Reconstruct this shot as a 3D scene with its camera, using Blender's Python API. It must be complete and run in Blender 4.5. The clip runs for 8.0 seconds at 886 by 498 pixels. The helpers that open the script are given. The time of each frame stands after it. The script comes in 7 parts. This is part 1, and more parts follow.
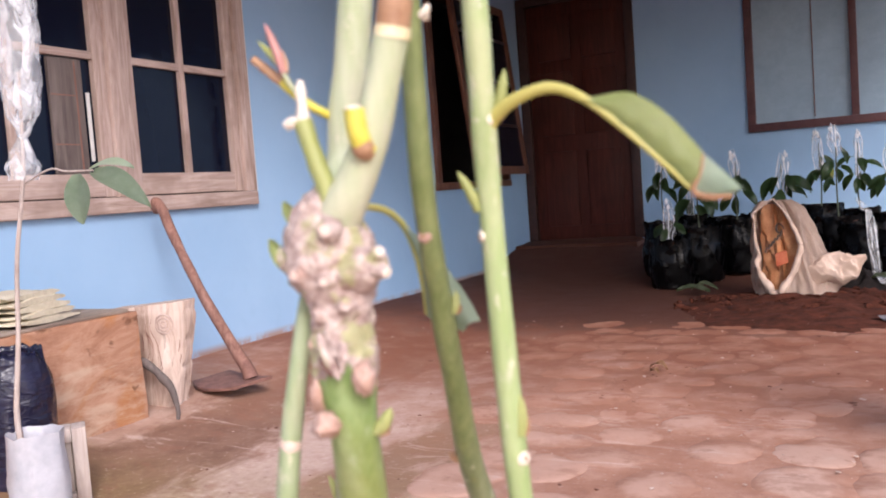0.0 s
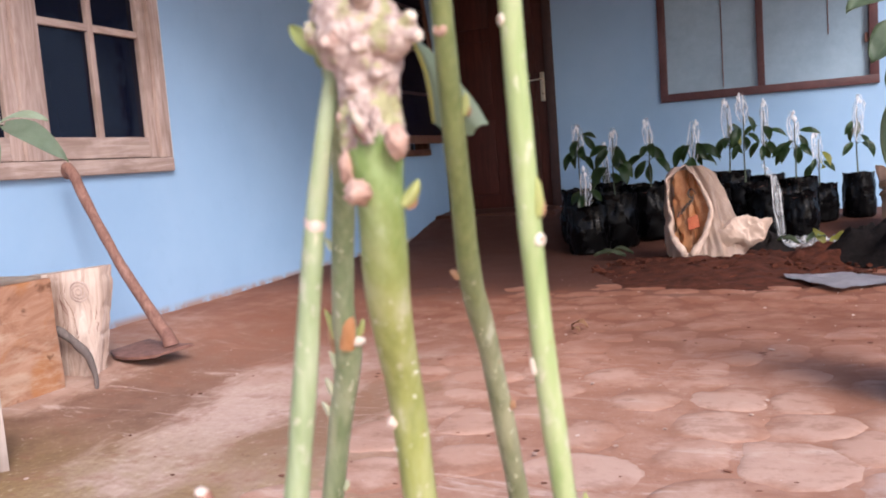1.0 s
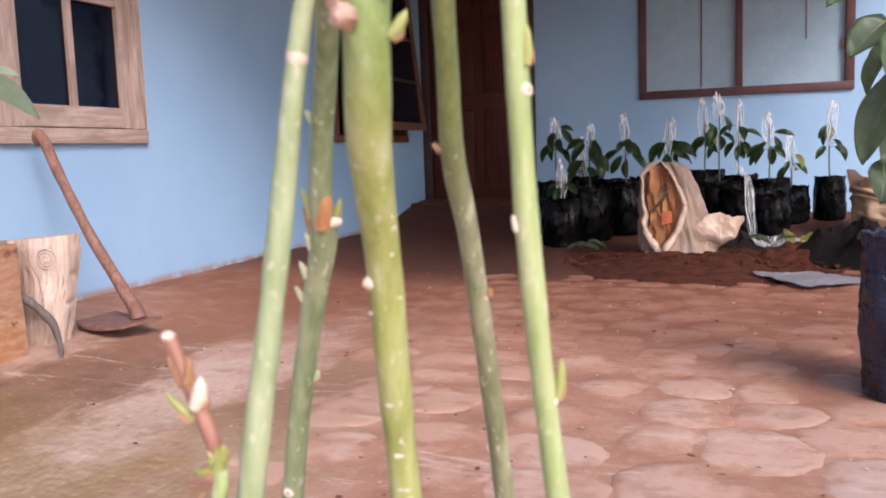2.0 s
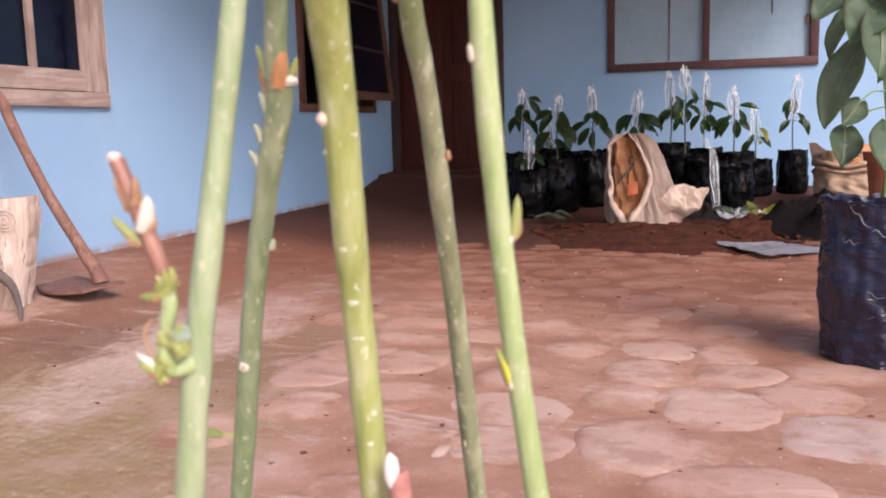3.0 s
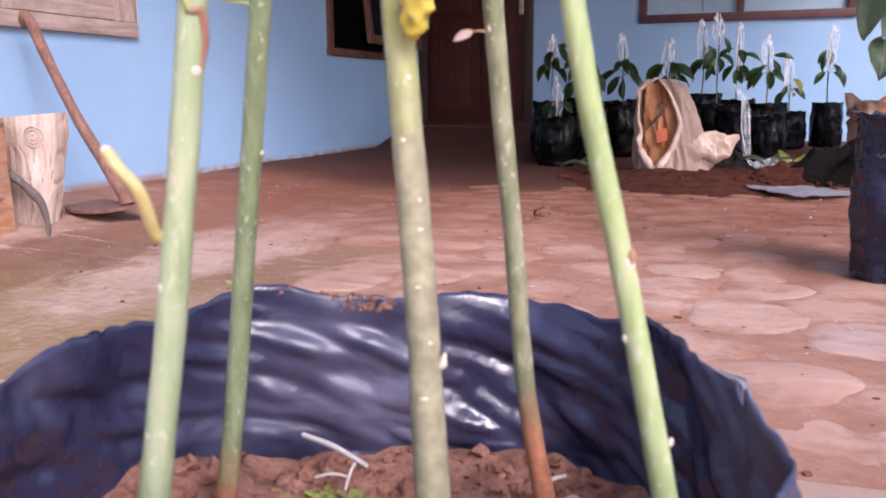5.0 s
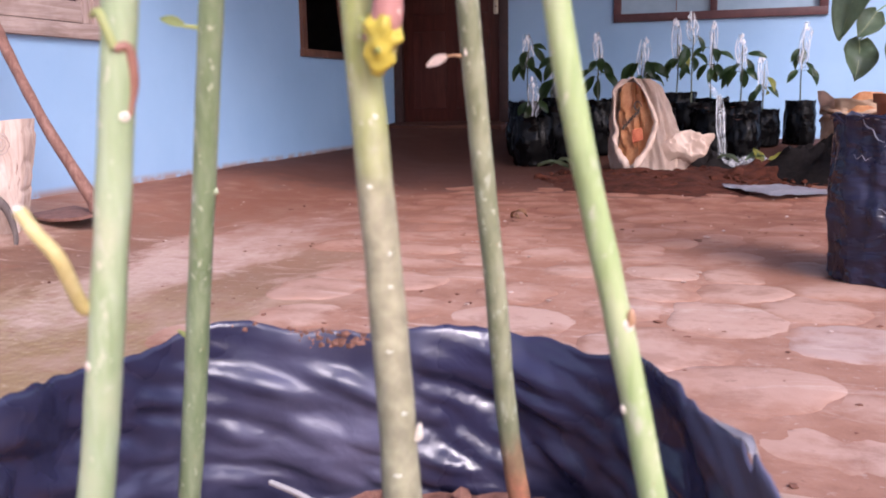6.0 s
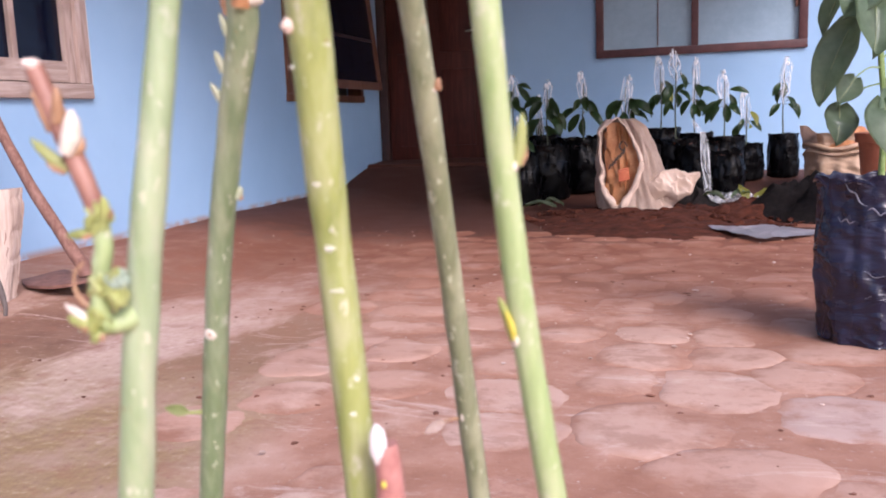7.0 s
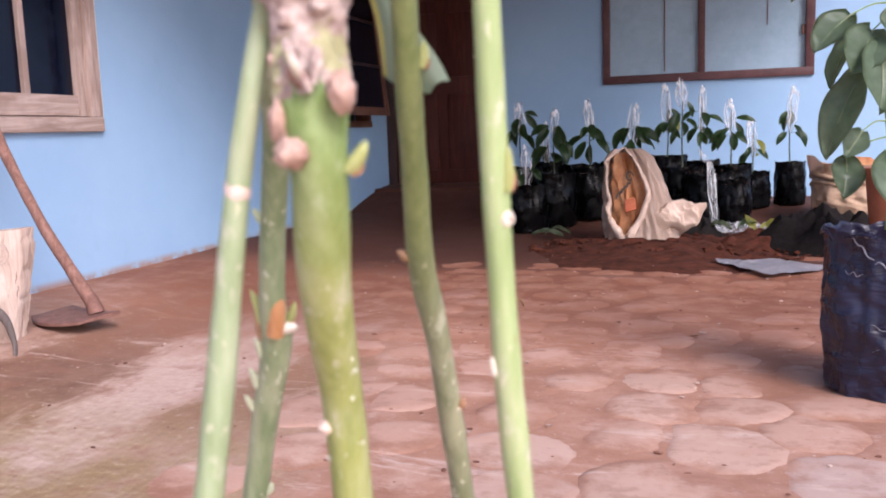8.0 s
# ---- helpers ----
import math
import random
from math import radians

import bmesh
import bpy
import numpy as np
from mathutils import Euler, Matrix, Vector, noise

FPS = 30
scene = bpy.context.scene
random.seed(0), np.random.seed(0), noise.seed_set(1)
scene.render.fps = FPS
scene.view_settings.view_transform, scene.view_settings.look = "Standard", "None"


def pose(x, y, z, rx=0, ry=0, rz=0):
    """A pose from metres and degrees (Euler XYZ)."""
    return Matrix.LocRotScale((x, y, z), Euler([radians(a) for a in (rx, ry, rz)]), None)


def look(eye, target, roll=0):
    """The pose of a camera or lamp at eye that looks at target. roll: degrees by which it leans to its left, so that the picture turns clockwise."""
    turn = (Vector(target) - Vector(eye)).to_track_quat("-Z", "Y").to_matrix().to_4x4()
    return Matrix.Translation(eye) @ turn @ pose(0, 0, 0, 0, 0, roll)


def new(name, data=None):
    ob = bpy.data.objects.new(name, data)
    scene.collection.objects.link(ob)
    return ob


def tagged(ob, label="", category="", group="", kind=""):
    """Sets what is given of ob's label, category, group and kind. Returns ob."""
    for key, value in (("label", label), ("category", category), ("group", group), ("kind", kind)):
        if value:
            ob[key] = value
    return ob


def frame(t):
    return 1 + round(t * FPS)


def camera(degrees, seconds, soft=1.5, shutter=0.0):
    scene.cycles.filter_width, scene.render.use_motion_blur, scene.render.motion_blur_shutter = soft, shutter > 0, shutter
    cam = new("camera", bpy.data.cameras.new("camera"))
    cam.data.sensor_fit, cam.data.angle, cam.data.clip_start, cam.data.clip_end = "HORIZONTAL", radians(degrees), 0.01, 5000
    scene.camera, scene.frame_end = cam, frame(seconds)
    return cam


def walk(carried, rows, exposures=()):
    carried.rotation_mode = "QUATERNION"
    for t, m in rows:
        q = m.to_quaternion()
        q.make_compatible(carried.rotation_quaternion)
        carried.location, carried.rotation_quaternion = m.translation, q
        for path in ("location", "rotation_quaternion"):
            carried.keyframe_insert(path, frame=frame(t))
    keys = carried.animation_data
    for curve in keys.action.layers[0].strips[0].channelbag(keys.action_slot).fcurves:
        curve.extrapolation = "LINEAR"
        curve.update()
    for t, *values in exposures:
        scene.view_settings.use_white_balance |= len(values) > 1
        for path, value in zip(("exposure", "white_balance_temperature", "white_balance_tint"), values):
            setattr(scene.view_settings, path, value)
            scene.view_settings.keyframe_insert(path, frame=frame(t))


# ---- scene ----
cam = camera(54.6, 8.0, soft=1.9)
PATH = [
    (0, (0.101, 0.053, 0.813), (-0.795, 1.835, 0.682), -4.2),
    (0.2, (0.101, 0.048, 0.802), (-0.744, 1.856, 0.662), -4.8),
    (0.5, (0.093, 0.039, 0.793), (-0.687, 1.876, 0.657), -5.3),
    (0.7, (0.085, 0.034, 0.783), (-0.658, 1.882, 0.611), -5.3),
    (1, (0.076, 0.03, 0.763), (-0.647, 1.884, 0.561), -4.4),
    (2.3, (0.071, 0.03, 0.705), (-0.58, 1.908, 0.475), -1.6),
    (2.5, (0.074, 0.032, 0.691), (-0.556, 1.914, 0.441), -1.8),
    (3, (0.074, 0.029, 0.68), (-0.519, 1.918, 0.4), -1.4),
    (3.5, (0.074, 0.021, 0.657), (-0.543, 1.9, 0.363), -1.3),
    (4, (0.083, 0.005, 0.592), (-0.571, 1.863, 0.242), -0.4),
    (4.5, (0.081, 0.015, 0.547), (-0.576, 1.87, 0.187), -0.3),
    (4.7, (0.079, 0.017, 0.530), (-0.573, 1.874, 0.184), -0.3),
    (5.8, (0.067, 0.043, 0.509), (-0.548, 1.909, 0.132), -0.9),
    (6, (0.065, 0.054, 0.529), (-0.53, 1.93, 0.175), -0.9),
    (6.5, (0.061, 0.058, 0.602), (-0.521, 1.938, 0.244), -3.0),
    (7, (0.062, 0.065, 0.659), (-0.511, 1.958, 0.358), -2.2),
    (7.5, (0.058, 0.069, 0.71), (-0.52, 1.965, 0.441), -1.2),
    (8, (0.059, 0.066, 0.76), (-0.527, 1.959, 0.491), -2.0),
]
walk(cam, [(t, look(eye, target, roll)) for t, eye, target, roll in PATH], [(0, 0.68, 6100, 19), (1, 0.72, 6100, 18), (2.5, 0.63, 6300, 20), (3.5, 0.66, 6200, 21), (4.5, 0.70, 6000, 25), (6, 0.74, 5900, 27), (8, 0.75, 5950, 22)])

# the small phone lens is focused on the yard: what stands close is soft
cam.data.dof.use_dof = True
cam.data.dof.focus_distance = 2.6
cam.data.dof.aperture_fstop = 23

# ---- light ----
world = bpy.data.worlds.new("sky")
scene.world = world
world.use_nodes = True
wn = world.node_tree
sky = wn.nodes.new("ShaderNodeTexSky")
sky.sky_type = "NISHITA"
sky.sun_disc = False
sky.sun_elevation = radians(37.4)
sky.sun_rotation = radians(137)
sky.air_density = 1.0
sky.dust_density = 3.0
wn.links.new(sky.outputs[0], wn.nodes["Background"].inputs[0])
wn.nodes["Background"].inputs[1].default_value = 0.15
sun_data = bpy.data.lights.new("sun", "SUN")
sun_data.energy = 1.7
sun_data.angle = radians(22)
sun_data.color = (1.0, 0.96, 0.9)
sun = new("sun", sun_data)
sun.matrix_world = look((4.6, -5.0, 5.2), (0, 0, 0))


# ---- material kit ----
class Mat:
    """A node material with a few chained helpers."""

    def __init__(self, name, rough=0.7, metal=0.0, spec=0.5):
        self.m = bpy.data.materials.new(name)
        self.m.use_nodes = True
        self.t = self.m.node_tree
        self.b = self.t.nodes["Principled BSDF"]
        self.b.inputs["Roughness"].default_value = rough
        self.b.inputs["Metallic"].default_value = metal
        self.b.inputs["Specular IOR Level"].default_value = spec
        self.co = self.t.nodes.new("ShaderNodeTexCoord").outputs["Object"]

    def mapped(self, scale=(1, 1, 1)):
        n = self.t.nodes.new("ShaderNodeMapping")
        n.inputs["Scale"].default_value = scale
        self.t.links.new(self.co, n.inputs["Vector"])
        return n.outputs[0]

    def noise(self, scale, detail=4, rough=0.6, stretch=(1, 1, 1), distort=0.0):
        n = self.t.nodes.new("ShaderNodeTexNoise")
        n.inputs["Scale"].default_value = scale
        n.inputs["Detail"].default_value = detail
        n.inputs["Roughness"].default_value = rough
        n.inputs["Distortion"].default_value = distort
        self.t.links.new(self.mapped(stretch), n.inputs["Vector"])
        return n.outputs["Fac"]

    def ramp(self, fac, *stops):
        n = self.t.nodes.new("ShaderNodeValToRGB")
        e = n.color_ramp.elements
        while len(e) < len(stops):
            e.new(0.5)
        for el, (p, c) in zip(e, stops):
            el.position = p
            el.color = (*c, 1) if len(c) == 3 else c
        self.t.links.new(fac, n.inputs[0])
        return n.outputs[0]

    def grey(self, fac, lo, hi, a=0.0, b=1.0):
        n = self.t.nodes.new("ShaderNodeMapRange")
        n.interpolation_type = "SMOOTHSTEP"
        for k, v in zip((1, 2, 3, 4), (lo, hi, a, b)):
            n.inputs[k].default_value = v
        self.t.links.new(fac, n.inputs[0])
        return n.outputs[0]

    def mix(self, fac, a, b, mode="MIX"):
        n = self.t.nodes.new("ShaderNodeMix")
        n.data_type = "RGBA"
        n.blend_type = mode
        for sock, v in ((n.inputs[0], fac), (n.inputs[6], a), (n.inputs[7], b)):
            if isinstance(v, bpy.types.NodeSocket):
                self.t.links.new(v, sock)
            elif isinstance(v, (tuple, list)):
                sock.default_value = (*v, 1)
            else:
                sock.default_value = v
        return n.outputs[2]

    def math(self, op, a, b=0.0):
        n = self.t.nodes.new("ShaderNodeMath")
        n.operation = op
        for sock, v in ((n.inputs[0], a), (n.inputs[1], b)):
            if isinstance(v, bpy.types.NodeSocket):
                self.t.links.new(v, sock)
            else:
                sock.default_value = v
        return n.outputs[0]

    def axis(self, k):
        n = self.t.nodes.new("ShaderNodeSeparateXYZ")
        self.t.links.new(self.co, n.inputs[0])
        return n.outputs[k]

    def island(self):
        return self.t.nodes.new("ShaderNodeNewGeometry").outputs["Random Per Island"]

    def each(self):
        return self.t.nodes.new("ShaderNodeObjectInfo").outputs["Random"]

    def colour(self, c):
        if isinstance(c, bpy.types.NodeSocket):
            self.t.links.new(c, self.b.inputs["Base Color"])
        else:
            self.b.inputs["Base Color"].default_value = (*c, 1)
        return self

    def rough(self, r):
        self.t.links.new(r, self.b.inputs["Roughness"])
        return self

    def bump(self, fac, strength=0.3, distance=0.01):
        n = self.t.nodes.new("ShaderNodeBump")
        n.inputs["Strength"].default_value = strength
        n.inputs["Distance"].default_value = distance
        self.t.links.new(fac, n.inputs["Height"])
        if self.b.inputs["Normal"].is_linked:
            self.t.links.new(self.b.inputs["Normal"].links[0].from_socket, n.inputs["Normal"])
        self.t.links.new(n.outputs[0], self.b.inputs["Normal"])
        return self

    def put(self, name, v):
        self.b.inputs[name].default_value = v
        return self


def plain(name, c1, c2, rough=0.7, scale=20.0, bump=0.15, dist=0.002, metal=0.0, stretch=(1, 1, 1), detail=5, spec=0.5):
    """Two tones mingled at two scales, with a fine relief."""
    m = Mat(name, rough, metal, spec)
    big, small = m.noise(scale, detail, 0.6, stretch), m.noise(scale * 6, 3, 0.6, stretch)
    f = m.math("ADD", m.math("MULTIPLY", big, 0.7), m.math("MULTIPLY", small, 0.3))
    m.colour(m.ramp(f, (0.35, c1), (0.65, c2))).bump(f, bump, dist)
    return m.m


# painted plaster: pale blue with faint blotches, scuffs and splashes of red earth near the ground
def wall_paint():
    m = Mat("blue_wall_paint", 0.62)
    big, mid, fine = m.noise(1.3, 4), m.noise(9, 5), m.noise(140, 2)
    c = m.ramp(big, (0.3, (0.275, 0.445, 0.655)), (0.7, (0.325, 0.50, 0.705)))
    c = m.mix(m.grey(mid, 0.55, 0.8, 0, 0.25), c, (0.245, 0.405, 0.60))
    soil = m.math("MULTIPLY", m.grey(m.axis(2), 0.085, 0.13, 0.85, 0), m.grey(m.noise(9, 3), 0.35, 0.55, 0.2, 1))
    c = m.mix(soil, c, (0.32, 0.19, 0.13))
    m.colour(c).bump(mid, 0.12, 0.004).bump(fine, 0.15, 0.001)
    return m.m


def ground_mat():
    m = Mat("red_earth", 0.85, spec=0.3)
    x, y = m.axis(0), m.axis(1)
    big, mid, fine, grit = m.noise(1.1, 5, 0.6), m.noise(5.5, 6, 0.65), m.noise(38, 5, 0.7), m.noise(160, 3)
    earth = m.ramp(mid, (0.3, (0.29, 0.138, 0.088)), (0.5, (0.37, 0.195, 0.132)), (0.72, (0.46, 0.275, 0.205)))
    slab = m.ramp(mid, (0.3, (0.345, 0.21, 0.153)), (0.5, (0.43, 0.285, 0.22)), (0.72, (0.51, 0.37, 0.30)))
    # bare trodden concrete towards the wall of the house
    edge = m.math("ADD", m.math("ADD", x, m.math("MULTIPLY", y, 0.10)), m.math("MULTIPLY", big, 0.7))
    on = m.math("MULTIPLY", m.grey(edge, -0.15, -0.5, 0, 1), m.grey(y, 4.4, 2.8, 0, 1))
    c = m.mix(on, earth, slab)
    film = m.noise(4.2, 7, 0.72, (0.5, 1.7, 1), 0.9)
    ragged = m.noise(2.6, 7, 0.68, (1.3, 0.6, 1), 0.5)
    warped = m.math("ADD", m.math("ADD", x, m.math("MULTIPLY", y, 0.03)), m.math("MULTIPLY", m.math("SUBTRACT", ragged, 0.5), 0.75))

    def band(at, half, soft, y0, y1, most):
        across = m.grey(m.math("ABSOLUTE", m.math("SUBTRACT", warped, at)), half + soft, half, 0, most)
        return m.math("MULTIPLY", across, m.math("MULTIPLY", m.grey(y, y0, y0 + 0.5, 0, 1), m.grey(y, y1 + 0.9, y1, 0, 1)))

    # a pale scoured strip, a wet brown strip where water runs along the house, and a smaller wet tongue
    c = m.mix(band(-1.52, 0.11, 0.17, 1.2, 3.2, 0.75), c, m.ramp(fine, (0.3, (0.47, 0.335, 0.275)), (0.7, (0.60, 0.47, 0.41))))
    c = m.mix(band(-2.00, 0.20, 0.14, 1.1, 4.4, 0.9), c, m.ramp(mid, (0.35, (0.150, 0.074, 0.046)), (0.68, (0.255, 0.140, 0.094))))
    c = m.mix(band(-1.12, 0.06, 0.10, 1.7, 2.5, 0.8), c, (0.215, 0.118, 0.062))
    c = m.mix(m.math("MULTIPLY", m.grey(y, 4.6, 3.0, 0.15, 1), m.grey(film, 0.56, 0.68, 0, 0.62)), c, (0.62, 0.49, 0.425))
    # yellow-green moss near the strip of concrete
    moss = m.math("MULTIPLY", m.math("MULTIPLY", m.grey(x, -0.75, -1.0, 0, 1), m.grey(y, 2.3, 1.6, 0, 1)), m.grey(m.noise(2.4, 6, 0.7), 0.30, 0.56, 0, 0.85))
    c = m.mix(moss, c, m.ramp(fine, (0.35, (0.22, 0.135, 0.065)), (0.65, (0.32, 0.225, 0.095))))
    c = m.mix(m.grey(fine, 0.57, 0.72, 0, 0.5), c, (0.56, 0.44, 0.38))
    c = m.mix(m.grey(fine, 0.40, 0.25, 0, 0.5), c, (0.13, 0.06, 0.045))
    dirt = m.noise(7.5, 7, 0.72, (0.8, 1.2, 1), 0.1)
    c = m.mix(m.grey(dirt, 0.52, 0.64, 0, 0.45), c, (0.27, 0.125, 0.08))
    # redder earth trodden over the yard towards the house
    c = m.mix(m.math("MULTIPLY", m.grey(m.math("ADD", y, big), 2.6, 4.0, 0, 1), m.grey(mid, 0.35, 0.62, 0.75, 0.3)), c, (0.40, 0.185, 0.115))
    # darker towards the house: damp soil, and porch shade put into the colour
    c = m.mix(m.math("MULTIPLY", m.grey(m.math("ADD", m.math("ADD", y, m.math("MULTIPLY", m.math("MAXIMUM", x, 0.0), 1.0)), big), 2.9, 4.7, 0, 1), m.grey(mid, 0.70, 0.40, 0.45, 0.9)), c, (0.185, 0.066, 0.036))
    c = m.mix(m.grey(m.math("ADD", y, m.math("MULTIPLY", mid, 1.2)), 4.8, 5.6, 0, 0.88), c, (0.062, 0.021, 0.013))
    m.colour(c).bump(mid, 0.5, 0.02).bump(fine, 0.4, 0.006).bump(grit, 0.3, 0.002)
    return m.m


def stone_mat():
    m = Mat("worn_paving_stone", 0.8, spec=0.35)
    m.co = m.t.nodes.new("ShaderNodeNewGeometry").outputs["Position"]
    big, mid, fine, grit = m.noise(1.1, 5, 0.6), m.noise(5.5, 6, 0.65), m.noise(38, 5, 0.7), m.noise(160, 3)
    local = m.t.nodes.new("ShaderNodeSeparateXYZ")
    m.t.links.new(m.t.nodes.new("ShaderNodeTexCoord").outputs["Object"], local.inputs[0])
    c = m.ramp(m.each(), (0.0, (0.46, 0.280, 0.208)), (0.45, (0.49, 0.308, 0.234)), (0.85, (0.51, 0.340, 0.266)), (1.0, (0.46, 0.335, 0.29)))
    c = m.mix(m.grey(mid, 0.46, 0.68, 0, 0.5), c, (0.44, 0.255, 0.185))
    c = m.mix(m.grey(big, 0.48, 0.64, 0, 0.4), c, (0.38, 0.21, 0.15))
    # red earth lying over the low rims of the stones
    rim = m.math("ADD", local.outputs[2], m.math("MULTIPLY", m.math("SUBTRACT", m.noise(14, 6, 0.7), 0.5), 0.012))
    c = m.mix(m.grey(rim, 0.0042, -0.0010, 0, 0.95), c, m.ramp(mid, (0.3, (0.29, 0.138, 0.088)), (0.5, (0.37, 0.195, 0.132)), (0.72, (0.46, 0.275, 0.205))))
    film = m.noise(4.2, 7, 0.72, (0.5, 1.7, 1), 0.9)
    c = m.mix(m.grey(film, 0.55, 0.67, 0, 0.52), c, (0.61, 0.47, 0.40))
    dirt = m.noise(7.5, 7, 0.72, (0.8, 1.2, 1), 0.1)
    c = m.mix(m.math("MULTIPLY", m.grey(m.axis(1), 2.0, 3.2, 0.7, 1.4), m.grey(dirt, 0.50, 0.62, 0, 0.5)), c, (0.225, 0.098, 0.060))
    c = m.mix(m.grey(fine, 0.6, 0.78, 0, 0.35), c, (0.54, 0.42, 0.37))
    c = m.mix(m.grey(fine, 0.40, 0.27, 0, 0.4), c, (0.17, 0.085, 0.06))
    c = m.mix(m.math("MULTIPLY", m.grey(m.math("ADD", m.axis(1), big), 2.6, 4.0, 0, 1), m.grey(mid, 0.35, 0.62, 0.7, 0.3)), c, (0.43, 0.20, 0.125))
    # darker with distance, some of the porch's shade being in the stone colour
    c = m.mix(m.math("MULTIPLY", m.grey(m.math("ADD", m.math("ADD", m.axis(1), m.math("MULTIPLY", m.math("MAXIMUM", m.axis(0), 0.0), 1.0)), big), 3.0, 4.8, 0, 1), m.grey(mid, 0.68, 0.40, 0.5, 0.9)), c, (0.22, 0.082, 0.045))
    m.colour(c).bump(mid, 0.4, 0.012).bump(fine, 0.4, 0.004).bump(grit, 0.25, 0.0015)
    return m.m


def wood_mat(name, c1, c2, c3, along=2, rough=0.75, scale=1.0):
    m = Mat(name, rough, spec=0.3)
    s = [14.0 * scale] * 3
    s[along] = 1.2 * scale
    grain, fine = m.noise(3.0, 6, 0.65, s, 1.2), m.noise(16, 4, 0.7, s)
    stain = m.noise(3.5 * scale, 4)
    c = m.ramp(grain, (0.3, c1), (0.52, c2), (0.75, c3))
    c = m.mix(m.grey(fine, 0.62, 0.8, 0, 0.5), c, tuple(v * 0.45 for v in c1))
    c = m.mix(m.grey(stain, 0.48, 0.66, 0, 0.55), c, tuple(v * 0.8 for v in c1))
    m.colour(c).bump(grain, 0.35, 0.004).bump(fine, 0.3, 0.0015)
    return m.m


def blotched_timber():
    """Rough sawn timber, orange-brown, with rusty stains, dark knots and weathered pale streaks."""
    m = Mat("sawn_orange_wood", 0.8, spec=0.25)
    grain, fine = m.noise(8, 7, 0.7, (1.0, 0.6, 1.5), 0.8), m.noise(60, 5, 0.7, (1, 0.6, 1.4))
    blot, knot, pale = m.noise(4.5, 5, 0.6, (1, 1, 1), 0.6), m.noise(11, 3, 0.5, (1, 1, 1.1), 0.4), m.noise(3.1, 6, 0.7, (0.6, 0.6, 2.0), 0.8)
    c = m.ramp(grain, (0.32, (0.28, 0.130, 0.075)), (0.5, (0.42, 0.228, 0.145)), (0.7, (0.53, 0.335, 0.235)))
    c = m.mix(m.grey(blot, 0.50, 0.64, 0, 0.75), c, (0.40, 0.165, 0.055))
    c = m.mix(m.grey(pale, 0.52, 0.66, 0, 0.6), c, (0.56, 0.42, 0.31))
    c = m.mix(m.grey(knot, 0.63, 0.71, 0, 0.85), c, (0.14, 0.062, 0.032))
    c = m.mix(m.grey(fine, 0.62, 0.76, 0, 0.5), c, (0.20, 0.10, 0.055))
    m.colour(c).bump(grain, 0.5, 0.006).bump(fine, 0.5, 0.002)
    return m.m


def stem_mat(name, base, dark, light, bark=None, top=0.0, young=None):
    """Green bark with streaks along the stem, pale lenticels and, where given, brown corky bark below the height top."""
    m = Mat(name, 0.5, spec=0.4)
    streak, spots, blot = m.noise(22, 4, 0.6, (9, 9, 1)), m.noise(330, 2, 0.5, (1, 1, 0.55)), m.noise(46, 4, 0.6, (1, 1, 0.5))
    c = m.ramp(streak, (0.3, dark), (0.5, base), (0.72, light))
    c = m.mix(m.grey(blot, 0.48, 0.66, 0, 0.7), c, tuple(0.5 * a + 0.5 * b for a, b in zip(light, (0.46, 0.44, 0.28))))
    c = m.mix(m.grey(blot, 0.42, 0.30, 0, 0.55), c, tuple(0.72 * a for a in dark))
    scurf = m.noise(130, 5, 0.65, (1, 1, 0.45))
    c = m.mix(m.grey(scurf, 0.58, 0.70, 0, 0.6), c, (0.56, 0.55, 0.42))
    c = m.mix(m.grey(spots, 0.64, 0.71, 0, 0.6), c, (0.62, 0.60, 0.44))
    c = m.mix(m.grey(m.noise(210, 3, 0.5, (1, 1, 0.7)), 0.70, 0.76, 0, 0.7), c, (0.30, 0.20, 0.09))
    if bark:
        z = m.math("ADD", m.axis(2), m.math("MULTIPLY", m.noise(60, 4), 0.05))
        c = m.mix(m.grey(z, top + 0.05, top + 0.005, 0, 1), c, m.ramp(m.noise(150, 4), (0.35, bark), (0.7, tuple(min(1, v * 1.7) for v in bark))))
    if young:
        z = m.math("ADD", m.axis(2), m.math("MULTIPLY", m.noise(40, 4), 0.04))
        c = m.mix(m.grey(z, young[0], young[0] + 0.05, 0, 0.85), c, m.ramp(m.noise(90, 4, 0.6, (3, 3, 1)), (0.35, young[1]), (0.7, young[2])))
    m.colour(c).bump(streak, 0.15, 0.001).bump(spots, 0.3, 0.0006)
    m.put("Subsurface Weight", 0.08).put("Subsurface Radius", (0.004, 0.006, 0.002))
    return m.m


def film_mat(name, c1, c2, rough=0.28, wr=14.0, bumps=(0.8, 0.5), spec=0.55, lines=2.2):
    """Thin wrinkled polythene: glossy, with dusty bloom and painted sheen in paler blotches."""
    m = Mat(name, rough, spec=spec)
    wrinkle, fine, dust_sheen = m.noise(wr, 3, 0.5, (1, 1, lines), 0.8), m.noise(wr * 4, 3, 0.6, (1, 1, lines), 0.5), m.noise(7, 4, 0.55)
    m.colour(m.mix(m.grey(dust_sheen, 0.45, 0.72, 0, 0.9), c1, c2))
    m.rough(m.grey(dust_sheen, 0.35, 0.7, rough, rough + 0.3))
    m.bump(wrinkle, bumps[0], 0.016).bump(fine, bumps[1], 0.004)
    return m.m


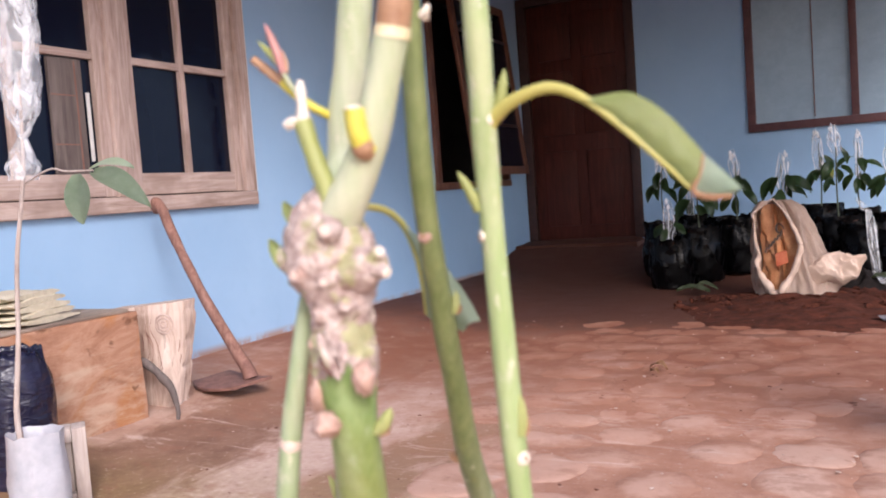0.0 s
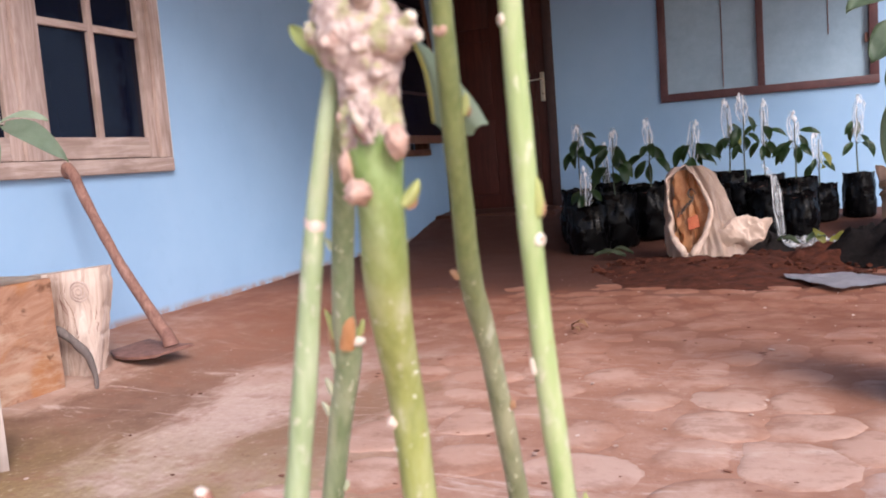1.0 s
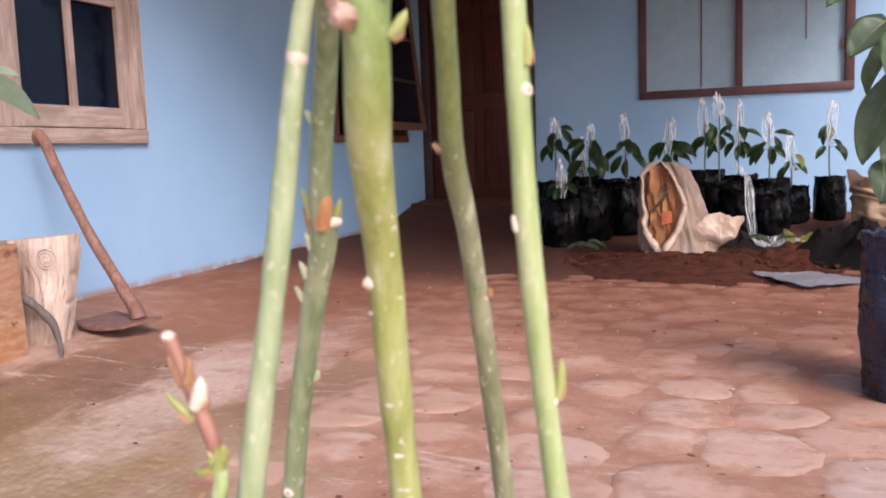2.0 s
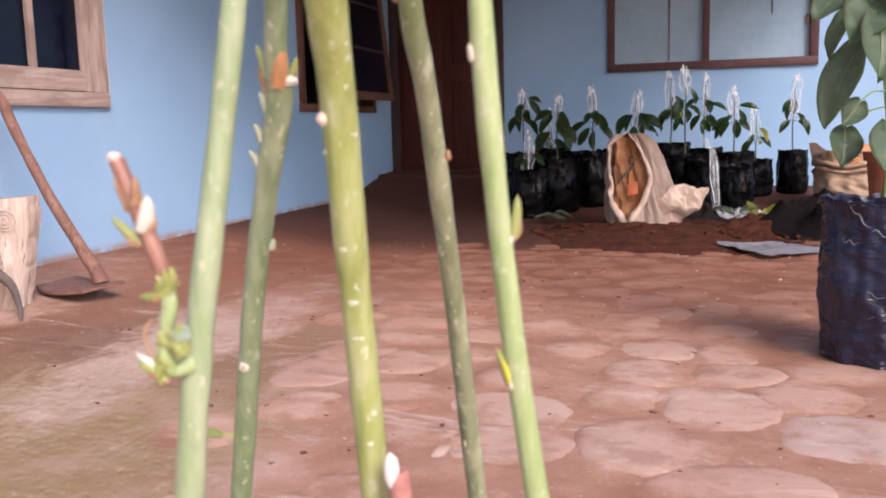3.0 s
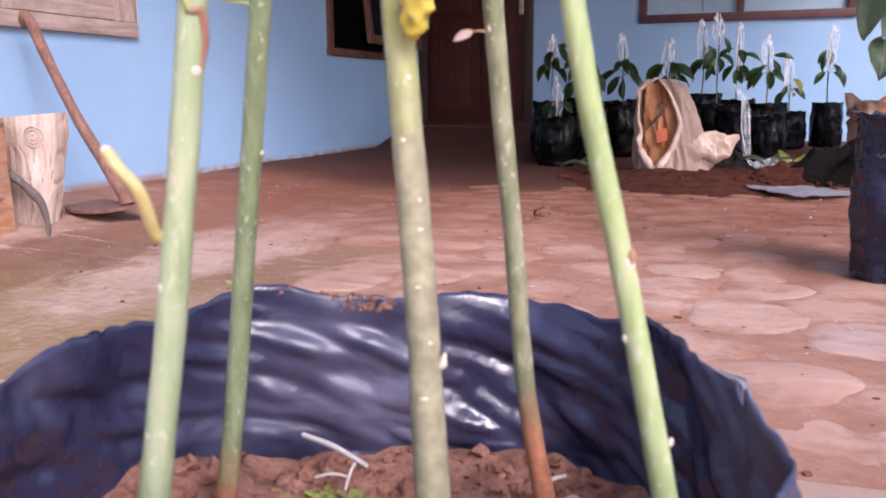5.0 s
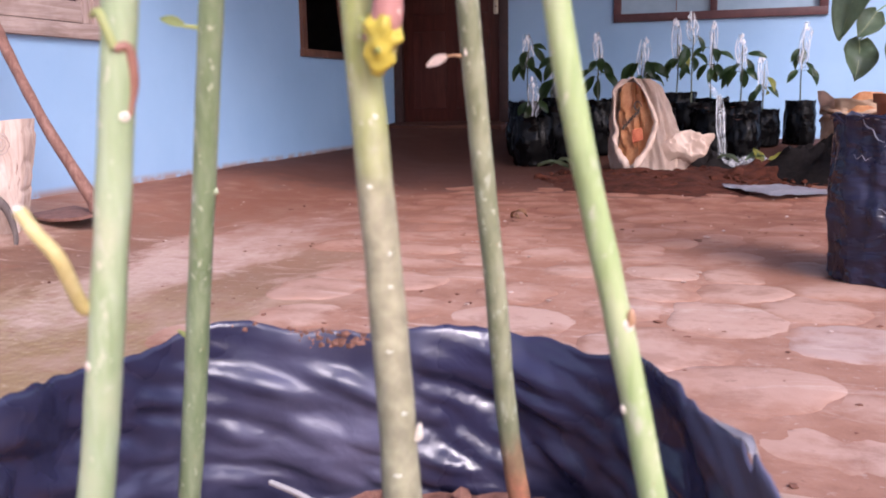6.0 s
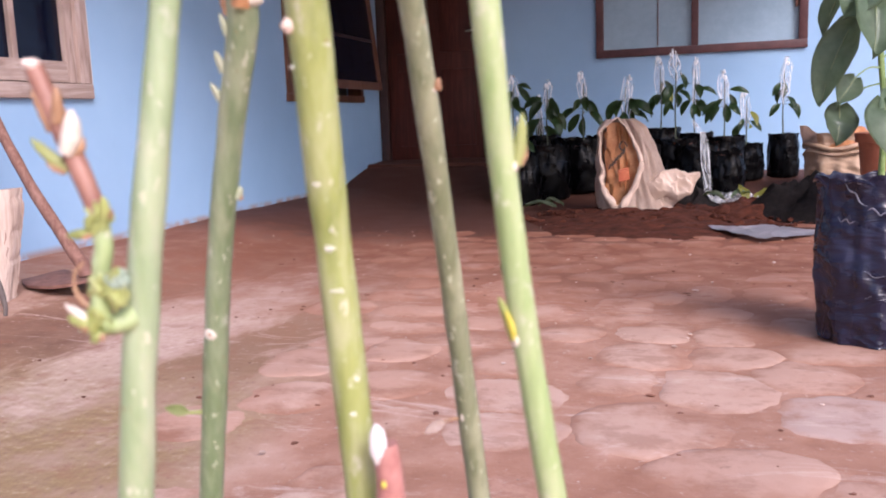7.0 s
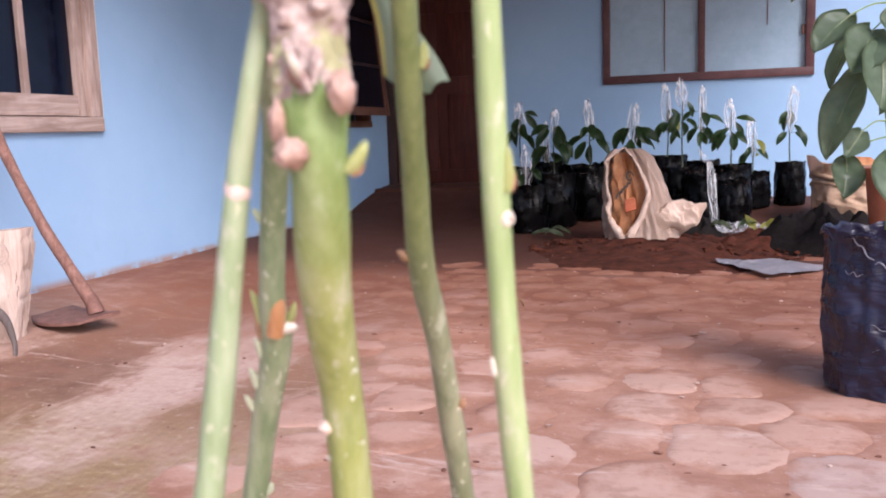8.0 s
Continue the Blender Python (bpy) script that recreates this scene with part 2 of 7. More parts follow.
def clear_mat(name="clear_polythene", veil_least=0.07, veil_most=0.3, relief=0.8, rough=0.1):
    """Thin clear film: see-through, with a faint uneven veil."""
    m = Mat(name, rough)
    out = m.t.nodes["Material Output"]
    tr, mx = m.t.nodes.new("ShaderNodeBsdfTransparent"), m.t.nodes.new("ShaderNodeMixShader")
    n = m.noise(30, 3, 0.5, (1, 1, 0.4), 0.8)
    m.colour((0.88, 0.90, 0.92)).bump(n, relief, 0.008)
    m.t.links.new(m.grey(n, 0.42, 0.66, veil_least, veil_most), mx.inputs[0])
    m.t.links.new(tr.outputs[0], mx.inputs[1])
    m.t.links.new(m.b.outputs[0], mx.inputs[2])
    m.t.links.new(mx.outputs[0], out.inputs[0])
    return m.m


def leaf_mat(name, c1, c2, rough=0.42, thinness=0.3):
    m = Mat(name, rough)
    n, fine = m.noise(30, 4), m.noise(190, 3)
    c = m.ramp(n, (0.3, c1), (0.7, c2))
    c = m.mix(m.grey(m.each(), 0.0, 1.0, 0, 0.4), c, tuple(v * 0.6 for v in c1))
    m.colour(c).bump(n, 0.2, 0.003).bump(fine, 0.15, 0.001)
    # light that shines through the thin blade
    thin, both = m.t.nodes.new("ShaderNodeBsdfTranslucent"), m.t.nodes.new("ShaderNodeMixShader")
    both.inputs[0].default_value = thinness
    m.t.links.new(m.mix(0.35, c, (0.60, 0.70, 0.12)), thin.inputs["Color"])
    m.t.links.new(m.b.outputs[0], both.inputs[1])
    m.t.links.new(thin.outputs[0], both.inputs[2])
    m.t.links.new(both.outputs[0], m.t.nodes["Material Output"].inputs[0])
    return m.m


def cork_mat():
    """Grey-pink cork with pale warts and patches of green bark showing through."""
    m = Mat("corky_graft_bark", 0.72, spec=0.3)
    patch, wart, fine = m.noise(95, 4, 0.55), m.noise(300, 4, 0.6), m.noise(900, 2)
    c = m.ramp(wart, (0.30, (0.27, 0.175, 0.15)), (0.47, (0.42, 0.315, 0.275)), (0.70, (0.66, 0.55, 0.49)))
    c = m.mix(m.grey(patch, 0.50, 0.60, 0, 0.8), c, (0.37, 0.37, 0.17))
    c = m.mix(m.grey(patch, 0.40, 0.30, 0, 0.5), c, (0.40, 0.22, 0.16))
    m.colour(c).bump(wart, 0.9, 0.0016).bump(fine, 0.3, 0.0004)
    return m.m


def glass_mat():
    m = Mat("window_glass", 0.03, spec=0.22)
    n = m.noise(5, 4)
    m.colour((0.004, 0.006, 0.016)).bump(n, 0.03, 0.004)
    m.rough(m.grey(m.noise(12, 4), 0.4, 0.75, 0.03, 0.2))
    return m.m


M = dict(
    wall=wall_paint(), ground=ground_mat(), stone=stone_mat(),
    oldwood=wood_mat("weathered_window_wood", (0.28, 0.195, 0.16), (0.46, 0.355, 0.31), (0.58, 0.48, 0.435), scale=0.7),
    oldwood_y=wood_mat("weathered_rail_wood", (0.28, 0.195, 0.16), (0.46, 0.355, 0.31), (0.58, 0.48, 0.435), along=1, scale=0.7),
    orange=blotched_timber(),
    greywood=wood_mat("grey_sawn_wood", (0.20, 0.15, 0.12), (0.31, 0.25, 0.20), (0.42, 0.36, 0.30), along=1, scale=0.7),
    crumb=plain("dark_earth_crumb", (0.11, 0.050, 0.036), (0.25, 0.12, 0.085), 0.95, 20, 0.5, 0.002, spec=0.1),
    crack=plain("dark_wood_crack", (0.10, 0.05, 0.032), (0.17, 0.09, 0.06), 0.9, 30),
    log=wood_mat("pale_split_log", (0.31, 0.205, 0.155), (0.55, 0.43, 0.36), (0.72, 0.62, 0.55), along=2, scale=0.55),
    handle=wood_mat("dark_handle_wood", (0.15, 0.072, 0.055), (0.24, 0.125, 0.096), (0.33, 0.19, 0.155), along=2),
    door=wood_mat("red_brown_door_varnish", (0.034, 0.007, 0.004), (0.060, 0.012, 0.007), (0.090, 0.022, 0.013), rough=0.55, scale=0.5),
    doorframe=plain("dark_door_frame_paint", (0.028, 0.012, 0.010), (0.05, 0.02, 0.016), 0.5),
    trim=plain("maroon_window_paint", (0.060, 0.019, 0.021), (0.105, 0.038, 0.038), 0.5, 9),
    trim2=wood_mat("brown_window_paint", (0.085, 0.036, 0.024), (0.15, 0.066, 0.042), (0.22, 0.11, 0.07), rough=0.55),
    glass=glass_mat(),
    iron=plain("rusty_iron", (0.125, 0.056, 0.042), (0.25, 0.125, 0.096), 0.75, 22, 0.5, 0.003, 0.0),
    brass=plain("brushed_door_plate", (0.45, 0.38, 0.27), (0.6, 0.53, 0.4), 0.35, 60, 0.05, 0.001, 0.7),
    black=film_mat("black_polythene", (0.002, 0.002, 0.0025), (0.003, 0.0028, 0.0028), 0.15, 10, (0.35, 0.05), 0.14),
    blueblack=film_mat("blue_black_polythene", (0.011, 0.011, 0.029), (0.024, 0.023, 0.054), 0.14, 7, (0.8, 0.15), 0.45, 3.6),
    fold_highlight=film_mat("pale_fold_highlight", (0.16, 0.16, 0.20), (0.34, 0.33, 0.38), 0.12, 20, (0.3, 0.1), 1.0, 1.0),
    # the paler tone paints a broad sheen into the inner film
    inner=film_mat("inner_blue_black_polythene", (0.030, 0.029, 0.066), (0.15, 0.142, 0.225), 0.2, 9, (0.45, 0.25), 0.75, 1.3),
    clear=clear_mat(),
    sack=film_mat("tan_woven_sack", (0.54, 0.395, 0.305), (0.68, 0.535, 0.44), 0.36, 9, (0.35, 0.12), 0.5, 0.45),
    sackin=plain("orange_brown_sack_lining", (0.64, 0.25, 0.085), (0.84, 0.46, 0.22), 0.55, 12, 0.4, 0.01),
    brownsack=plain("brown_paper_sack", (0.36, 0.23, 0.145), (0.54, 0.38, 0.26), 0.75, 9, 0.5, 0.01),
    terracotta=plain("orange_terracotta", (0.28, 0.085, 0.04), (0.37, 0.13, 0.062), 0.7, 12),
    print_dark=plain("dark_print", (0.06, 0.045, 0.035), (0.1, 0.07, 0.05), 0.6),
    print_red=plain("red_print", (0.46, 0.11, 0.05), (0.58, 0.20, 0.10), 0.6),
    plank=wood_mat("dim_grey_plank", (0.08, 0.062, 0.058), (0.15, 0.122, 0.112), (0.22, 0.185, 0.17), scale=0.6),
    plaster=plain("chipped_white_plaster", (0.60, 0.58, 0.56), (0.74, 0.73, 0.72), 0.85, 30, 0.4, 0.004),
    cloth=plain("beige_cloth", (0.50, 0.44, 0.32), (0.66, 0.60, 0.46), 0.85, 40, 0.4, 0.004),
    darkcloth=plain("black_shade_net", (0.007, 0.006, 0.006), (0.020, 0.016, 0.015), 0.95, 40, 0.6, 0.006, spec=0.1),
    greysheet=film_mat("grey_plastic_sheet", (0.40, 0.39, 0.43), (0.56, 0.54, 0.57), 0.40, 12),
    white=plain("white_pot_plastic", (0.36, 0.37, 0.41), (0.52, 0.52, 0.56), 0.4, 8),
    soil=plain("red_brown_soil", (0.15, 0.062, 0.042), (0.42, 0.215, 0.155), 0.95, 45, 0.9, 0.010, detail=8, spec=0.15),
    wetsoil=plain("dark_red_soil", (0.032, 0.010, 0.006), (0.110, 0.034, 0.019), 0.95, 16, 0.9, 0.016, detail=8, spec=0.15),
    moss=plain("green_moss", (0.16, 0.19, 0.03), (0.34, 0.36, 0.08), 0.9, 120, 0.8, 0.004),
    straw=plain("pale_straw", (0.62, 0.56, 0.50), (0.78, 0.72, 0.68), 0.6, 90),
    leaf=leaf_mat("dark_green_leaf", (0.022, 0.052, 0.022), (0.05, 0.105, 0.038), rough=0.3, thinness=0.18),
    darkstem=plain("dark_green_young_bark", (0.035, 0.050, 0.028), (0.075, 0.095, 0.05), 0.5, 60, 0.2, 0.001),
    bigleaf=leaf_mat("mid_green_leaf", (0.14, 0.205, 0.135), (0.225, 0.305, 0.21), rough=0.34, thinness=0.28),
    yellowleaf=leaf_mat("yellowing_leaf", (0.30, 0.30, 0.05), (0.40, 0.38, 0.10)),
    nearleaf=leaf_mat("soft_green_leaf", (0.42, 0.49, 0.18), (0.54, 0.59, 0.28), rough=0.45),
    paleleaf=leaf_mat("pale_leaf_underside", (0.44, 0.55, 0.42), (0.56, 0.66, 0.54), rough=0.5),
    midrib2=leaf_mat("pale_green_rib", (0.30, 0.36, 0.20), (0.40, 0.45, 0.28), rough=0.4),
    midrib=leaf_mat("yellow_leaf_stalk", (0.60, 0.54, 0.12), (0.74, 0.68, 0.26), rough=0.4),
    bud=leaf_mat("yellow_green_bud", (0.40, 0.44, 0.12), (0.58, 0.60, 0.27), rough=0.4),
    brownbud=plain("brown_bud_scale", (0.28, 0.14, 0.07), (0.46, 0.27, 0.15), 0.5, 200, 0.3, 0.0006),
    cut=plain("pale_cut_wood", (0.62, 0.52, 0.41), (0.80, 0.73, 0.62), 0.6, 300, 0.3, 0.0004),
    pinkstub=plain("reddish_stub_bark", (0.36, 0.14, 0.12), (0.52, 0.26, 0.22), 0.45, 160, 0.25, 0.0006),
    callus=cork_mat(),
    yellowring=plain("pale_yellow_cut_ring", (0.66, 0.56, 0.30), (0.80, 0.72, 0.48), 0.55, 200, 0.2, 0.0004),
    pinkscale=plain("pale_pink_scar", (0.60, 0.44, 0.36), (0.78, 0.64, 0.55), 0.55, 240, 0.25, 0.0004),
    stubwhite=plain("white_slant_cut", (0.70, 0.62, 0.58), (0.84, 0.80, 0.76), 0.5, 200, 0.15, 0.0003),
    collar=plain("olive_yellow_collar", (0.40, 0.31, 0.03), (0.58, 0.47, 0.07), 0.35, 160, 0.3, 0.0006),
    tornwood=plain("orange_torn_wood", (0.44, 0.19, 0.07), (0.60, 0.31, 0.14), 0.6, 160, 0.4, 0.0008),
    fleck=plain("whitish_bark_fleck", (0.60, 0.60, 0.48), (0.74, 0.73, 0.62), 0.7, 300, 0.2, 0.0003),
    callus2=plain("orange_callus", (0.38, 0.215, 0.155), (0.58, 0.41, 0.335), 0.65, 140, 0.8, 0.0016),
    s1=stem_mat("pale_green_stem_bark", (0.315, 0.385, 0.215), (0.245, 0.315, 0.155), (0.41, 0.47, 0.30)),
    stop=stem_mat("whitish_green_shoot_bark", (0.46, 0.50, 0.32), (0.38, 0.43, 0.24), (0.58, 0.60, 0.44)),
    s2=stem_mat("dull_green_stem_bark", (0.215, 0.265, 0.135), (0.15, 0.20, 0.09), (0.31, 0.35, 0.21), (0.26, 0.10, 0.055), 0.022),
    s3=stem_mat("yellow_green_stem_bark", (0.315, 0.34, 0.105), (0.23, 0.265, 0.07), (0.41, 0.43, 0.20), (0.245, 0.225, 0.145), 0.20, (0.425, (0.105, 0.195, 0.035), (0.27, 0.37, 0.155))),
    s4=stem_mat("grey_green_stem_bark", (0.215, 0.225, 0.125), (0.15, 0.162, 0.08), (0.295, 0.30, 0.185), (0.33, 0.14, 0.08), 0.055, (0.40, (0.135, 0.175, 0.05), (0.24, 0.275, 0.10))),
    s5=stem_mat("bright_green_stem_bark", (0.34, 0.42, 0.185), (0.255, 0.34, 0.125), (0.45, 0.52, 0.27)),
    yellowstub=plain("yellow_cut_shoot", (0.50, 0.43, 0.035), (0.68, 0.60, 0.10), 0.45, 200, 0.15, 0.0004),
    twig=plain("brown_red_twig_bark", (0.24, 0.10, 0.065), (0.36, 0.18, 0.13), 0.5, 160, 0.25, 0.0006),
    paving=plain("pale_tan_concrete", (0.49, 0.315, 0.222), (0.64, 0.455, 0.350), 0.85, 3.5, 0.3, 0.006, detail=8),
    palewood=wood_mat("pale_grey_pink_wood", (0.32, 0.25, 0.22), (0.45, 0.375, 0.335), (0.56, 0.50, 0.455)),
    dullleaf=leaf_mat("dull_grey_green_leaf", (0.10, 0.13, 0.085), (0.20, 0.24, 0.17), rough=0.5),
    greyleaf=leaf_mat("grey_green_leaf", (0.24, 0.32, 0.24), (0.34, 0.42, 0.33), rough=0.42),
    grit=plain("pale_grit", (0.30, 0.185, 0.14), (0.58, 0.45, 0.385), 0.8, 7, 0.3, 0.002),
    clear2=clear_mat("milky_polythene", 0.16, 0.52, 0.35, 0.28),
    crease=plain("whitish_film_glint", (0.62, 0.64, 0.67), (0.88, 0.89, 0.90), 0.15, 60, 0.3, 0.002),
    straw2=plain("yellow_dry_bark", (0.46, 0.36, 0.13), (0.60, 0.50, 0.24), 0.6, 150, 0.2, 0.0005),
    interior=plain("dark_room_plaster", (0.10, 0.10, 0.11), (0.15, 0.14, 0.14), 0.9, 3),
    ceiling=plain("porch_ceiling_board", (0.42, 0.40, 0.38), (0.5, 0.48, 0.45), 0.8, 4),
    panel=plain("blue_grey_pane", (0.235, 0.345, 0.44), (0.31, 0.43, 0.53), 0.3, 3, 0.05, 0.002),
)


# ---- building kit ----
def part(name, bm, material, parent=None, label="", smooth=True, sharp=45):
    """Links a bmesh as one mesh object, under a thing or part where one is given; the mesh is in world places."""
    me = bpy.data.meshes.new(name)
    bmesh.ops.recalc_face_normals(bm, faces=bm.faces)
    if smooth:
        for fc in bm.faces:
            fc.smooth = True
    bm.to_mesh(me)
    bm.free()
    me.materials.append(material)
    ob = new(name, me)
    if smooth and sharp < 180:
        me.set_sharp_from_angle(angle=radians(sharp))
    if parent:
        ob.parent = parent
        base = Vector(parent.location)
        up = parent.parent
        while up:
            base += Vector(up.location)
            up = up.parent
        me.transform(Matrix.Translation(-base))
    if label:
        tagged(ob, label)
    return ob


def thing(name, at, label, category, group="", kind=""):
    ob = new(name)
    ob.location = at
    ob.empty_display_size = 0.05
    return tagged(ob, label, category, group, kind)


def box(bm, lo, hi, bevel=0.0, turn=None):
    r = bmesh.ops.create_cube(bm, size=1)
    lo, hi = Vector(lo), Vector(hi)
    vs = r["verts"]
    bmesh.ops.scale(bm, vec=hi - lo, verts=vs)
    bmesh.ops.translate(bm, vec=(lo + hi) / 2, verts=vs)
    if bevel:
        bmesh.ops.bevel(bm, geom=list({e for v in vs for e in v.link_edges}), offset=bevel, segments=2, affect="EDGES", profile=0.6)
    return bm


def boxes(*some, bevel=0.0):
    bm = bmesh.new()
    for lo, hi in some:
        box(bm, lo, hi, bevel)
    return bm


def smooth_line(points, n):
    """n places along a Catmull-Rom curve through the points."""
    p = [Vector(v) for v in points]
    p = [2 * p[0] - p[1], *p, 2 * p[-1] - p[-2]]
    out, spans = [], len(p) - 3
    for i in range(n):
        s = i / (n - 1) * spans
        k = min(int(s), spans - 1)
        t = s - k
        a, b, c, d = p[k : k + 4]
        out.append(0.5 * (2 * b + (c - a) * t + (2 * a - 5 * b + 4 * c - d) * t * t + (3 * b - a - 3 * c + d) * t**3))
    return out


def tube(bm, points, radii, n=24, segs=12, wobble=0.0, freq=60.0, seed=0.0, caps=True):
    """A round rod along a smooth line; radii run from its start to its end."""
    line = smooth_line(points, n) if n > 2 else [Vector(v) for v in points]
    rings, side = [], None
    for i, c in enumerate(line):
        ahead = (line[min(i + 1, len(line) - 1)] - line[max(i - 1, 0)]).normalized()
        if side is None:
            side = ahead.orthogonal().normalized()
        side = (side - ahead * side.dot(ahead)).normalized()
        other = ahead.cross(side)
        s = i / (len(line) - 1) * (len(radii) - 1)
        k = min(int(s), len(radii) - 2)
        r = radii[k] + (radii[k + 1] - radii[k]) * (s - k)
        ring = []
        for j in range(segs):
            a = 2 * math.pi * j / segs
            d = math.cos(a) * side + math.sin(a) * other
            q = c + d * r
            if wobble:
                q += d * r * wobble * noise.noise(q * freq + Vector((seed, 0, 0)))
            ring.append(bm.verts.new(q))
        rings.append(ring)
    for a, b in zip(rings, rings[1:]):
        for j in range(segs):
            bm.faces.new((a[j], a[(j + 1) % segs], b[(j + 1) % segs], b[j]))
    if caps:
        bm.faces.new(rings[0][::-1])
        bm.faces.new(rings[-1])
    return rings


def rod(points, radii, **k):
    bm = bmesh.new()
    tube(bm, points, radii, **k)
    return bm


def blob(bm, at, size, seed=0.0, rough=0.25, freq=1.0, sub=2):
    """A lumpy rounded mass; size in x, y, z."""
    r = bmesh.ops.create_icosphere(bm, subdivisions=sub, radius=1)
    sx, sy, sz = size
    for v in r["verts"]:
        d = 1 + rough * noise.noise(v.co * freq * 1.7 + Vector((seed, seed * 0.7, 3))) + rough * 0.4 * noise.noise(v.co * freq * 4 + Vector((seed, 1, 7)))
        v.co = Vector((v.co.x * sx * d, v.co.y * sy * d, v.co.z * sz * d)) + Vector(at)
    return bm


def leaf_blade(base, tip, width, sag=0.15, cup=0.12, face=(0, -1, 0.4), fold=0.0, n=9, m=5, thick=0.0004, wave=0.0, seed=0.0):
    """A lance-shaped blade from base to tip, arched, cupped along its midrib, with thickness."""
    bm = bmesh.new()
    base, tip = Vector(base), Vector(tip)
    ahead = tip - base
    length = ahead.length
    side = ahead.cross(Vector(face)).normalized()
    up = side.cross(ahead).normalized()
    rows = []
    for i in range(n):
        t = i / (n - 1)
        w = width * 0.5 * (math.sin(math.pi * min(1, t * 0.93 + 0.05)) ** 0.75) * (1.12 - 0.35 * t)
        if i == n - 1:
            w = width * 0.02
        c = base + ahead * t + up * (length * sag * math.sin(math.pi * t)) - up * (fold * length * t * t)
        row = []
        for j in range(m):
            s = 2 * j / (m - 1) - 1
            q = c + side * (s * w) + up * (cup * width * abs(s) ** 1.3) + up * (wave * width * noise.noise(Vector((t * 5, s * 1.5, seed))))
            row.append(bm.verts.new(q))
        rows.append(row)
    top = []
    for a, b in zip(rows, rows[1:]):
        for j in range(m - 1):
            top.append(bm.faces.new((a[j], a[j + 1], b[j + 1], b[j])))
    bmesh.ops.solidify(bm, geom=top, thickness=thick)
    return bm


def smoothstep(a, b, v):
    t = min(1, max(0, (v - a) / (b - a)))
    return t * t * (3 - 2 * t)


def ground_z(x, y):
    """Height of the trodden ground: a low bank along the house."""
    side = 0.085 * smoothstep(-1.9, -2.8, x) if y > -1 else 0
    back = 0.11 * smoothstep(6.2, 7.3, y)
    door = 0.16 * smoothstep(6.9, 8.0, y) * smoothstep(-1.5, -1.9, x)
    n = 0.012 * noise.noise(Vector((x * 1.6, y * 1.6, 0))) + 0.005 * noise.noise(Vector((x * 6, y * 6, 5)))
    return max(side, back) + door + n * (1 if abs(x) < 4 and -2 < y < 9 else 0)


LEFT, BACK, TOP = -2.94, 8.044, 3.1   # faces of the two house walls, and their height

# ---- ground ----
def build_ground():
    """One sheet that reaches the horizon."""
    xs = [-300, -60, -15, -6] + [round(-4 + 0.08 * i, 3) for i in range(126)] + [9, 20, 60, 300]
    ys = [-300, -60, -15, -5] + [round(-2 + 0.08 * i, 3) for i in range(132)] + [12, 20, 60, 300]
    bm = bmesh.new()
    grid = [[bm.verts.new((x, y, ground_z(x, y))) for x in xs] for y in ys]
    for a, b in zip(grid, grid[1:]):
        for i in range(len(xs) - 1):
            bm.faces.new((a[i], a[i + 1], b[i + 1], b[i]))
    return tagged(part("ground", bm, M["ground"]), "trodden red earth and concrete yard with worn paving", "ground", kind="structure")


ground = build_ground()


# pale concrete strip on which the near bag stands
def near_slab():
    bm = bmesh.new()
    xs = [-4 + 0.1 * i for i in range(81)]
    rows = []
    for k, (dy, z) in enumerate(((0.0, -0.02), (-0.004, 0.016), (-0.018, 0.026), (-0.3, 0.028), (-1.2, 0.03), (-4.0, 0.03))):
        rows.append([bm.verts.new((x, 1.17 + dy + (0.02 * noise.noise(Vector((x * 3, 0, 4))) + 0.008 * noise.noise(Vector((x * 14, 0, 4)))) * (k < 4), z + 0.002 * noise.noise(Vector((x * 4, dy * 4, 1))))) for x in xs])
    for a, b in zip(rows, rows[1:]):
        for i in range(len(xs) - 1):
            bm.faces.new((a[i], a[i + 1], b[i + 1], b[i]))
    return tagged(part("pavement", bm, M["paving"]), "pale tan worn concrete strip at the edge of the yard", "pavement", kind="structure")


near_slab()


# ---- house walls ----
def wall_x(name, x0, x1, spans):
    bm = bmesh.new()
    for y0, y1, z0, z1 in spans:
        box(bm, (x0, y0, z0), (x1, y1, z1))
    return tagged(part(name, bm, M["wall"], smooth=False), "pale blue painted plaster house wall, earth-splashed at its foot", "wall", kind="structure")


def wall_y(name, y0, y1, spans):
    bm = bmesh.new()
    for x0, x1, z0, z1 in spans:
        box(bm, (x0, y0, z0), (x1, y1, z1))
    return tagged(part(name, bm, M["wall"], smooth=False), "pale blue painted plaster house wall beside the door", "wall", kind="structure")


W1 = (1.80, 3.84, 0.825, 2.25)    # near window: y, y, z, z
W2 = (6.06, 7.56, 0.83, 2.45)     # far window
DOOR = (-2.94, -1.80, 0.26, 2.62)  # x, x, z, z
RW = (-0.84, 0.92, 1.135, 2.45)   # window in the back wall

wall_x("wall_left", LEFT - 0.14, LEFT, [
    (-6.0, W1[0], -0.2, TOP), (W1[0], W1[1], -0.2, W1[2]), (W1[0], W1[1], W1[3], TOP),
    (W1[1], W2[0], -0.2, TOP), (W2[0], W2[1], -0.2, W2[2]), (W2[0], W2[1], W2[3], TOP),
    (W2[1], BACK + 0.14, -0.2, TOP)])
wall_y("wall_back", BACK, BACK + 0.14, [
    (DOOR[0], DOOR[1], -0.2, DOOR[2]), (DOOR[0], DOOR[1], DOOR[3], TOP),
    (DOOR[1], RW[0], -0.2, TOP), (RW[0], RW[1], -0.2, RW[2]), (RW[0], RW[1], RW[3], TOP), (RW[1], 5.0, -0.2, TOP)])

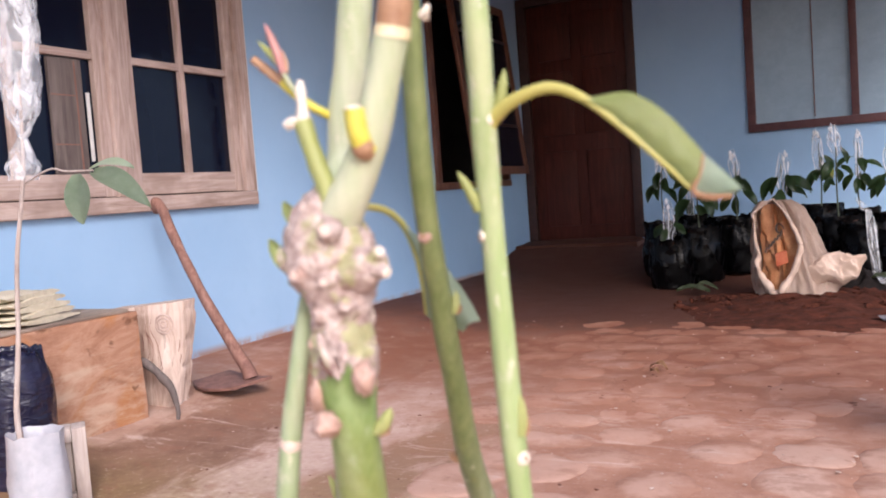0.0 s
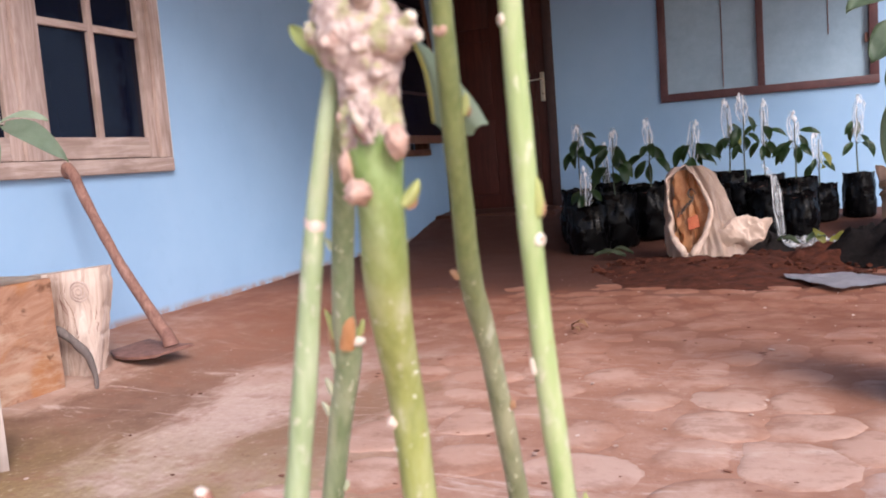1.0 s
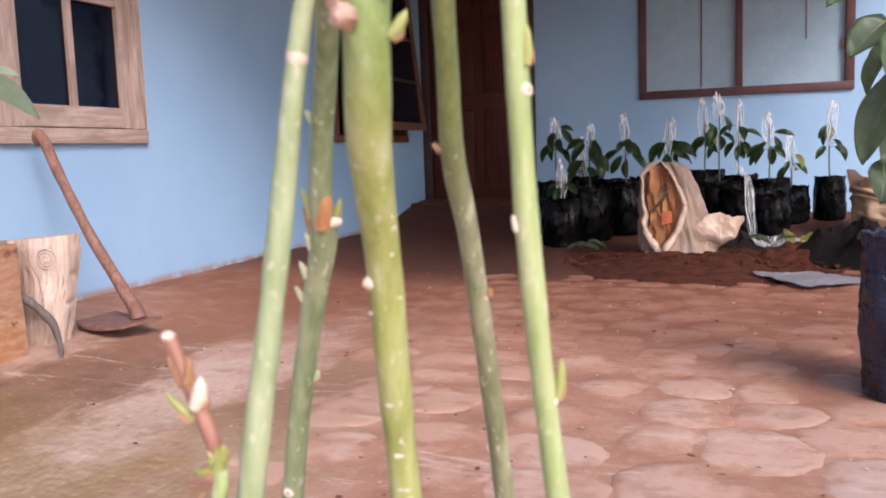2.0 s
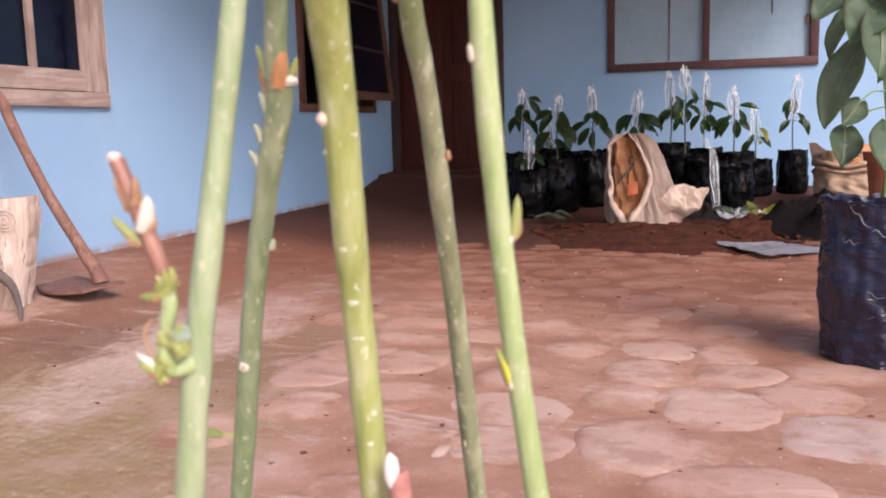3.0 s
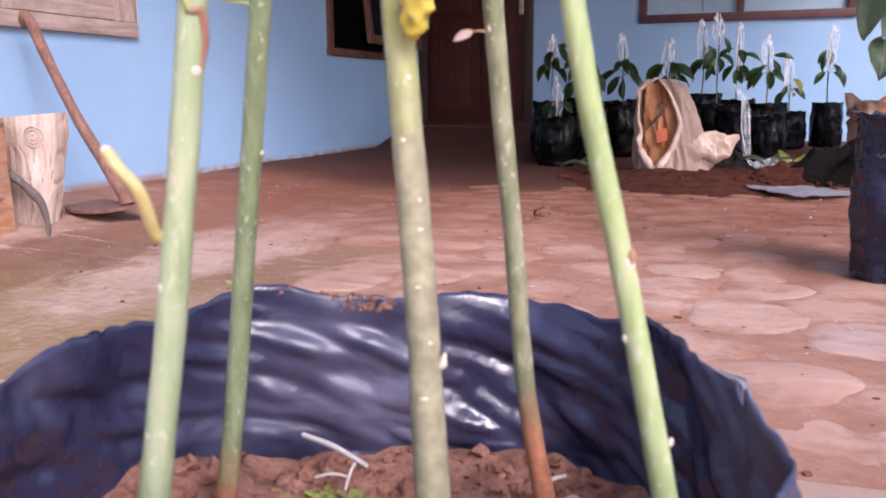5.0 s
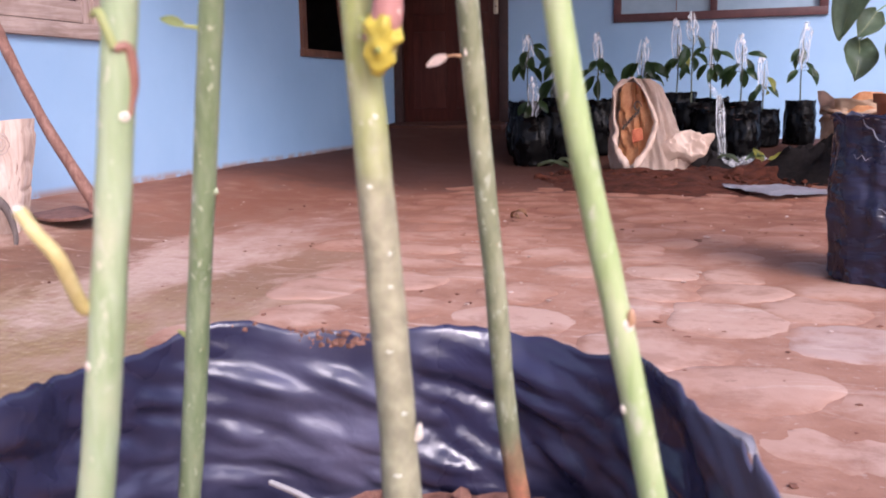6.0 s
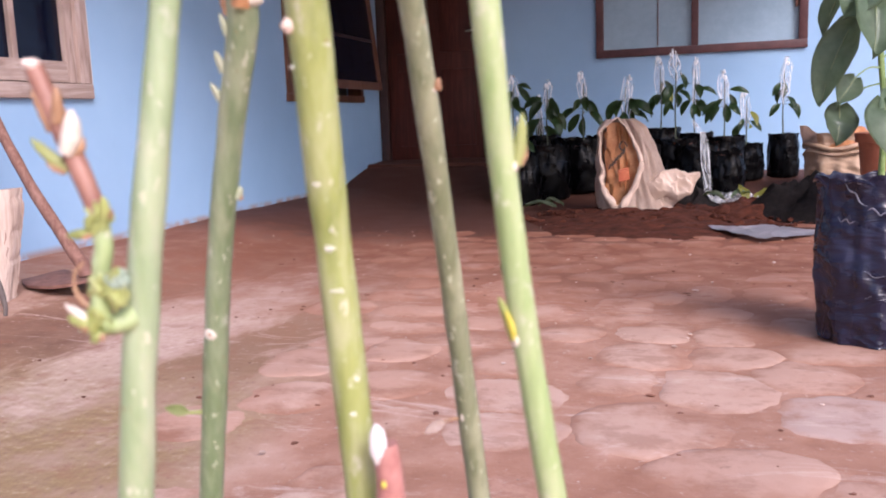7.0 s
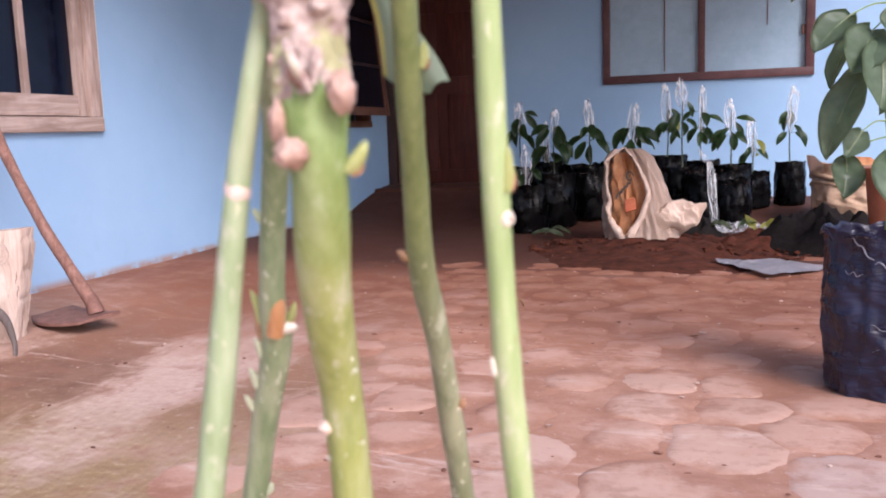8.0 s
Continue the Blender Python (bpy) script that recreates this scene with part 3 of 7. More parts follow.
# unseen rooms added behind the windows, with walls coloured dark
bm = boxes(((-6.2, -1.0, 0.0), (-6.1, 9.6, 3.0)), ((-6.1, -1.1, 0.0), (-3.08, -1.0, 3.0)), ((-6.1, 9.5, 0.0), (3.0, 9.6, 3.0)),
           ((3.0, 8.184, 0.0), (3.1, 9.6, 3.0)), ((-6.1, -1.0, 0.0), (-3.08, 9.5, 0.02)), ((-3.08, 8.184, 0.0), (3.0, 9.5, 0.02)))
tagged(part("wall_inside", bm, M["interior"], smooth=False), "unseen dark plastered room walls added behind the windows", "wall", kind="structure")
# unseen room and porch ceilings; the porch part is added for its shade
bm = boxes(((-6.2, -1.1, 3.0), (-3.08, 9.6, 3.1)), ((-3.08, 8.184, 3.0), (3.1, 9.6, 3.1)), ((-2.94, 3.0, 2.65), (1.60, 8.044, 2.75)), ((-2.94, -6.0, 2.65), (-1.75, 3.0, 2.75)))
tagged(part("ceiling", bm, M["ceiling"], smooth=False), "unseen porch ceiling board, added to shade the doorway and walls", "ceiling", kind="structure")


# ---- near window: weathered wood ----
def near_window():
    y0, y1, z0, z1 = W1
    win = thing("window_1", (LEFT, (y0 + y1) / 2, z0), "weathered bare wooden casement window with dark glass", "window", kind="structure")
    x = LEFT
    frame_ = part("window_frame", boxes(((x - 0.08, y0, z0 + 0.075), (x + 0.025, y0 + 0.09, z1)), ((x - 0.08, y1 - 0.085, z0 + 0.075), (x + 0.025, y1, z1)),
                  ((x - 0.08, 2.875, z0 + 0.075), (x + 0.025, 2.965, z1)), ((x - 0.08, y0 + 0.09, z1 - 0.08), (x + 0.022, y1 - 0.085, z1)), bevel=0.004), M["oldwood"], win)
    part("window_sill", boxes(((x - 0.10, y0 - 0.02, z0), (x + 0.030, y1, z0 + 0.073)), bevel=0.006), M["oldwood_y"], win)
    for a, b in ((y0 + 0.092, 2.873), (2.967, y1 - 0.087)):
        sash = part("sash", boxes(((x - 0.05, a, z0 + 0.077), (x + 0.008, a + 0.066, z1 - 0.082)), ((x - 0.05, b - 0.066, z0 + 0.077), (x + 0.008, b, z1 - 0.082)), bevel=0.004), M["oldwood"], win)
        part("sash_rail", boxes(((x - 0.048, a + 0.066, z0 + 0.079), (x + 0.006, b - 0.066, z0 + 0.18)), bevel=0.004), M["oldwood_y"], win)
        part("sash_rail", boxes(((x - 0.048, a + 0.066, z1 - 0.15), (x + 0.006, b - 0.066, z1 - 0.084)), bevel=0.004), M["oldwood_y"], win)
        mid = (a + b) / 2
        part("glazing_bar", boxes(((x - 0.036, mid - 0.017, z0 + 0.18), (x + 0.002, mid + 0.017, z1 - 0.15)), bevel=0.003), M["oldwood"], win)
        for zb in (1.525, 2.02):
            for c, d in ((a + 0.066, mid - 0.017), (mid + 0.017, b - 0.066)):
                part("glazing_bar", boxes(((x - 0.036, c, zb - 0.017), (x + 0.001, d, zb + 0.017)), bevel=0.003), M["oldwood_y"], win)
        for lo, hi in ((z0 + 0.18, 1.508), (1.542, 2.003)):
            for c, d in ((a + 0.066, mid - 0.017), (mid + 0.017, b - 0.066)):
                part("pane", boxes(((x - 0.026, c - 0.004, lo - 0.004), (x - 0.022, d + 0.004, hi + 0.004))), M["glass"], win, smooth=False)
    return win


near_window()
bm = boxes(((LEFT, W1[1] + 0.0005, W1[2] + 0.01), (LEFT + 0.006, W1[1] + 0.028, W1[3])), bevel=0.002)
for v in bm.verts:
    v.co.y += 0.004 * noise.noise(v.co * 8)
tagged(part("trim", bm, M["plaster"]), "chipped white plaster edge beside the window frame", "trim", kind="structure")
# an unpainted plank leaning inside the pane, pale against the dark room
plank = thing("plank", (LEFT - 0.005, 2.66, 1.01), "grey weathered plank standing behind the window glass", "plank")
part("board", boxes(((LEFT - 0.02, 2.575, 1.006), (LEFT - 0.002, 2.745, 1.50)), bevel=0.003), M["plank"], plank)
for z in (1.13, 1.34):
    part("cross_joint", boxes(((LEFT - 0.0018, 2.58, z), (LEFT + 0.0006, 2.70, z + 0.005))), M["handle"], plank)
part("split", boxes(((LEFT - 0.0018, 2.705, 1.02), (LEFT + 0.0006, 2.712, 1.49))), M["handle"], plank)


# white strip stands in for daylight seen through a slit by the sash
lath = thing("daylight_slit", (LEFT, 2.770, 1.062), "narrow white strip painted as daylight through a window slit", "lath")
part("strip", boxes(((LEFT - 0.012, 2.764, 1.062), (LEFT - 0.004, 2.780, 1.361)), bevel=0.001), M["plaster"], lath)


# ---- far window: dark brown, top-hung ----
def far_window():
    y0, y1, z0, z1 = W2
    win = thing("window_2", (LEFT, (y0 + y1) / 2, z0), "dark brown painted window standing ajar near the corner", "window", kind="structure")
    x = LEFT
    part("window_frame", boxes(((x - 0.10, y0, z0 + 0.06), (x + 0.03, y0 + 0.07, z1)), ((x - 0.10, y1 - 0.07, z0 + 0.06), (x + 0.03, y1, z1)),
         ((x - 0.10, y0 + 0.07, z1 - 0.07), (x + 0.028, y1 - 0.07, z1)), bevel=0.004), M["trim2"], win)
    part("window_sill", boxes(((x - 0.11, y0 - 0.01, z0), (x + 0.035, y1 + 0.01, z0 + 0.058)), bevel=0.005), M["trim2"], win)
    tilt = lambda z: x + 0.034 + 0.17 * (z1 - z) / (z1 - z0)
    for a, b in ((y0 + 0.32, y1 - 0.03),):
        bm = bmesh.new()
        for c in (a, b - 0.07):
            box(bm, (0, c, 0), (0.035, c + 0.07, z1 - z0 - 0.11), 0.004)
        for h in (0.0, z1 - z0 - 0.18):
            box(bm, (0.002, a + 0.07, h), (0.033, b - 0.07, h + 0.07), 0.003)
        for v in bm.verts:
            z = z0 + 0.10 + v.co.z
            v.co = Vector((tilt(z) + v.co.x, v.co.y, z))
        sash = part("sash", bm, M["trim2"], win)
        for lo, hi in (((0.008, a + 0.07, 0.42), (0.027, b - 0.07, 0.445)), ((0.008, a + 0.07, 0.80), (0.027, b - 0.07, 0.825)), ((0.008, a + 0.07, 1.18), (0.027, b - 0.07, 1.205))):
            bm = boxes((lo, hi), bevel=0.002)
            for v in bm.verts:
                z = z0 + 0.10 + v.co.z
                v.co = Vector((tilt(z) + v.co.x, v.co.y, z))
            part("glazing_bar", bm, M["doorframe"], sash)
        bm = bmesh.new()
        box(bm, (0.015, a + 0.065, 0.07), (0.019, b - 0.065, z1 - z0 - 0.17))
        for v in bm.verts:
            z = z0 + 0.10 + v.co.z
            v.co = Vector((tilt(z) + v.co.x, v.co.y, z))
        part("pane", bm, M["glass"], sash, smooth=False)


far_window()


# ---- door ----
def build_door():
    x0, x1, z0, z1 = DOOR
    y = BACK
    d = thing("door_1", ((x0 + x1) / 2, y, z0), "dark red-brown varnished wooden door, closed", "door", kind="structure")
    part("door_frame", boxes(((x0 + 0.004, y - 0.02, z0), (x0 + 0.09, y + 0.10, z1)), ((x1 - 0.085, y - 0.02, z0), (x1, y + 0.10, z1)), ((x0 + 0.09, y - 0.018, z1 - 0.08), (x1 - 0.085, y + 0.10, z1)), bevel=0.005), M["doorframe"], d)
    a, b = x0 + 0.093, x1 - 0.088
    leaf_ = part("door_leaf", boxes(((a, y + 0.03, z0 + 0.01), (b, y + 0.07, z1 - 0.083)), bevel=0.003), M["door"], d)
    for c, e in ((a + 0.10, (a + b) / 2 - 0.05), ((a + b) / 2 + 0.05, b - 0.10)):
        for lo, hi in ((z0 + 0.14, z0 + 0.86), (z0 + 1.02, z0 + 1.62), (z0 + 1.74, z1 - 0.2)):
            part("panel", boxes(((c, y + 0.018, lo), (e, y + 0.0285, hi)), bevel=0.009), M["door"], leaf_)
    px = -1.925
    plate = part("handle_plate", boxes(((px - 0.022, y + 0.020, 1.26), (px + 0.022, y + 0.0285, 1.53)), bevel=0.004), M["brass"], leaf_, "worn metal door plate")
    part("lever", rod([(px, y + 0.02, 1.46), (px, y - 0.03, 1.46), (px - 0.03, y - 0.035, 1.46), (px - 0.12, y - 0.03, 1.455)], [0.008, 0.009, 0.008, 0.007], n=14, segs=8), M["brass"], leaf_)
    part("keyhole", rod([(px, y + 0.0199, 1.33), (px, y + 0.0165, 1.33)], [0.008, 0.007], n=2, segs=10), M["doorframe"], leaf_)


build_door()
bm = bmesh.new()
box(bm, (DOOR[0], 7.62, -0.1), (DOOR[1] + 0.03, BACK, 0.255), 0.02)
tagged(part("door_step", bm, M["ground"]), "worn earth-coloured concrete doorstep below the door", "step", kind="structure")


# ---- window in the back wall ----
def back_window():
    x0, x1, z0, z1 = RW
    y = BACK
    win = thing("window_3", ((x0 + x1) / 2, y, z0), "maroon framed window with blue-grey panes", "window", kind="structure")
    for lo, hi in (((x0, y - 0.03, z0), (x1, y + 0.08, z0 + 0.07)), ((x0, y - 0.03, z1 - 0.07), (x1, y + 0.08, z1)),
                   ((x0, y - 0.03, z0 + 0.07), (x0 + 0.065, y + 0.08, z1 - 0.07)), ((x1 - 0.07, y - 0.03, z0 + 0.07), (x1, y + 0.08, z1 - 0.07)),
                   ((-0.02, y - 0.025, z0 + 0.07), (0.04, y + 0.08, z1 - 0.07))):
        part("window_frame", boxes((lo, hi), bevel=0.004), M["trim"], win)
    for a, b in ((x0 + 0.065, -0.02), (0.04, x1 - 0.07)):
        p = part("pane", boxes(((a, y + 0.02, z0 + 0.07), (b, y + 0.03, z1 - 0.07))), M["panel"], win, smooth=False)
        # thin dark upright streak on each pane
        part("seam", boxes(((a + (b - a) * 0.62, y + 0.012, z0 + 0.09 + (0.35 if a > 0 else 0)), (a + (b - a) * 0.62 + 0.008, y + 0.019, z1 - 0.09)), bevel=0.001), M["trim2"], p)
    part("catch", boxes(((x1 - 0.10, y - 0.01, z0 + 0.34), (x1 - 0.075, y + 0.015, z0 + 0.42)), bevel=0.003), M["iron"], win)


back_window()


# ---- grafted plant in its big bag ----
BAG_C = Vector((-0.065, 0.345, 0))


RIM = (0.146, 0.143, 0.149, 0.168, 0.178, 0.160, 0.166, 0.180, 0.170, 0.156, 0.160, 0.164, 0.165, 0.165, 0.163, 0.184, 0.192, 0.170)


def rim_at(a):
    """Radius and height of the bag's torn upper edge at the angle a, from a step of 20 degrees to the next."""
    s = (a / (2 * math.pi) * 18) % 18
    k, t = int(s), s - int(s)
    t = t * t * (3 - 2 * t)
    r = RIM[k] * (1 - t) + RIM[(k + 1) % 18] * t
    z = 0.397 + 0.008 * smoothstep(2.6, 3.4, a % 6.283) + 0.003 * math.sin(3 * a + 0.5) + 0.003 * math.sin(8 * a + 1.0) + 0.0022 * noise.noise(Vector((math.cos(a) * 17, math.sin(a) * 17, 8))) + 0.004 * noise.noise(Vector((math.cos(a) * 5, math.sin(a) * 5, 2)))
    return r, z


def near_bag():
    root = thing("planter_bag", (BAG_C.x, BAG_C.y, 0.03), "large blue-black polythene planting bag, open, full of red soil", "plant bag")
    bm = bmesh.new()
    n, rows = 260, 110
    rings = []
    for j in range(rows):
        t = j / (rows - 1)
        ring = []
        for i in range(n):
            a = 2 * math.pi * i / n
            r1, z1 = rim_at(a)
            r = (0.150 + 0.018 * math.sin(math.pi * min(1, t * 1.2)) ** 0.8) * (1 - t) + r1 * t
            if t < 0.08:
                r *= 0.90 + 0.10 * (t / 0.08) ** 0.5
            d = Vector((math.cos(a), math.sin(a), 0))
            z = 0.03 + (z1 - 0.03) * t
            arc = a * 0.165
            along, over = 0.93 * arc + 0.36 * z, 0.93 * z - 0.36 * arc
            w = 0.010 * noise.noise(Vector((d.x * 3, d.y * 3, z * 7)))
            w += 0.016 * (0.26 - abs(noise.noise(Vector((along * 7, over * 30, 3))))) + 0.009 * (0.24 - abs(noise.noise(Vector((along * 12, over * 66, 8)))))
            w += 0.002 * noise.noise(Vector((arc * 30, z * 34, 5))) + 0.006 * (0.22 - abs(noise.noise(Vector((along * 15, over * 62, 6))))) + 0.0035 * (0.22 - abs(noise.noise(Vector((along * 40, over * 120, 1))))) + 0.0012 * noise.noise(Vector((arc * 90, z * 90, 2)))
            w *= 1 - 0.6 * smoothstep(0.90, 1.0, t)
            ring.append(bm.verts.new(BAG_C + d * (r + w) + Vector((0, 0, z))))
        rings.append(ring)
    faces = []
    for a, b in zip(rings, rings[1:]):
        for i in range(n):
            faces.append(bm.faces.new((a[i], a[(i + 1) % n], b[(i + 1) % n], b[i])))
    faces.append(bm.faces.new(rings[0][::-1]))
    bmesh.ops.recalc_face_normals(bm, faces=bm.faces)
    bmesh.ops.solidify(bm, geom=faces, thickness=0.0012)
    part("bag", bm, M["inner"], root, sharp=180)
    # a turned-out scrap of the edge
    bm = bmesh.new()
    pts = []
    for i in range(9):
        a = radians(2 + i * 2.6)
        r, z = rim_at(a)
        d = Vector((math.cos(a), math.sin(a), 0))
        k = math.sin(math.pi * i / 8)
        base = BAG_C + d * (r + 0.001) + Vector((0, 0, z + 0.001))
        pts.append([bm.verts.new(base), bm.verts.new(base + d * 0.004 * k + Vector((0, 0, 0.001 * k))), bm.verts.new(base + d * 0.007 * k - Vector((0, 0, 0.008 * k)))])
    fs = []
    for a, b in zip(pts, pts[1:]):
        for k in (0, 1):
            try:
                fs.append(bm.faces.new((a[k], b[k], b[k + 1], a[k + 1])))
            except ValueError:
                pass
    bmesh.ops.solidify(bm, geom=fs, thickness=0.001)
    part("folded_edge", bm, M["greysheet"], root, "pale turned-out scrap of the bag's edge")
    # dry soil smeared on the far edge
    bm = bmesh.new()
    rnd = random.Random(8)
    for i in range(110):
        a = radians(rnd.gauss(121, 6))
        r, z = rim_at(a)
        d = Vector((math.cos(a), math.sin(a), 0))
        k = rnd.uniform(0.0006, 0.0018)
        blob(bm, BAG_C + d * (r - 0.0025) + Vector((0, 0, z - rnd.uniform(0.0, 0.010))), (k * 1.6, k * 0.6, k), i * 1.1, 0.8, 1.5, 1)
    part("soil_smear", bm, M["soil"], root, "dry brown soil smeared on the edge")
    # soil, crumbs and moss
    bm = bmesh.new()
    rings = []
    for j in range(26):
        r = 0.158 * j / 25
        ring = []
        for i in range(90):
            a = 2 * math.pi * i / 90
            x, y = BAG_C.x + r * math.cos(a), BAG_C.y + r * math.sin(a)
            ring.append(bm.verts.new((x, y, soil_z(x, y))))
        rings.append(ring)
    for a, b in zip(rings, rings[1:]):
        for i in range(90):
            bm.faces.new((a[i], a[(i + 1) % 90], b[(i + 1) % 90], b[i]))
    bmesh.ops.remove_doubles(bm, verts=bm.verts, dist=1e-5)
    part("soil", bm, M["soil"], root, "crumbly red-brown soil")
    bm = bmesh.new()
    rnd = random.Random(4)
    for i in range(1300):
        a, r = rnd.uniform(0, 6.28), 0.152 * math.sqrt(rnd.random())
        x, y = BAG_C.x + r * math.cos(a), BAG_C.y + r * math.sin(a)
        s = rnd.choice((0.0010, 0.0015, 0.002, 0.002, 0.003, 0.004, 0.006))
        blob(bm, (x, y, soil_z(x, y) + s * 0.3), (s, s * rnd.uniform(0.6, 1.3), s * 0.8), i * 1.3, 0.9, 1.6, 1)
    tagged(part("loose_soil", bm, M["soil"], root, "loose crumbs of red soil"), kind="stuff")
    bm = bmesh.new()
    for i in range(260):
        a, r = rnd.gauss(0, 1), rnd.gauss(0, 1)
        x, y = -0.095 + 0.026 * a, 0.395 + 0.024 * r
        s = rnd.uniform(0.0012, 0.0042)
        blob(bm, (x, y, soil_z(x, y) + 0.001), (s, s, s * 0.55), i * 0.7, 0.5, 1.5, 1)
    tagged(part("moss", bm, M["moss"], root, "small cushions of green moss on the soil"), kind="stuff")
    for p, q, r in (((-0.166, 0.455, 0.330), (-0.112, 0.428, 0.328), 0.0016), ((-0.140, 0.420, 0.322), (-0.118, 0.418, 0.325), 0.0009),
                    ((-0.118, 0.425, 0.331), (-0.116, 0.408, 0.322), 0.0008), ((-0.020, 0.440, 0.322), (-0.004, 0.446, 0.330), 0.0010)):
        p, q = Vector(p) - Vector((0, 0, 0.014)), Vector(q) - Vector((0, 0, 0.013))
        part("straw", rod([p, (p + q) / 2 + Vector((0, 0, 0.002)), q], [r, r * 1.1, r * 0.8], n=8, segs=6), M["straw"], root)
    # a pale pebble, and a tiny round seed leaf on its stalk
    part("pebble", blob(bmesh.new(), (0.000, 0.441, soil_z(0.0, 0.441) + 0.004), (0.012, 0.009, 0.008), 4, 0.3, 1.0, 3), M["grit"], root, "pale brown pebble on the soil")
    z = soil_z(-0.034, 0.395)
    part("seed_leaf_stalk", rod([(-0.034, 0.397, z - 0.002), (-0.034, 0.395, z + 0.006), (-0.0335, 0.393, z + 0.011)], [0.0007, 0.0006, 0.0006], n=6, segs=6), M["s5"], root)
    part("seed_leaf", leaf_blade((-0.0375, 0.393, z + 0.011), (-0.0285, 0.391, z + 0.012), 0.0085, 0.05, 0.1, (0, -0.8, 0.8), n=9, m=7, thick=0.0004), M["nearleaf"], root, "tiny round seed leaf")
    return root


def soil_z(x, y):
    v = Vector((x, y, 0))
    d = (v - BAG_C).length
    return 0.308 - 0.018 * smoothstep(0.36, 0.46, y) + 0.010 * smoothstep(0.10, 0.16, d) + 0.010 * noise.noise(v * 16) + 0.005 * noise.noise(v * 55) + 0.003 * noise.noise(v * 120)


near_bag()


AXES = []   # centre lines and radii of the stems and twigs, on which buds and scars sit


def seat(p):
    """The place on the bark nearest to p."""
    p = Vector(p)
    best = None
    for line, radii in AXES:
        for i, c in enumerate(line):
            s = i / (len(line) - 1) * (len(radii) - 1)
            k = min(int(s), len(radii) - 2)
            r = radii[k] + (radii[k + 1] - radii[k]) * (s - k)
            gap = (p - c).length - r
            if best is None or gap < best[0]:
                best = (gap, c, r)
    if best is None or best[0] > 0.014:
        return p
    return best[1] + (p - best[1]).normalized() * best[2] * 0.97


def stalk(name, pts, radii, mat, root, label="", **k):
    """A stem, shoot or twig on which buds may sit."""
    AXES.append((smooth_line(pts, 80), radii))
    return part(name, rod(pts, radii, **k), M[mat], root, label)


def loft(low, high, bulge, thick=0.0003, n=18, m=8, wave=0.0):
    """A leaf blade between two edges, bulging along the vector bulge."""
    bm = bmesh.new()
    a, b, bulge = smooth_line(low, n), smooth_line(high, n), Vector(bulge)
    g = []
    for i in range(n):
        row = []
        for j in range(m):
            t = j / (m - 1)
            p = a[i].lerp(b[i], t) + bulge * math.sin(math.pi * t)
            row.append(bm.verts.new(p + bulge * wave * noise.noise(p * 300)))
        g.append(row)
    fs = [bm.faces.new((g[i][j], g[i][j + 1], g[i + 1][j + 1], g[i + 1][j])) for i in range(n - 1) for j in range(m - 1)]
    bmesh.ops.solidify(bm, geom=fs, thickness=thick)
    return bm


def bud(root, at, tip, r, mat="bud", scale_mat="brownbud"):
    """A slim pointed bud with two scales at its foot."""
    at, tip = Vector(at), Vector(tip)
    foot = seat(at)
    tip += foot - at
    at = foot
    d = tip - at
    side = d.orthogonal().normalized()
    part("bud", rod([at, at + d * 0.35 + side * r * 0.3, at + d * 0.75 + side * r * 0.2, tip], [r * 0.75, r, r * 0.75, r * 0.12], n=12, segs=8), M[mat], root)
    part("bud_scale", rod([at + side * r * 0.7, at + d * 0.2 + side * r * 1.3, at + d * 0.42 + side * r * 1.4], [r * 0.5, r * 0.5, r * 0.08], n=7, segs=6), M[scale_mat], root)


def scar(root, at, out, r, mat="cut"):
    """A round pale scar where a shoot was cut."""
    at, out = seat(at), Vector(out).normalized()
    part("cut_scar", rod([at - out * r * 1.2, at, at + out * r * 0.7], [r * 1.15, r * 1.05, r * 0.85], n=4, segs=12, wobble=0.2, freq=400), M[mat], root)


ACROSS, FACING = Vector((0.95, 0.31, 0)), Vector((0.31, -0.95, 0))   # level directions round the plant


def on(k, z, side, out=1.0):
    """A place on the bark of stem k at the height z: side -1 to 1 from its left flank over the front to its right."""
    line, radii = AXES[k]
    i = min(range(len(line)), key=lambda j: abs(line[j].z - z))
    s = i / (len(line) - 1) * (len(radii) - 1)
    j = min(int(s), len(radii) - 2)
    r = radii[j] + (radii[j + 1] - radii[j]) * (s - j)
    side = max(-0.98, min(0.98, side))
    return line[i] + (ACROSS * side + FACING * math.sqrt(1 - side * side)) * r * out


def sprig(root, k, z, side, rise, away, r, mat="bud", scale_mat="brownbud"):
    """A bud on stem k that rises and leans away from it."""
    a = on(k, z, side)
    d = ACROSS * side + FACING * math.sqrt(max(0.02, 1 - side * side))
    bud(root, a, a + d * away + Vector((0, 0, rise)), r, mat, scale_mat)


def node_scar(root, k, z, side, r, mat="cut"):
    """A pale round scar on stem k, with a darker hollow in its middle."""
    a = on(k, z, side)
    d = (ACROSS * side + FACING * math.sqrt(max(0.02, 1 - side * side))).normalized()
    part("cut_scar", rod([a - d * r * 0.8, a + d * r * 0.02, a + d * r * 0.2], [r * 1.15, r * 1.0, r * 0.75], n=5, segs=14, wobble=0.22, freq=380), M[mat], root)
    part("scar_hollow", rod([a + d * r * 0.10, a + d * r * 0.26], [r * 0.42, r * 0.3], n=2, segs=10), M["brownbud"], root)


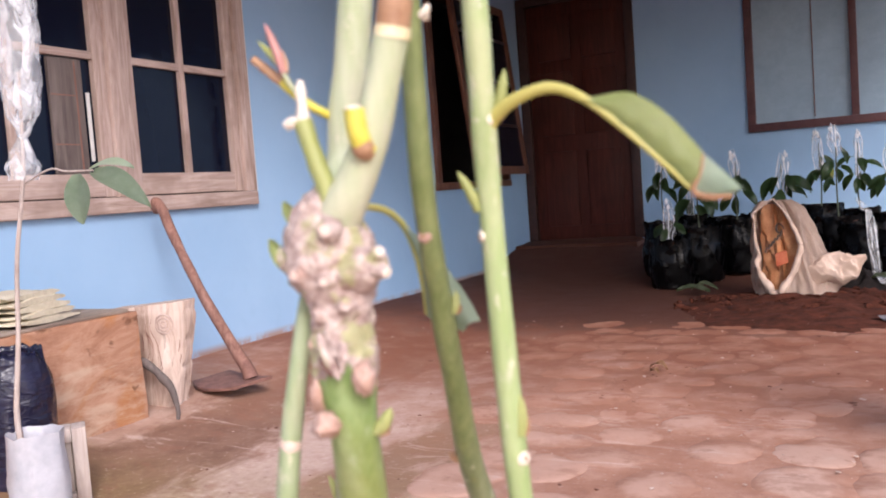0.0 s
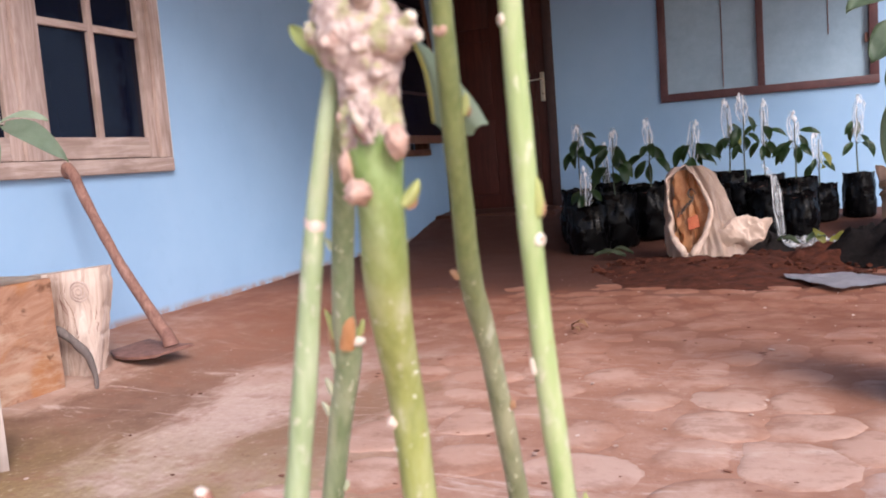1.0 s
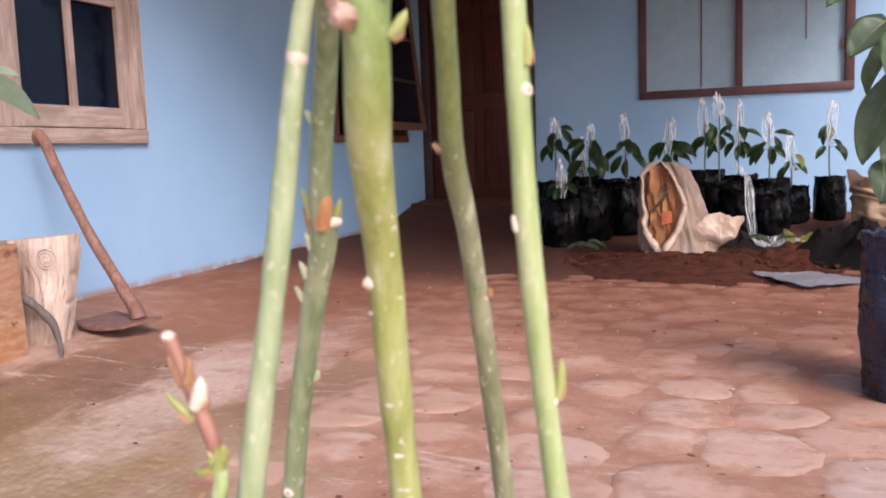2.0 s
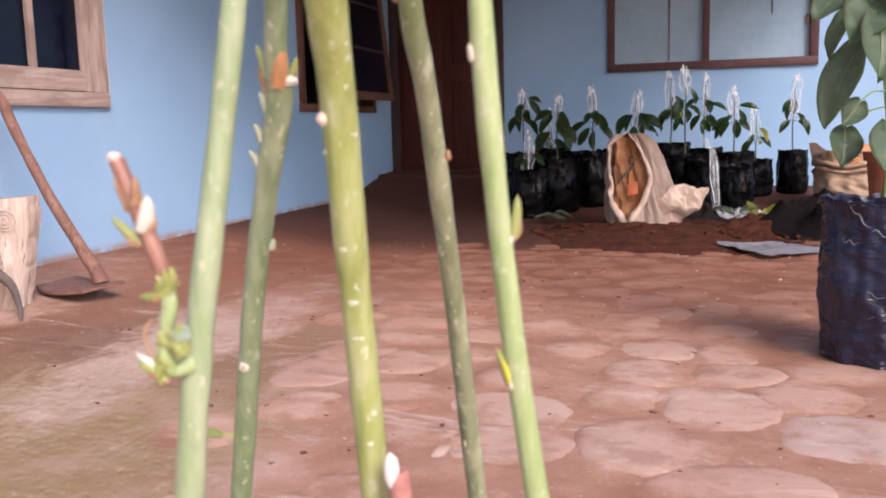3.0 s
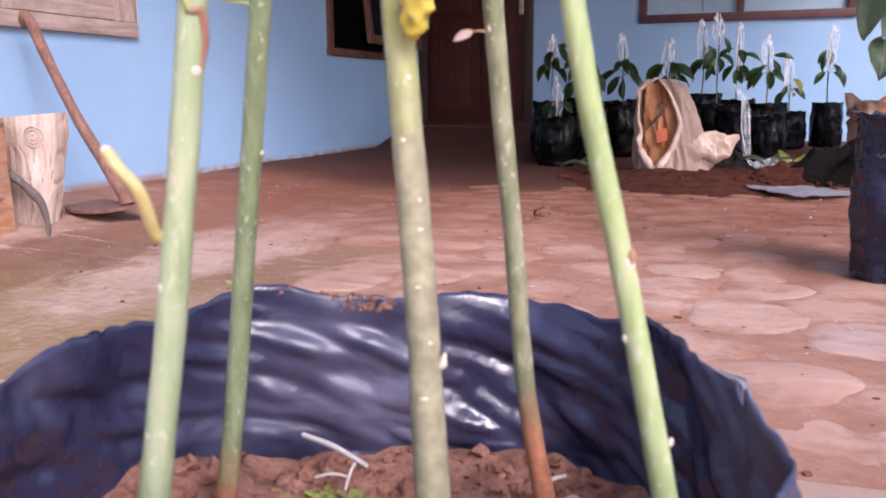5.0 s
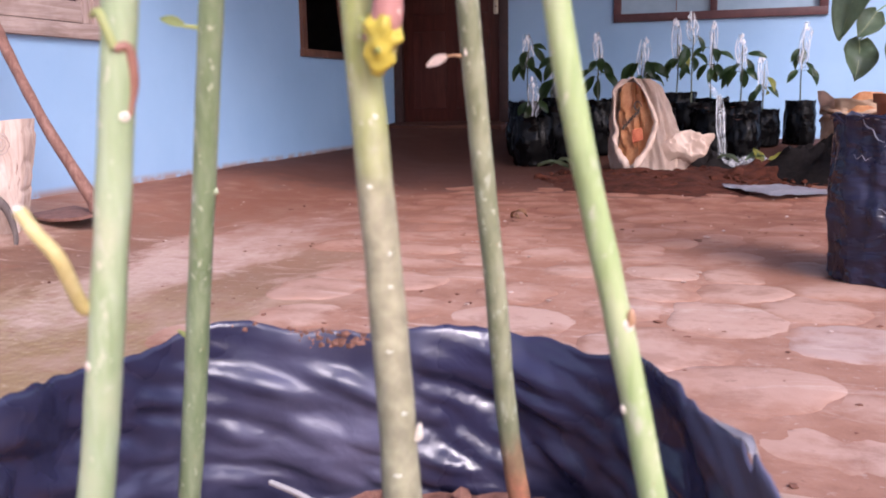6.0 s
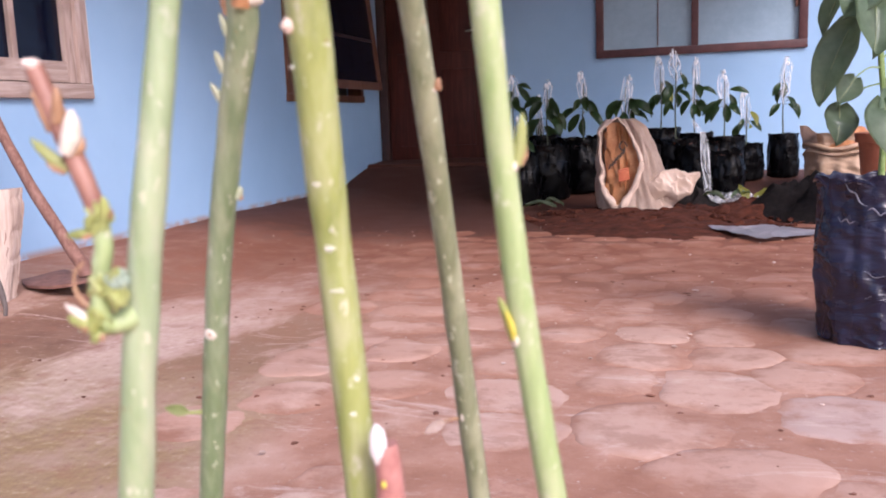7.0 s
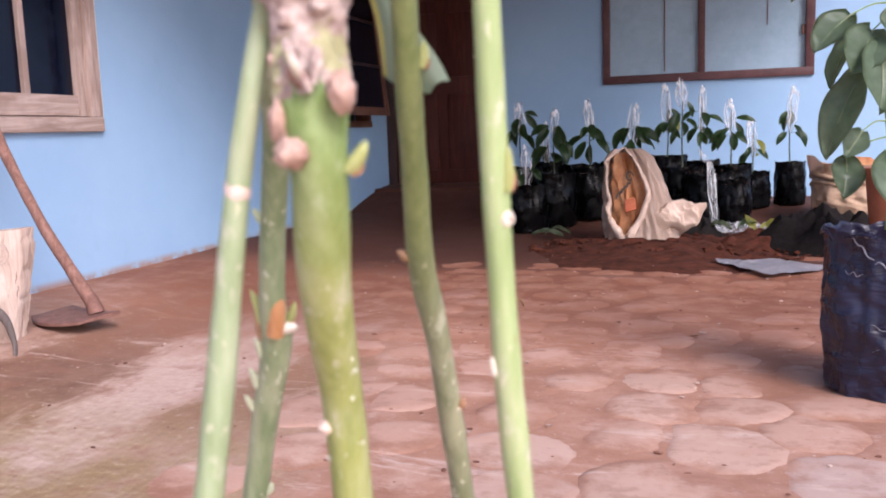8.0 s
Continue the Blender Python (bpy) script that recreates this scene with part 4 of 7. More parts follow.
def grafted_plant():
    root = thing("grafted_seedling", (-0.04, 0.30, 0.31), "multi-rootstock grafted seedling with five green stems joined at a corky union", "plant")
    bark = dict(n=110, segs=22, wobble=0.09, freq=55)
    stalk("stem", [(-0.1195, 0.2405, 0.29), (-0.1044, 0.237, 0.37), (-0.0893, 0.236, 0.45), (-0.0769, 0.2362, 0.53), (-0.0664, 0.236, 0.61), (-0.0534, 0.239, 0.69), (-0.0415, 0.237, 0.75), (-0.0355, 0.239, 0.78), (-0.0300, 0.241, 0.803)],
          [0.0055, 0.0051, 0.0047, 0.0044, 0.0041, 0.0036, 0.0028, 0.0026, 0.0024], "s1", root, seed=1.0, **bark)
    stalk("stem", [(-0.1670, 0.366, 0.285), (-0.1499, 0.3596, 0.37), (-0.1337, 0.350, 0.45), (-0.1168, 0.339, 0.53), (-0.1003, 0.328, 0.61), (-0.0880, 0.3225, 0.66), (-0.0785, 0.318, 0.692), (-0.0765, 0.313, 0.708), (-0.0705, 0.306, 0.735), (-0.0590, 0.290, 0.765), (-0.042, 0.256, 0.80)],
          [0.0054, 0.0050, 0.0047, 0.0045, 0.0044, 0.0046, 0.0050, 0.0043, 0.0041, 0.0039, 0.0036], "s2", root, seed=2.0, **bark)
    stalk("stem", [(-0.0208, 0.296, 0.285), (-0.0249, 0.2955, 0.37), (-0.0288, 0.2948, 0.45), (-0.0330, 0.2911, 0.53), (-0.0356, 0.2848, 0.61), (-0.0352, 0.278, 0.65), (-0.0332, 0.2690, 0.69), (-0.0288, 0.253, 0.72), (-0.0228, 0.2395, 0.75), (-0.0222, 0.2375, 0.768), (-0.0226, 0.238, 0.778)],
          [0.0072, 0.0065, 0.0058, 0.0053, 0.0052, 0.0053, 0.0056, 0.0060, 0.0065, 0.0080, 0.0060], "s3", root, seed=3.0, **bark)
    stalk("stem", [(-0.0055, 0.427, 0.282), (-0.0172, 0.411, 0.37), (-0.0208, 0.396, 0.45), (-0.0238, 0.3785, 0.53), (-0.0246, 0.3567, 0.61), (-0.0234, 0.325, 0.69), (-0.0238, 0.311, 0.72), (-0.0195, 0.295, 0.75), (-0.0112, 0.267, 0.81), (-0.0064, 0.257, 0.86), (-0.0035, 0.252, 0.90)],
          [0.0060, 0.0047, 0.0045, 0.0043, 0.0042, 0.0041, 0.0042, 0.0037, 0.0033, 0.0030, 0.0028], "s4", root, seed=4.0, **bark)
    stalk("stem", [(0.0750, 0.311, 0.285), (0.0587, 0.305, 0.37), (0.0431, 0.3005, 0.45), (0.0265, 0.2936, 0.53), (0.0165, 0.2845, 0.61), (0.0115, 0.274, 0.69), (0.0103, 0.2677, 0.75), (0.0102, 0.2635, 0.81), (0.0127, 0.2568, 0.86), (0.0145, 0.252, 0.91)],
          [0.0050, 0.0046, 0.0042, 0.0039, 0.0037, 0.0036, 0.0034, 0.0034, 0.0034, 0.0034], "s5", root, seed=5.0, **bark)
    # corky union
    bm = bmesh.new()
    tube(bm, [(-0.0232, 0.238, 0.7555), (-0.0232, 0.238, 0.762), (-0.0228, 0.238, 0.768), (-0.0230, 0.238, 0.774), (-0.0232, 0.238, 0.780), (-0.0230, 0.238, 0.786), (-0.0232, 0.238, 0.791), (-0.0248, 0.238, 0.797), (-0.0252, 0.238, 0.804), (-0.0246, 0.238, 0.810), (-0.0225, 0.238, 0.8155)],
         [0.0030, 0.0052, 0.0084, 0.0087, 0.0078, 0.0083, 0.0100, 0.0117, 0.0112, 0.0086, 0.0046], n=90, segs=70, wobble=0.10, freq=85)
    for v in bm.verts:
        v.co += Vector((noise.noise(v.co * 300), noise.noise(v.co * 300 + Vector((9, 0, 0))), 0)) * 0.0009 + Vector((noise.noise(v.co * 800), noise.noise(v.co * 800 + Vector((9, 0, 0))), 0)) * 0.0007
    part("graft_union", bm, M["callus"], root, "knobbly grey-pink corky graft union", sharp=180)
    for at, out, r, mat in (((-0.0178, 0.2270, 0.8060), (0.35, -1, 0.05), 0.0026, "callus"), ((-0.0272, 0.2268, 0.7952), (-0.1, -1, 0), 0.0026, "callus"),
                            ((-0.0200, 0.2280, 0.7935), (0.2, -1, -0.2), 0.0022, "callus"), ((-0.0345, 0.2335, 0.7990), (-1, -0.5, 0), 0.0036, "callus"),
                            ((-0.0318, 0.2330, 0.8055), (-1, -0.7, 0.5), 0.0030, "callus"), ((-0.0262, 0.2320, 0.8110), (-0.4, -1, 0.7), 0.0026, "callus"),
                            ((-0.0245, 0.2300, 0.7845), (-0.5, -1, 0), 0.0019, "callus"), ((-0.0165, 0.2310, 0.7870), (0.7, -1, 0.2), 0.0021, "callus"),
                            ((-0.0285, 0.2325, 0.7765), (-1, -0.8, 0), 0.0017, "callus2")):
        d = Vector(out).normalized()
        part("knob", rod([Vector(at) - d * r * 1.4, Vector(at), Vector(at) + d * r * 0.7], [r * 1.3, r * 1.1, r * 0.75], n=8, segs=20, wobble=0.25, freq=330), M[mat], root)
        if r > 0.0021:
            part("knob_scar", rod([Vector(at) + d * r * 0.66, Vector(at) + d * r * 0.82], [r * 0.52, r * 0.42], n=2, segs=14), M["pinkscale"], root)
    # forked knob at the side
    part("knob", rod([(-0.0185, 0.2360, 0.7950), (-0.0130, 0.2350, 0.7960), (-0.0095, 0.2345, 0.7968), (-0.0075, 0.2340, 0.7970)], [0.0068, 0.0056, 0.0042, 0.0032], n=16, segs=22, wobble=0.25, freq=240), M["callus"], root)
    for p, q in (((-0.0086, 0.2335, 0.7958), (-0.0050, 0.2325, 0.7946)), ((-0.0092, 0.2335, 0.7982), (-0.0066, 0.2325, 0.7998))):
        part("knob", rod([p, q], [0.0026, 0.0017], n=2, segs=12), M["callus"], root)
        d = (Vector(q) - Vector(p)).normalized()
        part("knob_scar", rod([Vector(q) - d * 0.0004, Vector(q) + d * 0.0006], [0.0015, 0.0012], n=2, segs=12), M["cut"], root)
    # smooth swellings where the bark closes below the union, and the slit between its lips
    for at, size, s in (((-0.0237, 0.2290, 0.7568), (0.0036, 0.0036, 0.0034), 1), ((-0.0276, 0.2325, 0.7635), (0.0022, 0.0030, 0.0060), 5), ((-0.0122, 0.2300, 0.7690), (0.0027, 0.0034, 0.0042), 2)):
        part("callus", blob(bmesh.new(), at, size, s, 0.42, 1.3, 3), M["callus2"], root, "smooth orange-brown callus", sharp=180)
    for pts in ([(-0.0238, 0.2288, 0.7800), (-0.0222, 0.2276, 0.7760), (-0.0198, 0.2272, 0.7722), (-0.0180, 0.2278, 0.7690)], [(-0.0168, 0.2288, 0.7780), (-0.0166, 0.2280, 0.7745), (-0.0172, 0.2278, 0.7705)]):
        part("bark_lip", rod(pts, [0.0008, 0.0014, 0.0013, 0.0006], n=14, segs=12, wobble=0.45, freq=400), M["callus"], root, "pale lip of torn bark")
    part("bark_slit", rod([(-0.0236, 0.2284, 0.7770), (-0.0220, 0.2272, 0.7730), (-0.0200, 0.2274, 0.7695)], [0.0003, 0.0010, 0.0003], n=12, segs=8), M["handle"], root, "dark slit in the bark")
    # shoots above the union
    stalk("branch", [(-0.0210, 0.237, 0.808), (-0.0165, 0.236, 0.8135), (-0.0120, 0.236, 0.8205), (-0.0078, 0.236, 0.829), (-0.0048, 0.236, 0.8385), (-0.0024, 0.236, 0.846), (-0.0006, 0.236, 0.8515)], [0.0058, 0.0053, 0.0050, 0.0047, 0.0045, 0.0044, 0.0044], "stop", root, n=40, segs=20, wobble=0.1)
    part("branch_ring", rod([(-0.0007, 0.236, 0.8508), (0.0000, 0.236, 0.8535)], [0.0046, 0.0045], n=2, segs=20), M["yellowring"], root, "pale yellow ring below the dried cut")
    part("branch", rod([(0.0000, 0.236, 0.8533), (0.0008, 0.2362, 0.858), (0.0022, 0.2365, 0.866)], [0.0043, 0.0042, 0.0040], n=10, segs=16, wobble=0.15), M["brownbud"], root, "orange-brown dried cut end")
    stalk("branch", [(-0.0270, 0.244, 0.808), (-0.0325, 0.257, 0.818), (-0.0332, 0.262, 0.826), (-0.0318, 0.262, 0.838), (-0.0285, 0.262, 0.8515), (-0.0258, 0.262, 0.868), (-0.0230, 0.262, 0.890)], [0.0050, 0.0050, 0.0050, 0.0050, 0.0048], "stop", root, n=40, segs=20, wobble=0.1)
    part("shoot", rod([(-0.0205, 0.235, 0.8115), (-0.0220, 0.2345, 0.8170), (-0.0248, 0.234, 0.8255), (-0.0268, 0.234, 0.8335)], [0.0029, 0.0026, 0.0024, 0.0024], n=18, segs=14, wobble=0.12, freq=200), M["bud"], root, "yellow-green cut shoot")
    part("shoot_scar", rod([(-0.0280, 0.2335, 0.8330), (-0.0298, 0.2330, 0.8334), (-0.0314, 0.2328, 0.8326)], [0.0013, 0.0016, 0.0012], n=6, segs=10, wobble=0.3, freq=400), M["cut"], root)
    part("shoot_tip", rod([(-0.0266, 0.234, 0.8330), (-0.0268, 0.234, 0.8370), (-0.0269, 0.234, 0.8405), (-0.0268, 0.234, 0.8438)], [0.0020, 0.0014, 0.0015, 0.0008], n=12, segs=12, wobble=0.15, freq=300), M["cut"], root, "whitish cut shoot end")
    part("stub", rod([(-0.0078, 0.2325, 0.8240), (-0.0083, 0.2305, 0.8270), (-0.0087, 0.2298, 0.8310), (-0.0088, 0.2294, 0.8345)], [0.0026, 0.0026, 0.0026, 0.0025], n=12, segs=16), M["yellowstub"], root, "stubby yellow cut shoot")
    part("stub_collar", rod([(-0.0078, 0.2328, 0.8230), (-0.0080, 0.2312, 0.8248), (-0.0083, 0.2304, 0.8262)], [0.0018, 0.0027, 0.0026], n=8, segs=16, wobble=0.2, freq=300), M["brownbud"], root)
    part("stub_cut", rod([(-0.0088, 0.2294, 0.8343), (-0.0088, 0.2294, 0.8351)], [0.0023, 0.0019], n=2, segs=14), M["cut"], root)
    # a twig with a pinkish bud on the shoot behind
    part("twig", rod([(-0.0345, 0.2590, 0.8365), (-0.0385, 0.2550, 0.8398), (-0.0415, 0.2540, 0.8425), (-0.0470, 0.2540, 0.8475)], [0.0012, 0.0013, 0.0014, 0.0015], n=14, segs=9), M["yellowstub"], root, "yellow foot of a cut twig")
    part("twig", rod([(-0.0466, 0.2540, 0.8472), (-0.0510, 0.2540, 0.8505), (-0.0565, 0.2540, 0.8550)], [0.0015, 0.0015, 0.0013], n=12, segs=10), M["brownbud"], root, "orange-brown cut twig")
    part("shoot", rod([(-0.0395, 0.2545, 0.8405), (-0.0425, 0.2520, 0.8455), (-0.0440, 0.2505, 0.8500)], [0.0008, 0.0008, 0.0007], n=14, segs=9), M["stop"], root)
    AXES.append(([Vector((-0.0425, 0.2520, 0.8455)), Vector((-0.0440, 0.2505, 0.8500))], [0.001, 0.0009]))
    bud(root, (-0.0438, 0.2505, 0.8490), (-0.0485, 0.250, 0.8635), 0.0014, "pinkstub")
    bud(root, (-0.0440, 0.2510, 0.8500), (-0.0515, 0.250, 0.8590), 0.0012)
    # leaf on the bright stem: folded along its yellow midrib, with a pale curled tip
    part("leaf_stalk", rod([(0.0125, 0.2610, 0.8295), (0.0150, 0.2605, 0.8320), (0.0212, 0.260, 0.8355), (0.0300, 0.260, 0.8372), (0.0386, 0.260, 0.8335), (0.0478, 0.2600, 0.8255), (0.0575, 0.2595, 0.8158), (0.0638, 0.2590, 0.8092)],
         [0.0021, 0.0019, 0.0017, 0.0015, 0.0012, 0.0009, 0.0007, 0.0005], n=60, segs=12), M["midrib"], root, "thick yellow leaf stalk and midrib")
    edge = [(0.0386, 0.260, 0.8335), (0.0478, 0.2598, 0.8256), (0.0528, 0.2597, 0.8207), (0.0575, 0.2594, 0.8159), (0.0610, 0.2592, 0.8122), (0.0638, 0.2590, 0.8093)]
    top = [(0.0390, 0.261, 0.8337), (0.0482, 0.262, 0.8342), (0.0530, 0.262, 0.8320), (0.0582, 0.262, 0.8278), (0.0630, 0.262, 0.8220), (0.0664, 0.261, 0.8175)]
    part("leaf", loft(edge, top, (0.0004, -0.0018, -0.0004), n=30, m=10, wave=0.3), M["nearleaf"], root, "narrow arching green leaf, folded along its midrib")
    part("leaf_tip", loft([(0.0637, 0.2590, 0.8093), (0.0670, 0.2590, 0.8077), (0.0705, 0.2590, 0.8072), (0.0735, 0.2590, 0.8080)], [(0.0663, 0.2610, 0.8176), (0.0690, 0.2608, 0.8150), (0.0720, 0.2604, 0.8118), (0.0750, 0.2595, 0.8088)], (0, -0.0010, 0.0004), n=14, m=8, wave=0.6), M["paleleaf"], root, "pale curled leaf tip")
    part("leaf_margin", rod([(0.0664, 0.2600, 0.8176), (0.0658, 0.2588, 0.8135), (0.0640, 0.2584, 0.8092), (0.0675, 0.2586, 0.8075), (0.0725, 0.2586, 0.8074)], [0.0003, 0.0004, 0.0007, 0.0008, 0.0005], n=24, segs=6), M["brownbud"], root, "thin browned leaf margin")
    # hanging leaf behind the union
    low = [(-0.0345, 0.286, 0.8085), (-0.0290, 0.287, 0.8025), (-0.0255, 0.287, 0.7925), (-0.0243, 0.287, 0.7830), (-0.0240, 0.287, 0.7755)]
    part("leaf_stalk", rod([(-0.0260, 0.246, 0.8065), (-0.0300, 0.258, 0.8095), (-0.0365, 0.275, 0.8105), *low], [0.0012, 0.0012, 0.0012, 0.0011, 0.0010, 0.0008, 0.0005], n=40, segs=9), M["midrib"], root, "yellow arching leaf stalk")
    part("leaf", loft(low[1:] + [(-0.0180, 0.287, 0.7722), (-0.0115, 0.287, 0.7703)], [(-0.0286, 0.288, 0.8026), (-0.0238, 0.288, 0.7985), (-0.0190, 0.289, 0.7925), (-0.0140, 0.289, 0.7860), (-0.0095, 0.288, 0.7800), (-0.0062, 0.288, 0.7735)], (0, -0.002, 0.001), n=24, m=9), M["paleleaf"], root, "pale green hanging leaf")
    for a, b, w in (((-0.0340, 0.240, 0.806), (-0.0415, 0.243, 0.8135), 0.0040), ((-0.0365, 0.240, 0.7935), (-0.0472, 0.243, 0.8035), 0.0050), ((-0.0340, 0.242, 0.790), (-0.0415, 0.246, 0.7945), 0.0040)):
        part("leaf", leaf_blade(a, b, w, 0.1, 0.2, (0, -1, 0.3), n=9, m=5, thick=0.0003), M["nearleaf"], root)
    # bright stem: buds and scars
    node_scar(root, 4, 0.832, 0.75, 0.0016)
    sprig(root, 4, 0.8325, 0.95, 0.0125, 0.0035, 0.0017)
    node_scar(root, 4, 0.8035, -0.95, 0.0017)
    sprig(root, 4, 0.8045, -0.95, 0.0110, 0.0050, 0.0016)
    node_scar(root, 4, 0.7410, 0.75, 0.0021)
    sprig(root, 4, 0.7440, 0.70, 0.0115, 0.0004, 0.0016)
    sprig(root, 4, 0.6985, -0.95, 0.0050, 0.0012, 0.0014, "cut", "cut")
    node_scar(root, 4, 0.6495, 0.95, 0.0016)
    sprig(root, 4, 0.6510, 0.95, 0.0130, 0.0018, 0.0017)
    node_scar(root, 4, 0.5955, -0.90, 0.0017)
    sprig(root, 4, 0.5975, -0.95, 0.0120, 0.0040, 0.0015)
    sprig(root, 4, 0.5990, -0.85, 0.0085, 0.0030, 0.0011, "yellowstub", "bud")
    node_scar(root, 4, 0.4645, 0.60, 0.0021)
    sprig(root, 4, 0.4670, 0.50, 0.0050, 0.0008, 0.0014, "brownbud")
    sprig(root, 4, 0.3965, 0.95, 0.0028, 0.0010, 0.0011, "cut", "cut")
    sprig(root, 4, 0.4330, -0.95, 0.0026, 0.0010, 0.0011, "cut", "cut")
    sprig(root, 2, 0.7515, 0.97, 0.0065, 0.0050, 0.0019)
    # grey-green stem
    node_scar(root, 3, 0.8035, -0.35, 0.0019, "callus2")
    sprig(root, 3, 0.7800, 0.95, 0.0070, 0.0014, 0.0016)
    sprig(root, 3, 0.7205, -0.97, 0.0030, 0.0032, 0.0017, "brownbud")
    sprig(root, 3, 0.6715, 0.85, 0.0036, 0.0014, 0.0014, "brownbud")
    node_scar(root, 3, 0.6690, 0.80, 0.0010)
    sprig(root, 3, 0.8580, 0.95, 0.0030, 0.0030, 0.0014, "cut", "cut")
    a = on(3, 0.5385, -0.95)
    part("bract_stalk", rod([a, a + Vector((-0.0025, -0.002, 0.0004)), a + Vector((-0.0050, -0.004, -0.0002))], [0.0007, 0.0005, 0.0005], n=8, segs=7), M["brownbud"], root)
    part("bract", leaf_blade(a + Vector((-0.0045, -0.004, 0.0000)), a + Vector((-0.0118, -0.007, -0.0040)), 0.0042, 0.10, 0.12, (0.2, -1, 0.3), n=10, m=5, thick=0.0004), M["pinkscale"], root, "small pale pink papery bract")
    sprig(root, 3, 0.5390, -0.60, 0.0030, 0.0008, 0.0009, "cut", "cut")
    # yellow-green stem: a pink scar knob, whitish flecks, a reddish cut stub in a yellow collar
    a = on(2, 0.6815, -0.85)
    part("knob", blob(bmesh.new(), a, (0.0020, 0.0020, 0.0021), 3, 0.3, 1.2, 3), M["pinkscale"], root, "small pinkish scar knob")
    rnd = random.Random(77)
    for z, side in ((0.7015, 0.8), (0.694, 0.45), (0.6775, 0.72), (0.6725, -0.85), (0.642, -0.4), (0.6245, -0.15), (0.6260, 0.05), (0.6135, -0.15), (0.6145, 0.12), (0.590, 0.5), (0.575, 0.1), (0.520, 0.3), (0.500, -0.2), (0.478, 0.45), (0.455, 0.0), (0.430, 0.5), (0.412, -0.1)):
        for k in range(3):
            c = on(2, z + rnd.uniform(-0.002, 0.002), side + rnd.uniform(-0.12, 0.12), 1.0)
            part("fleck", blob(bmesh.new(), c, (rnd.uniform(0.0004, 0.0011), 0.0004, rnd.uniform(0.0003, 0.0008)), k + z * 50, 0.6, 1.4, 1), M["fleck"], root)
    part("stub", rod([(-0.0262, 0.2840, 0.5440), (-0.0222, 0.2812, 0.5500), (-0.0214, 0.2806, 0.5580), (-0.0226, 0.2804, 0.5690)], [0.0044, 0.0043, 0.0040, 0.0037], n=16, segs=16, wobble=0.08), M["pinkstub"], root, "reddish side stub cut at a slant")
    part("stub_cut", blob(bmesh.new(), (-0.0236, 0.2780, 0.5696), (0.0026, 0.0018, 0.0064), 3, 0.12, 1.0, 3), M["stubwhite"], root, "white slanted cut face")
    part("stub_bud", blob(bmesh.new(), (-0.0220, 0.2768, 0.5585), (0.0008, 0.0007, 0.0012), 3, 0.3, 1.2, 2), M["yellowstub"], root)
    part("stub_collar", rod([(-0.0222, 0.2812, 0.5505), (-0.0234, 0.2811, 0.5455), (-0.0250, 0.2818, 0.5395), (-0.0264, 0.2832, 0.5350)], [0.0040, 0.0049, 0.0044, 0.0020], n=30, segs=24, wobble=0.42, freq=260), M["collar"], root, "yellow swollen collar with small buds")
    AXES.append(([Vector((-0.0242, 0.2818, 0.5410)), Vector((-0.0242, 0.2818, 0.5480))], [0.0036, 0.0036]))
    for dx, dy, dz in ((-1, -0.6, 0.6), (0.4, -1, 0.4), (0.2, -0.9, -0.9)):
        b = Vector((-0.0242 + 0.0034 * dx, 0.2818 + 0.0034 * dy, 0.5445 + 0.0034 * dz))
        bud(root, b, b + Vector((dx, dy, dz * 0.6 + 0.5)).normalized() * 0.0030, 0.0011, "bud", "yellowstub")
    bud(root, (-0.0290, 0.2815, 0.5460), (-0.0318, 0.2795, 0.5500), 0.0014)
    bud(root, (-0.0200, 0.2800, 0.5490), (-0.0168, 0.2785, 0.5525), 0.0013, "cut")
    sprig(root, 2, 0.4175, 0.95, 0.0060, 0.0016, 0.0013, "cut", "cut")
    # side twig on the pale stem
    stalk("twig", [(-0.0655, 0.2330, 0.6160), (-0.0690, 0.2275, 0.6150), (-0.0685, 0.2260, 0.6240), (-0.0665, 0.2260, 0.6330), (-0.0668, 0.2260, 0.6420)], [0.0024, 0.0022, 0.0021, 0.0020, 0.0021], "s5", root, n=30, segs=14, wobble=0.35, freq=240)
    stalk("twig", [(-0.0666, 0.226, 0.6400), (-0.0702, 0.226, 0.6495), (-0.0748, 0.226, 0.6605), (-0.0800, 0.226, 0.6735)], [0.0023, 0.0024, 0.0022, 0.0022], "twig", root, "reddish-brown cut side twig", n=16, segs=12, wobble=0.1)
    part("twig_cut", blob(bmesh.new(), (-0.0801, 0.2252, 0.6742), (0.0021, 0.0020, 0.0016), 2, 0.2, 1.0, 2), M["pinkscale"], root, "pale pink cut end")
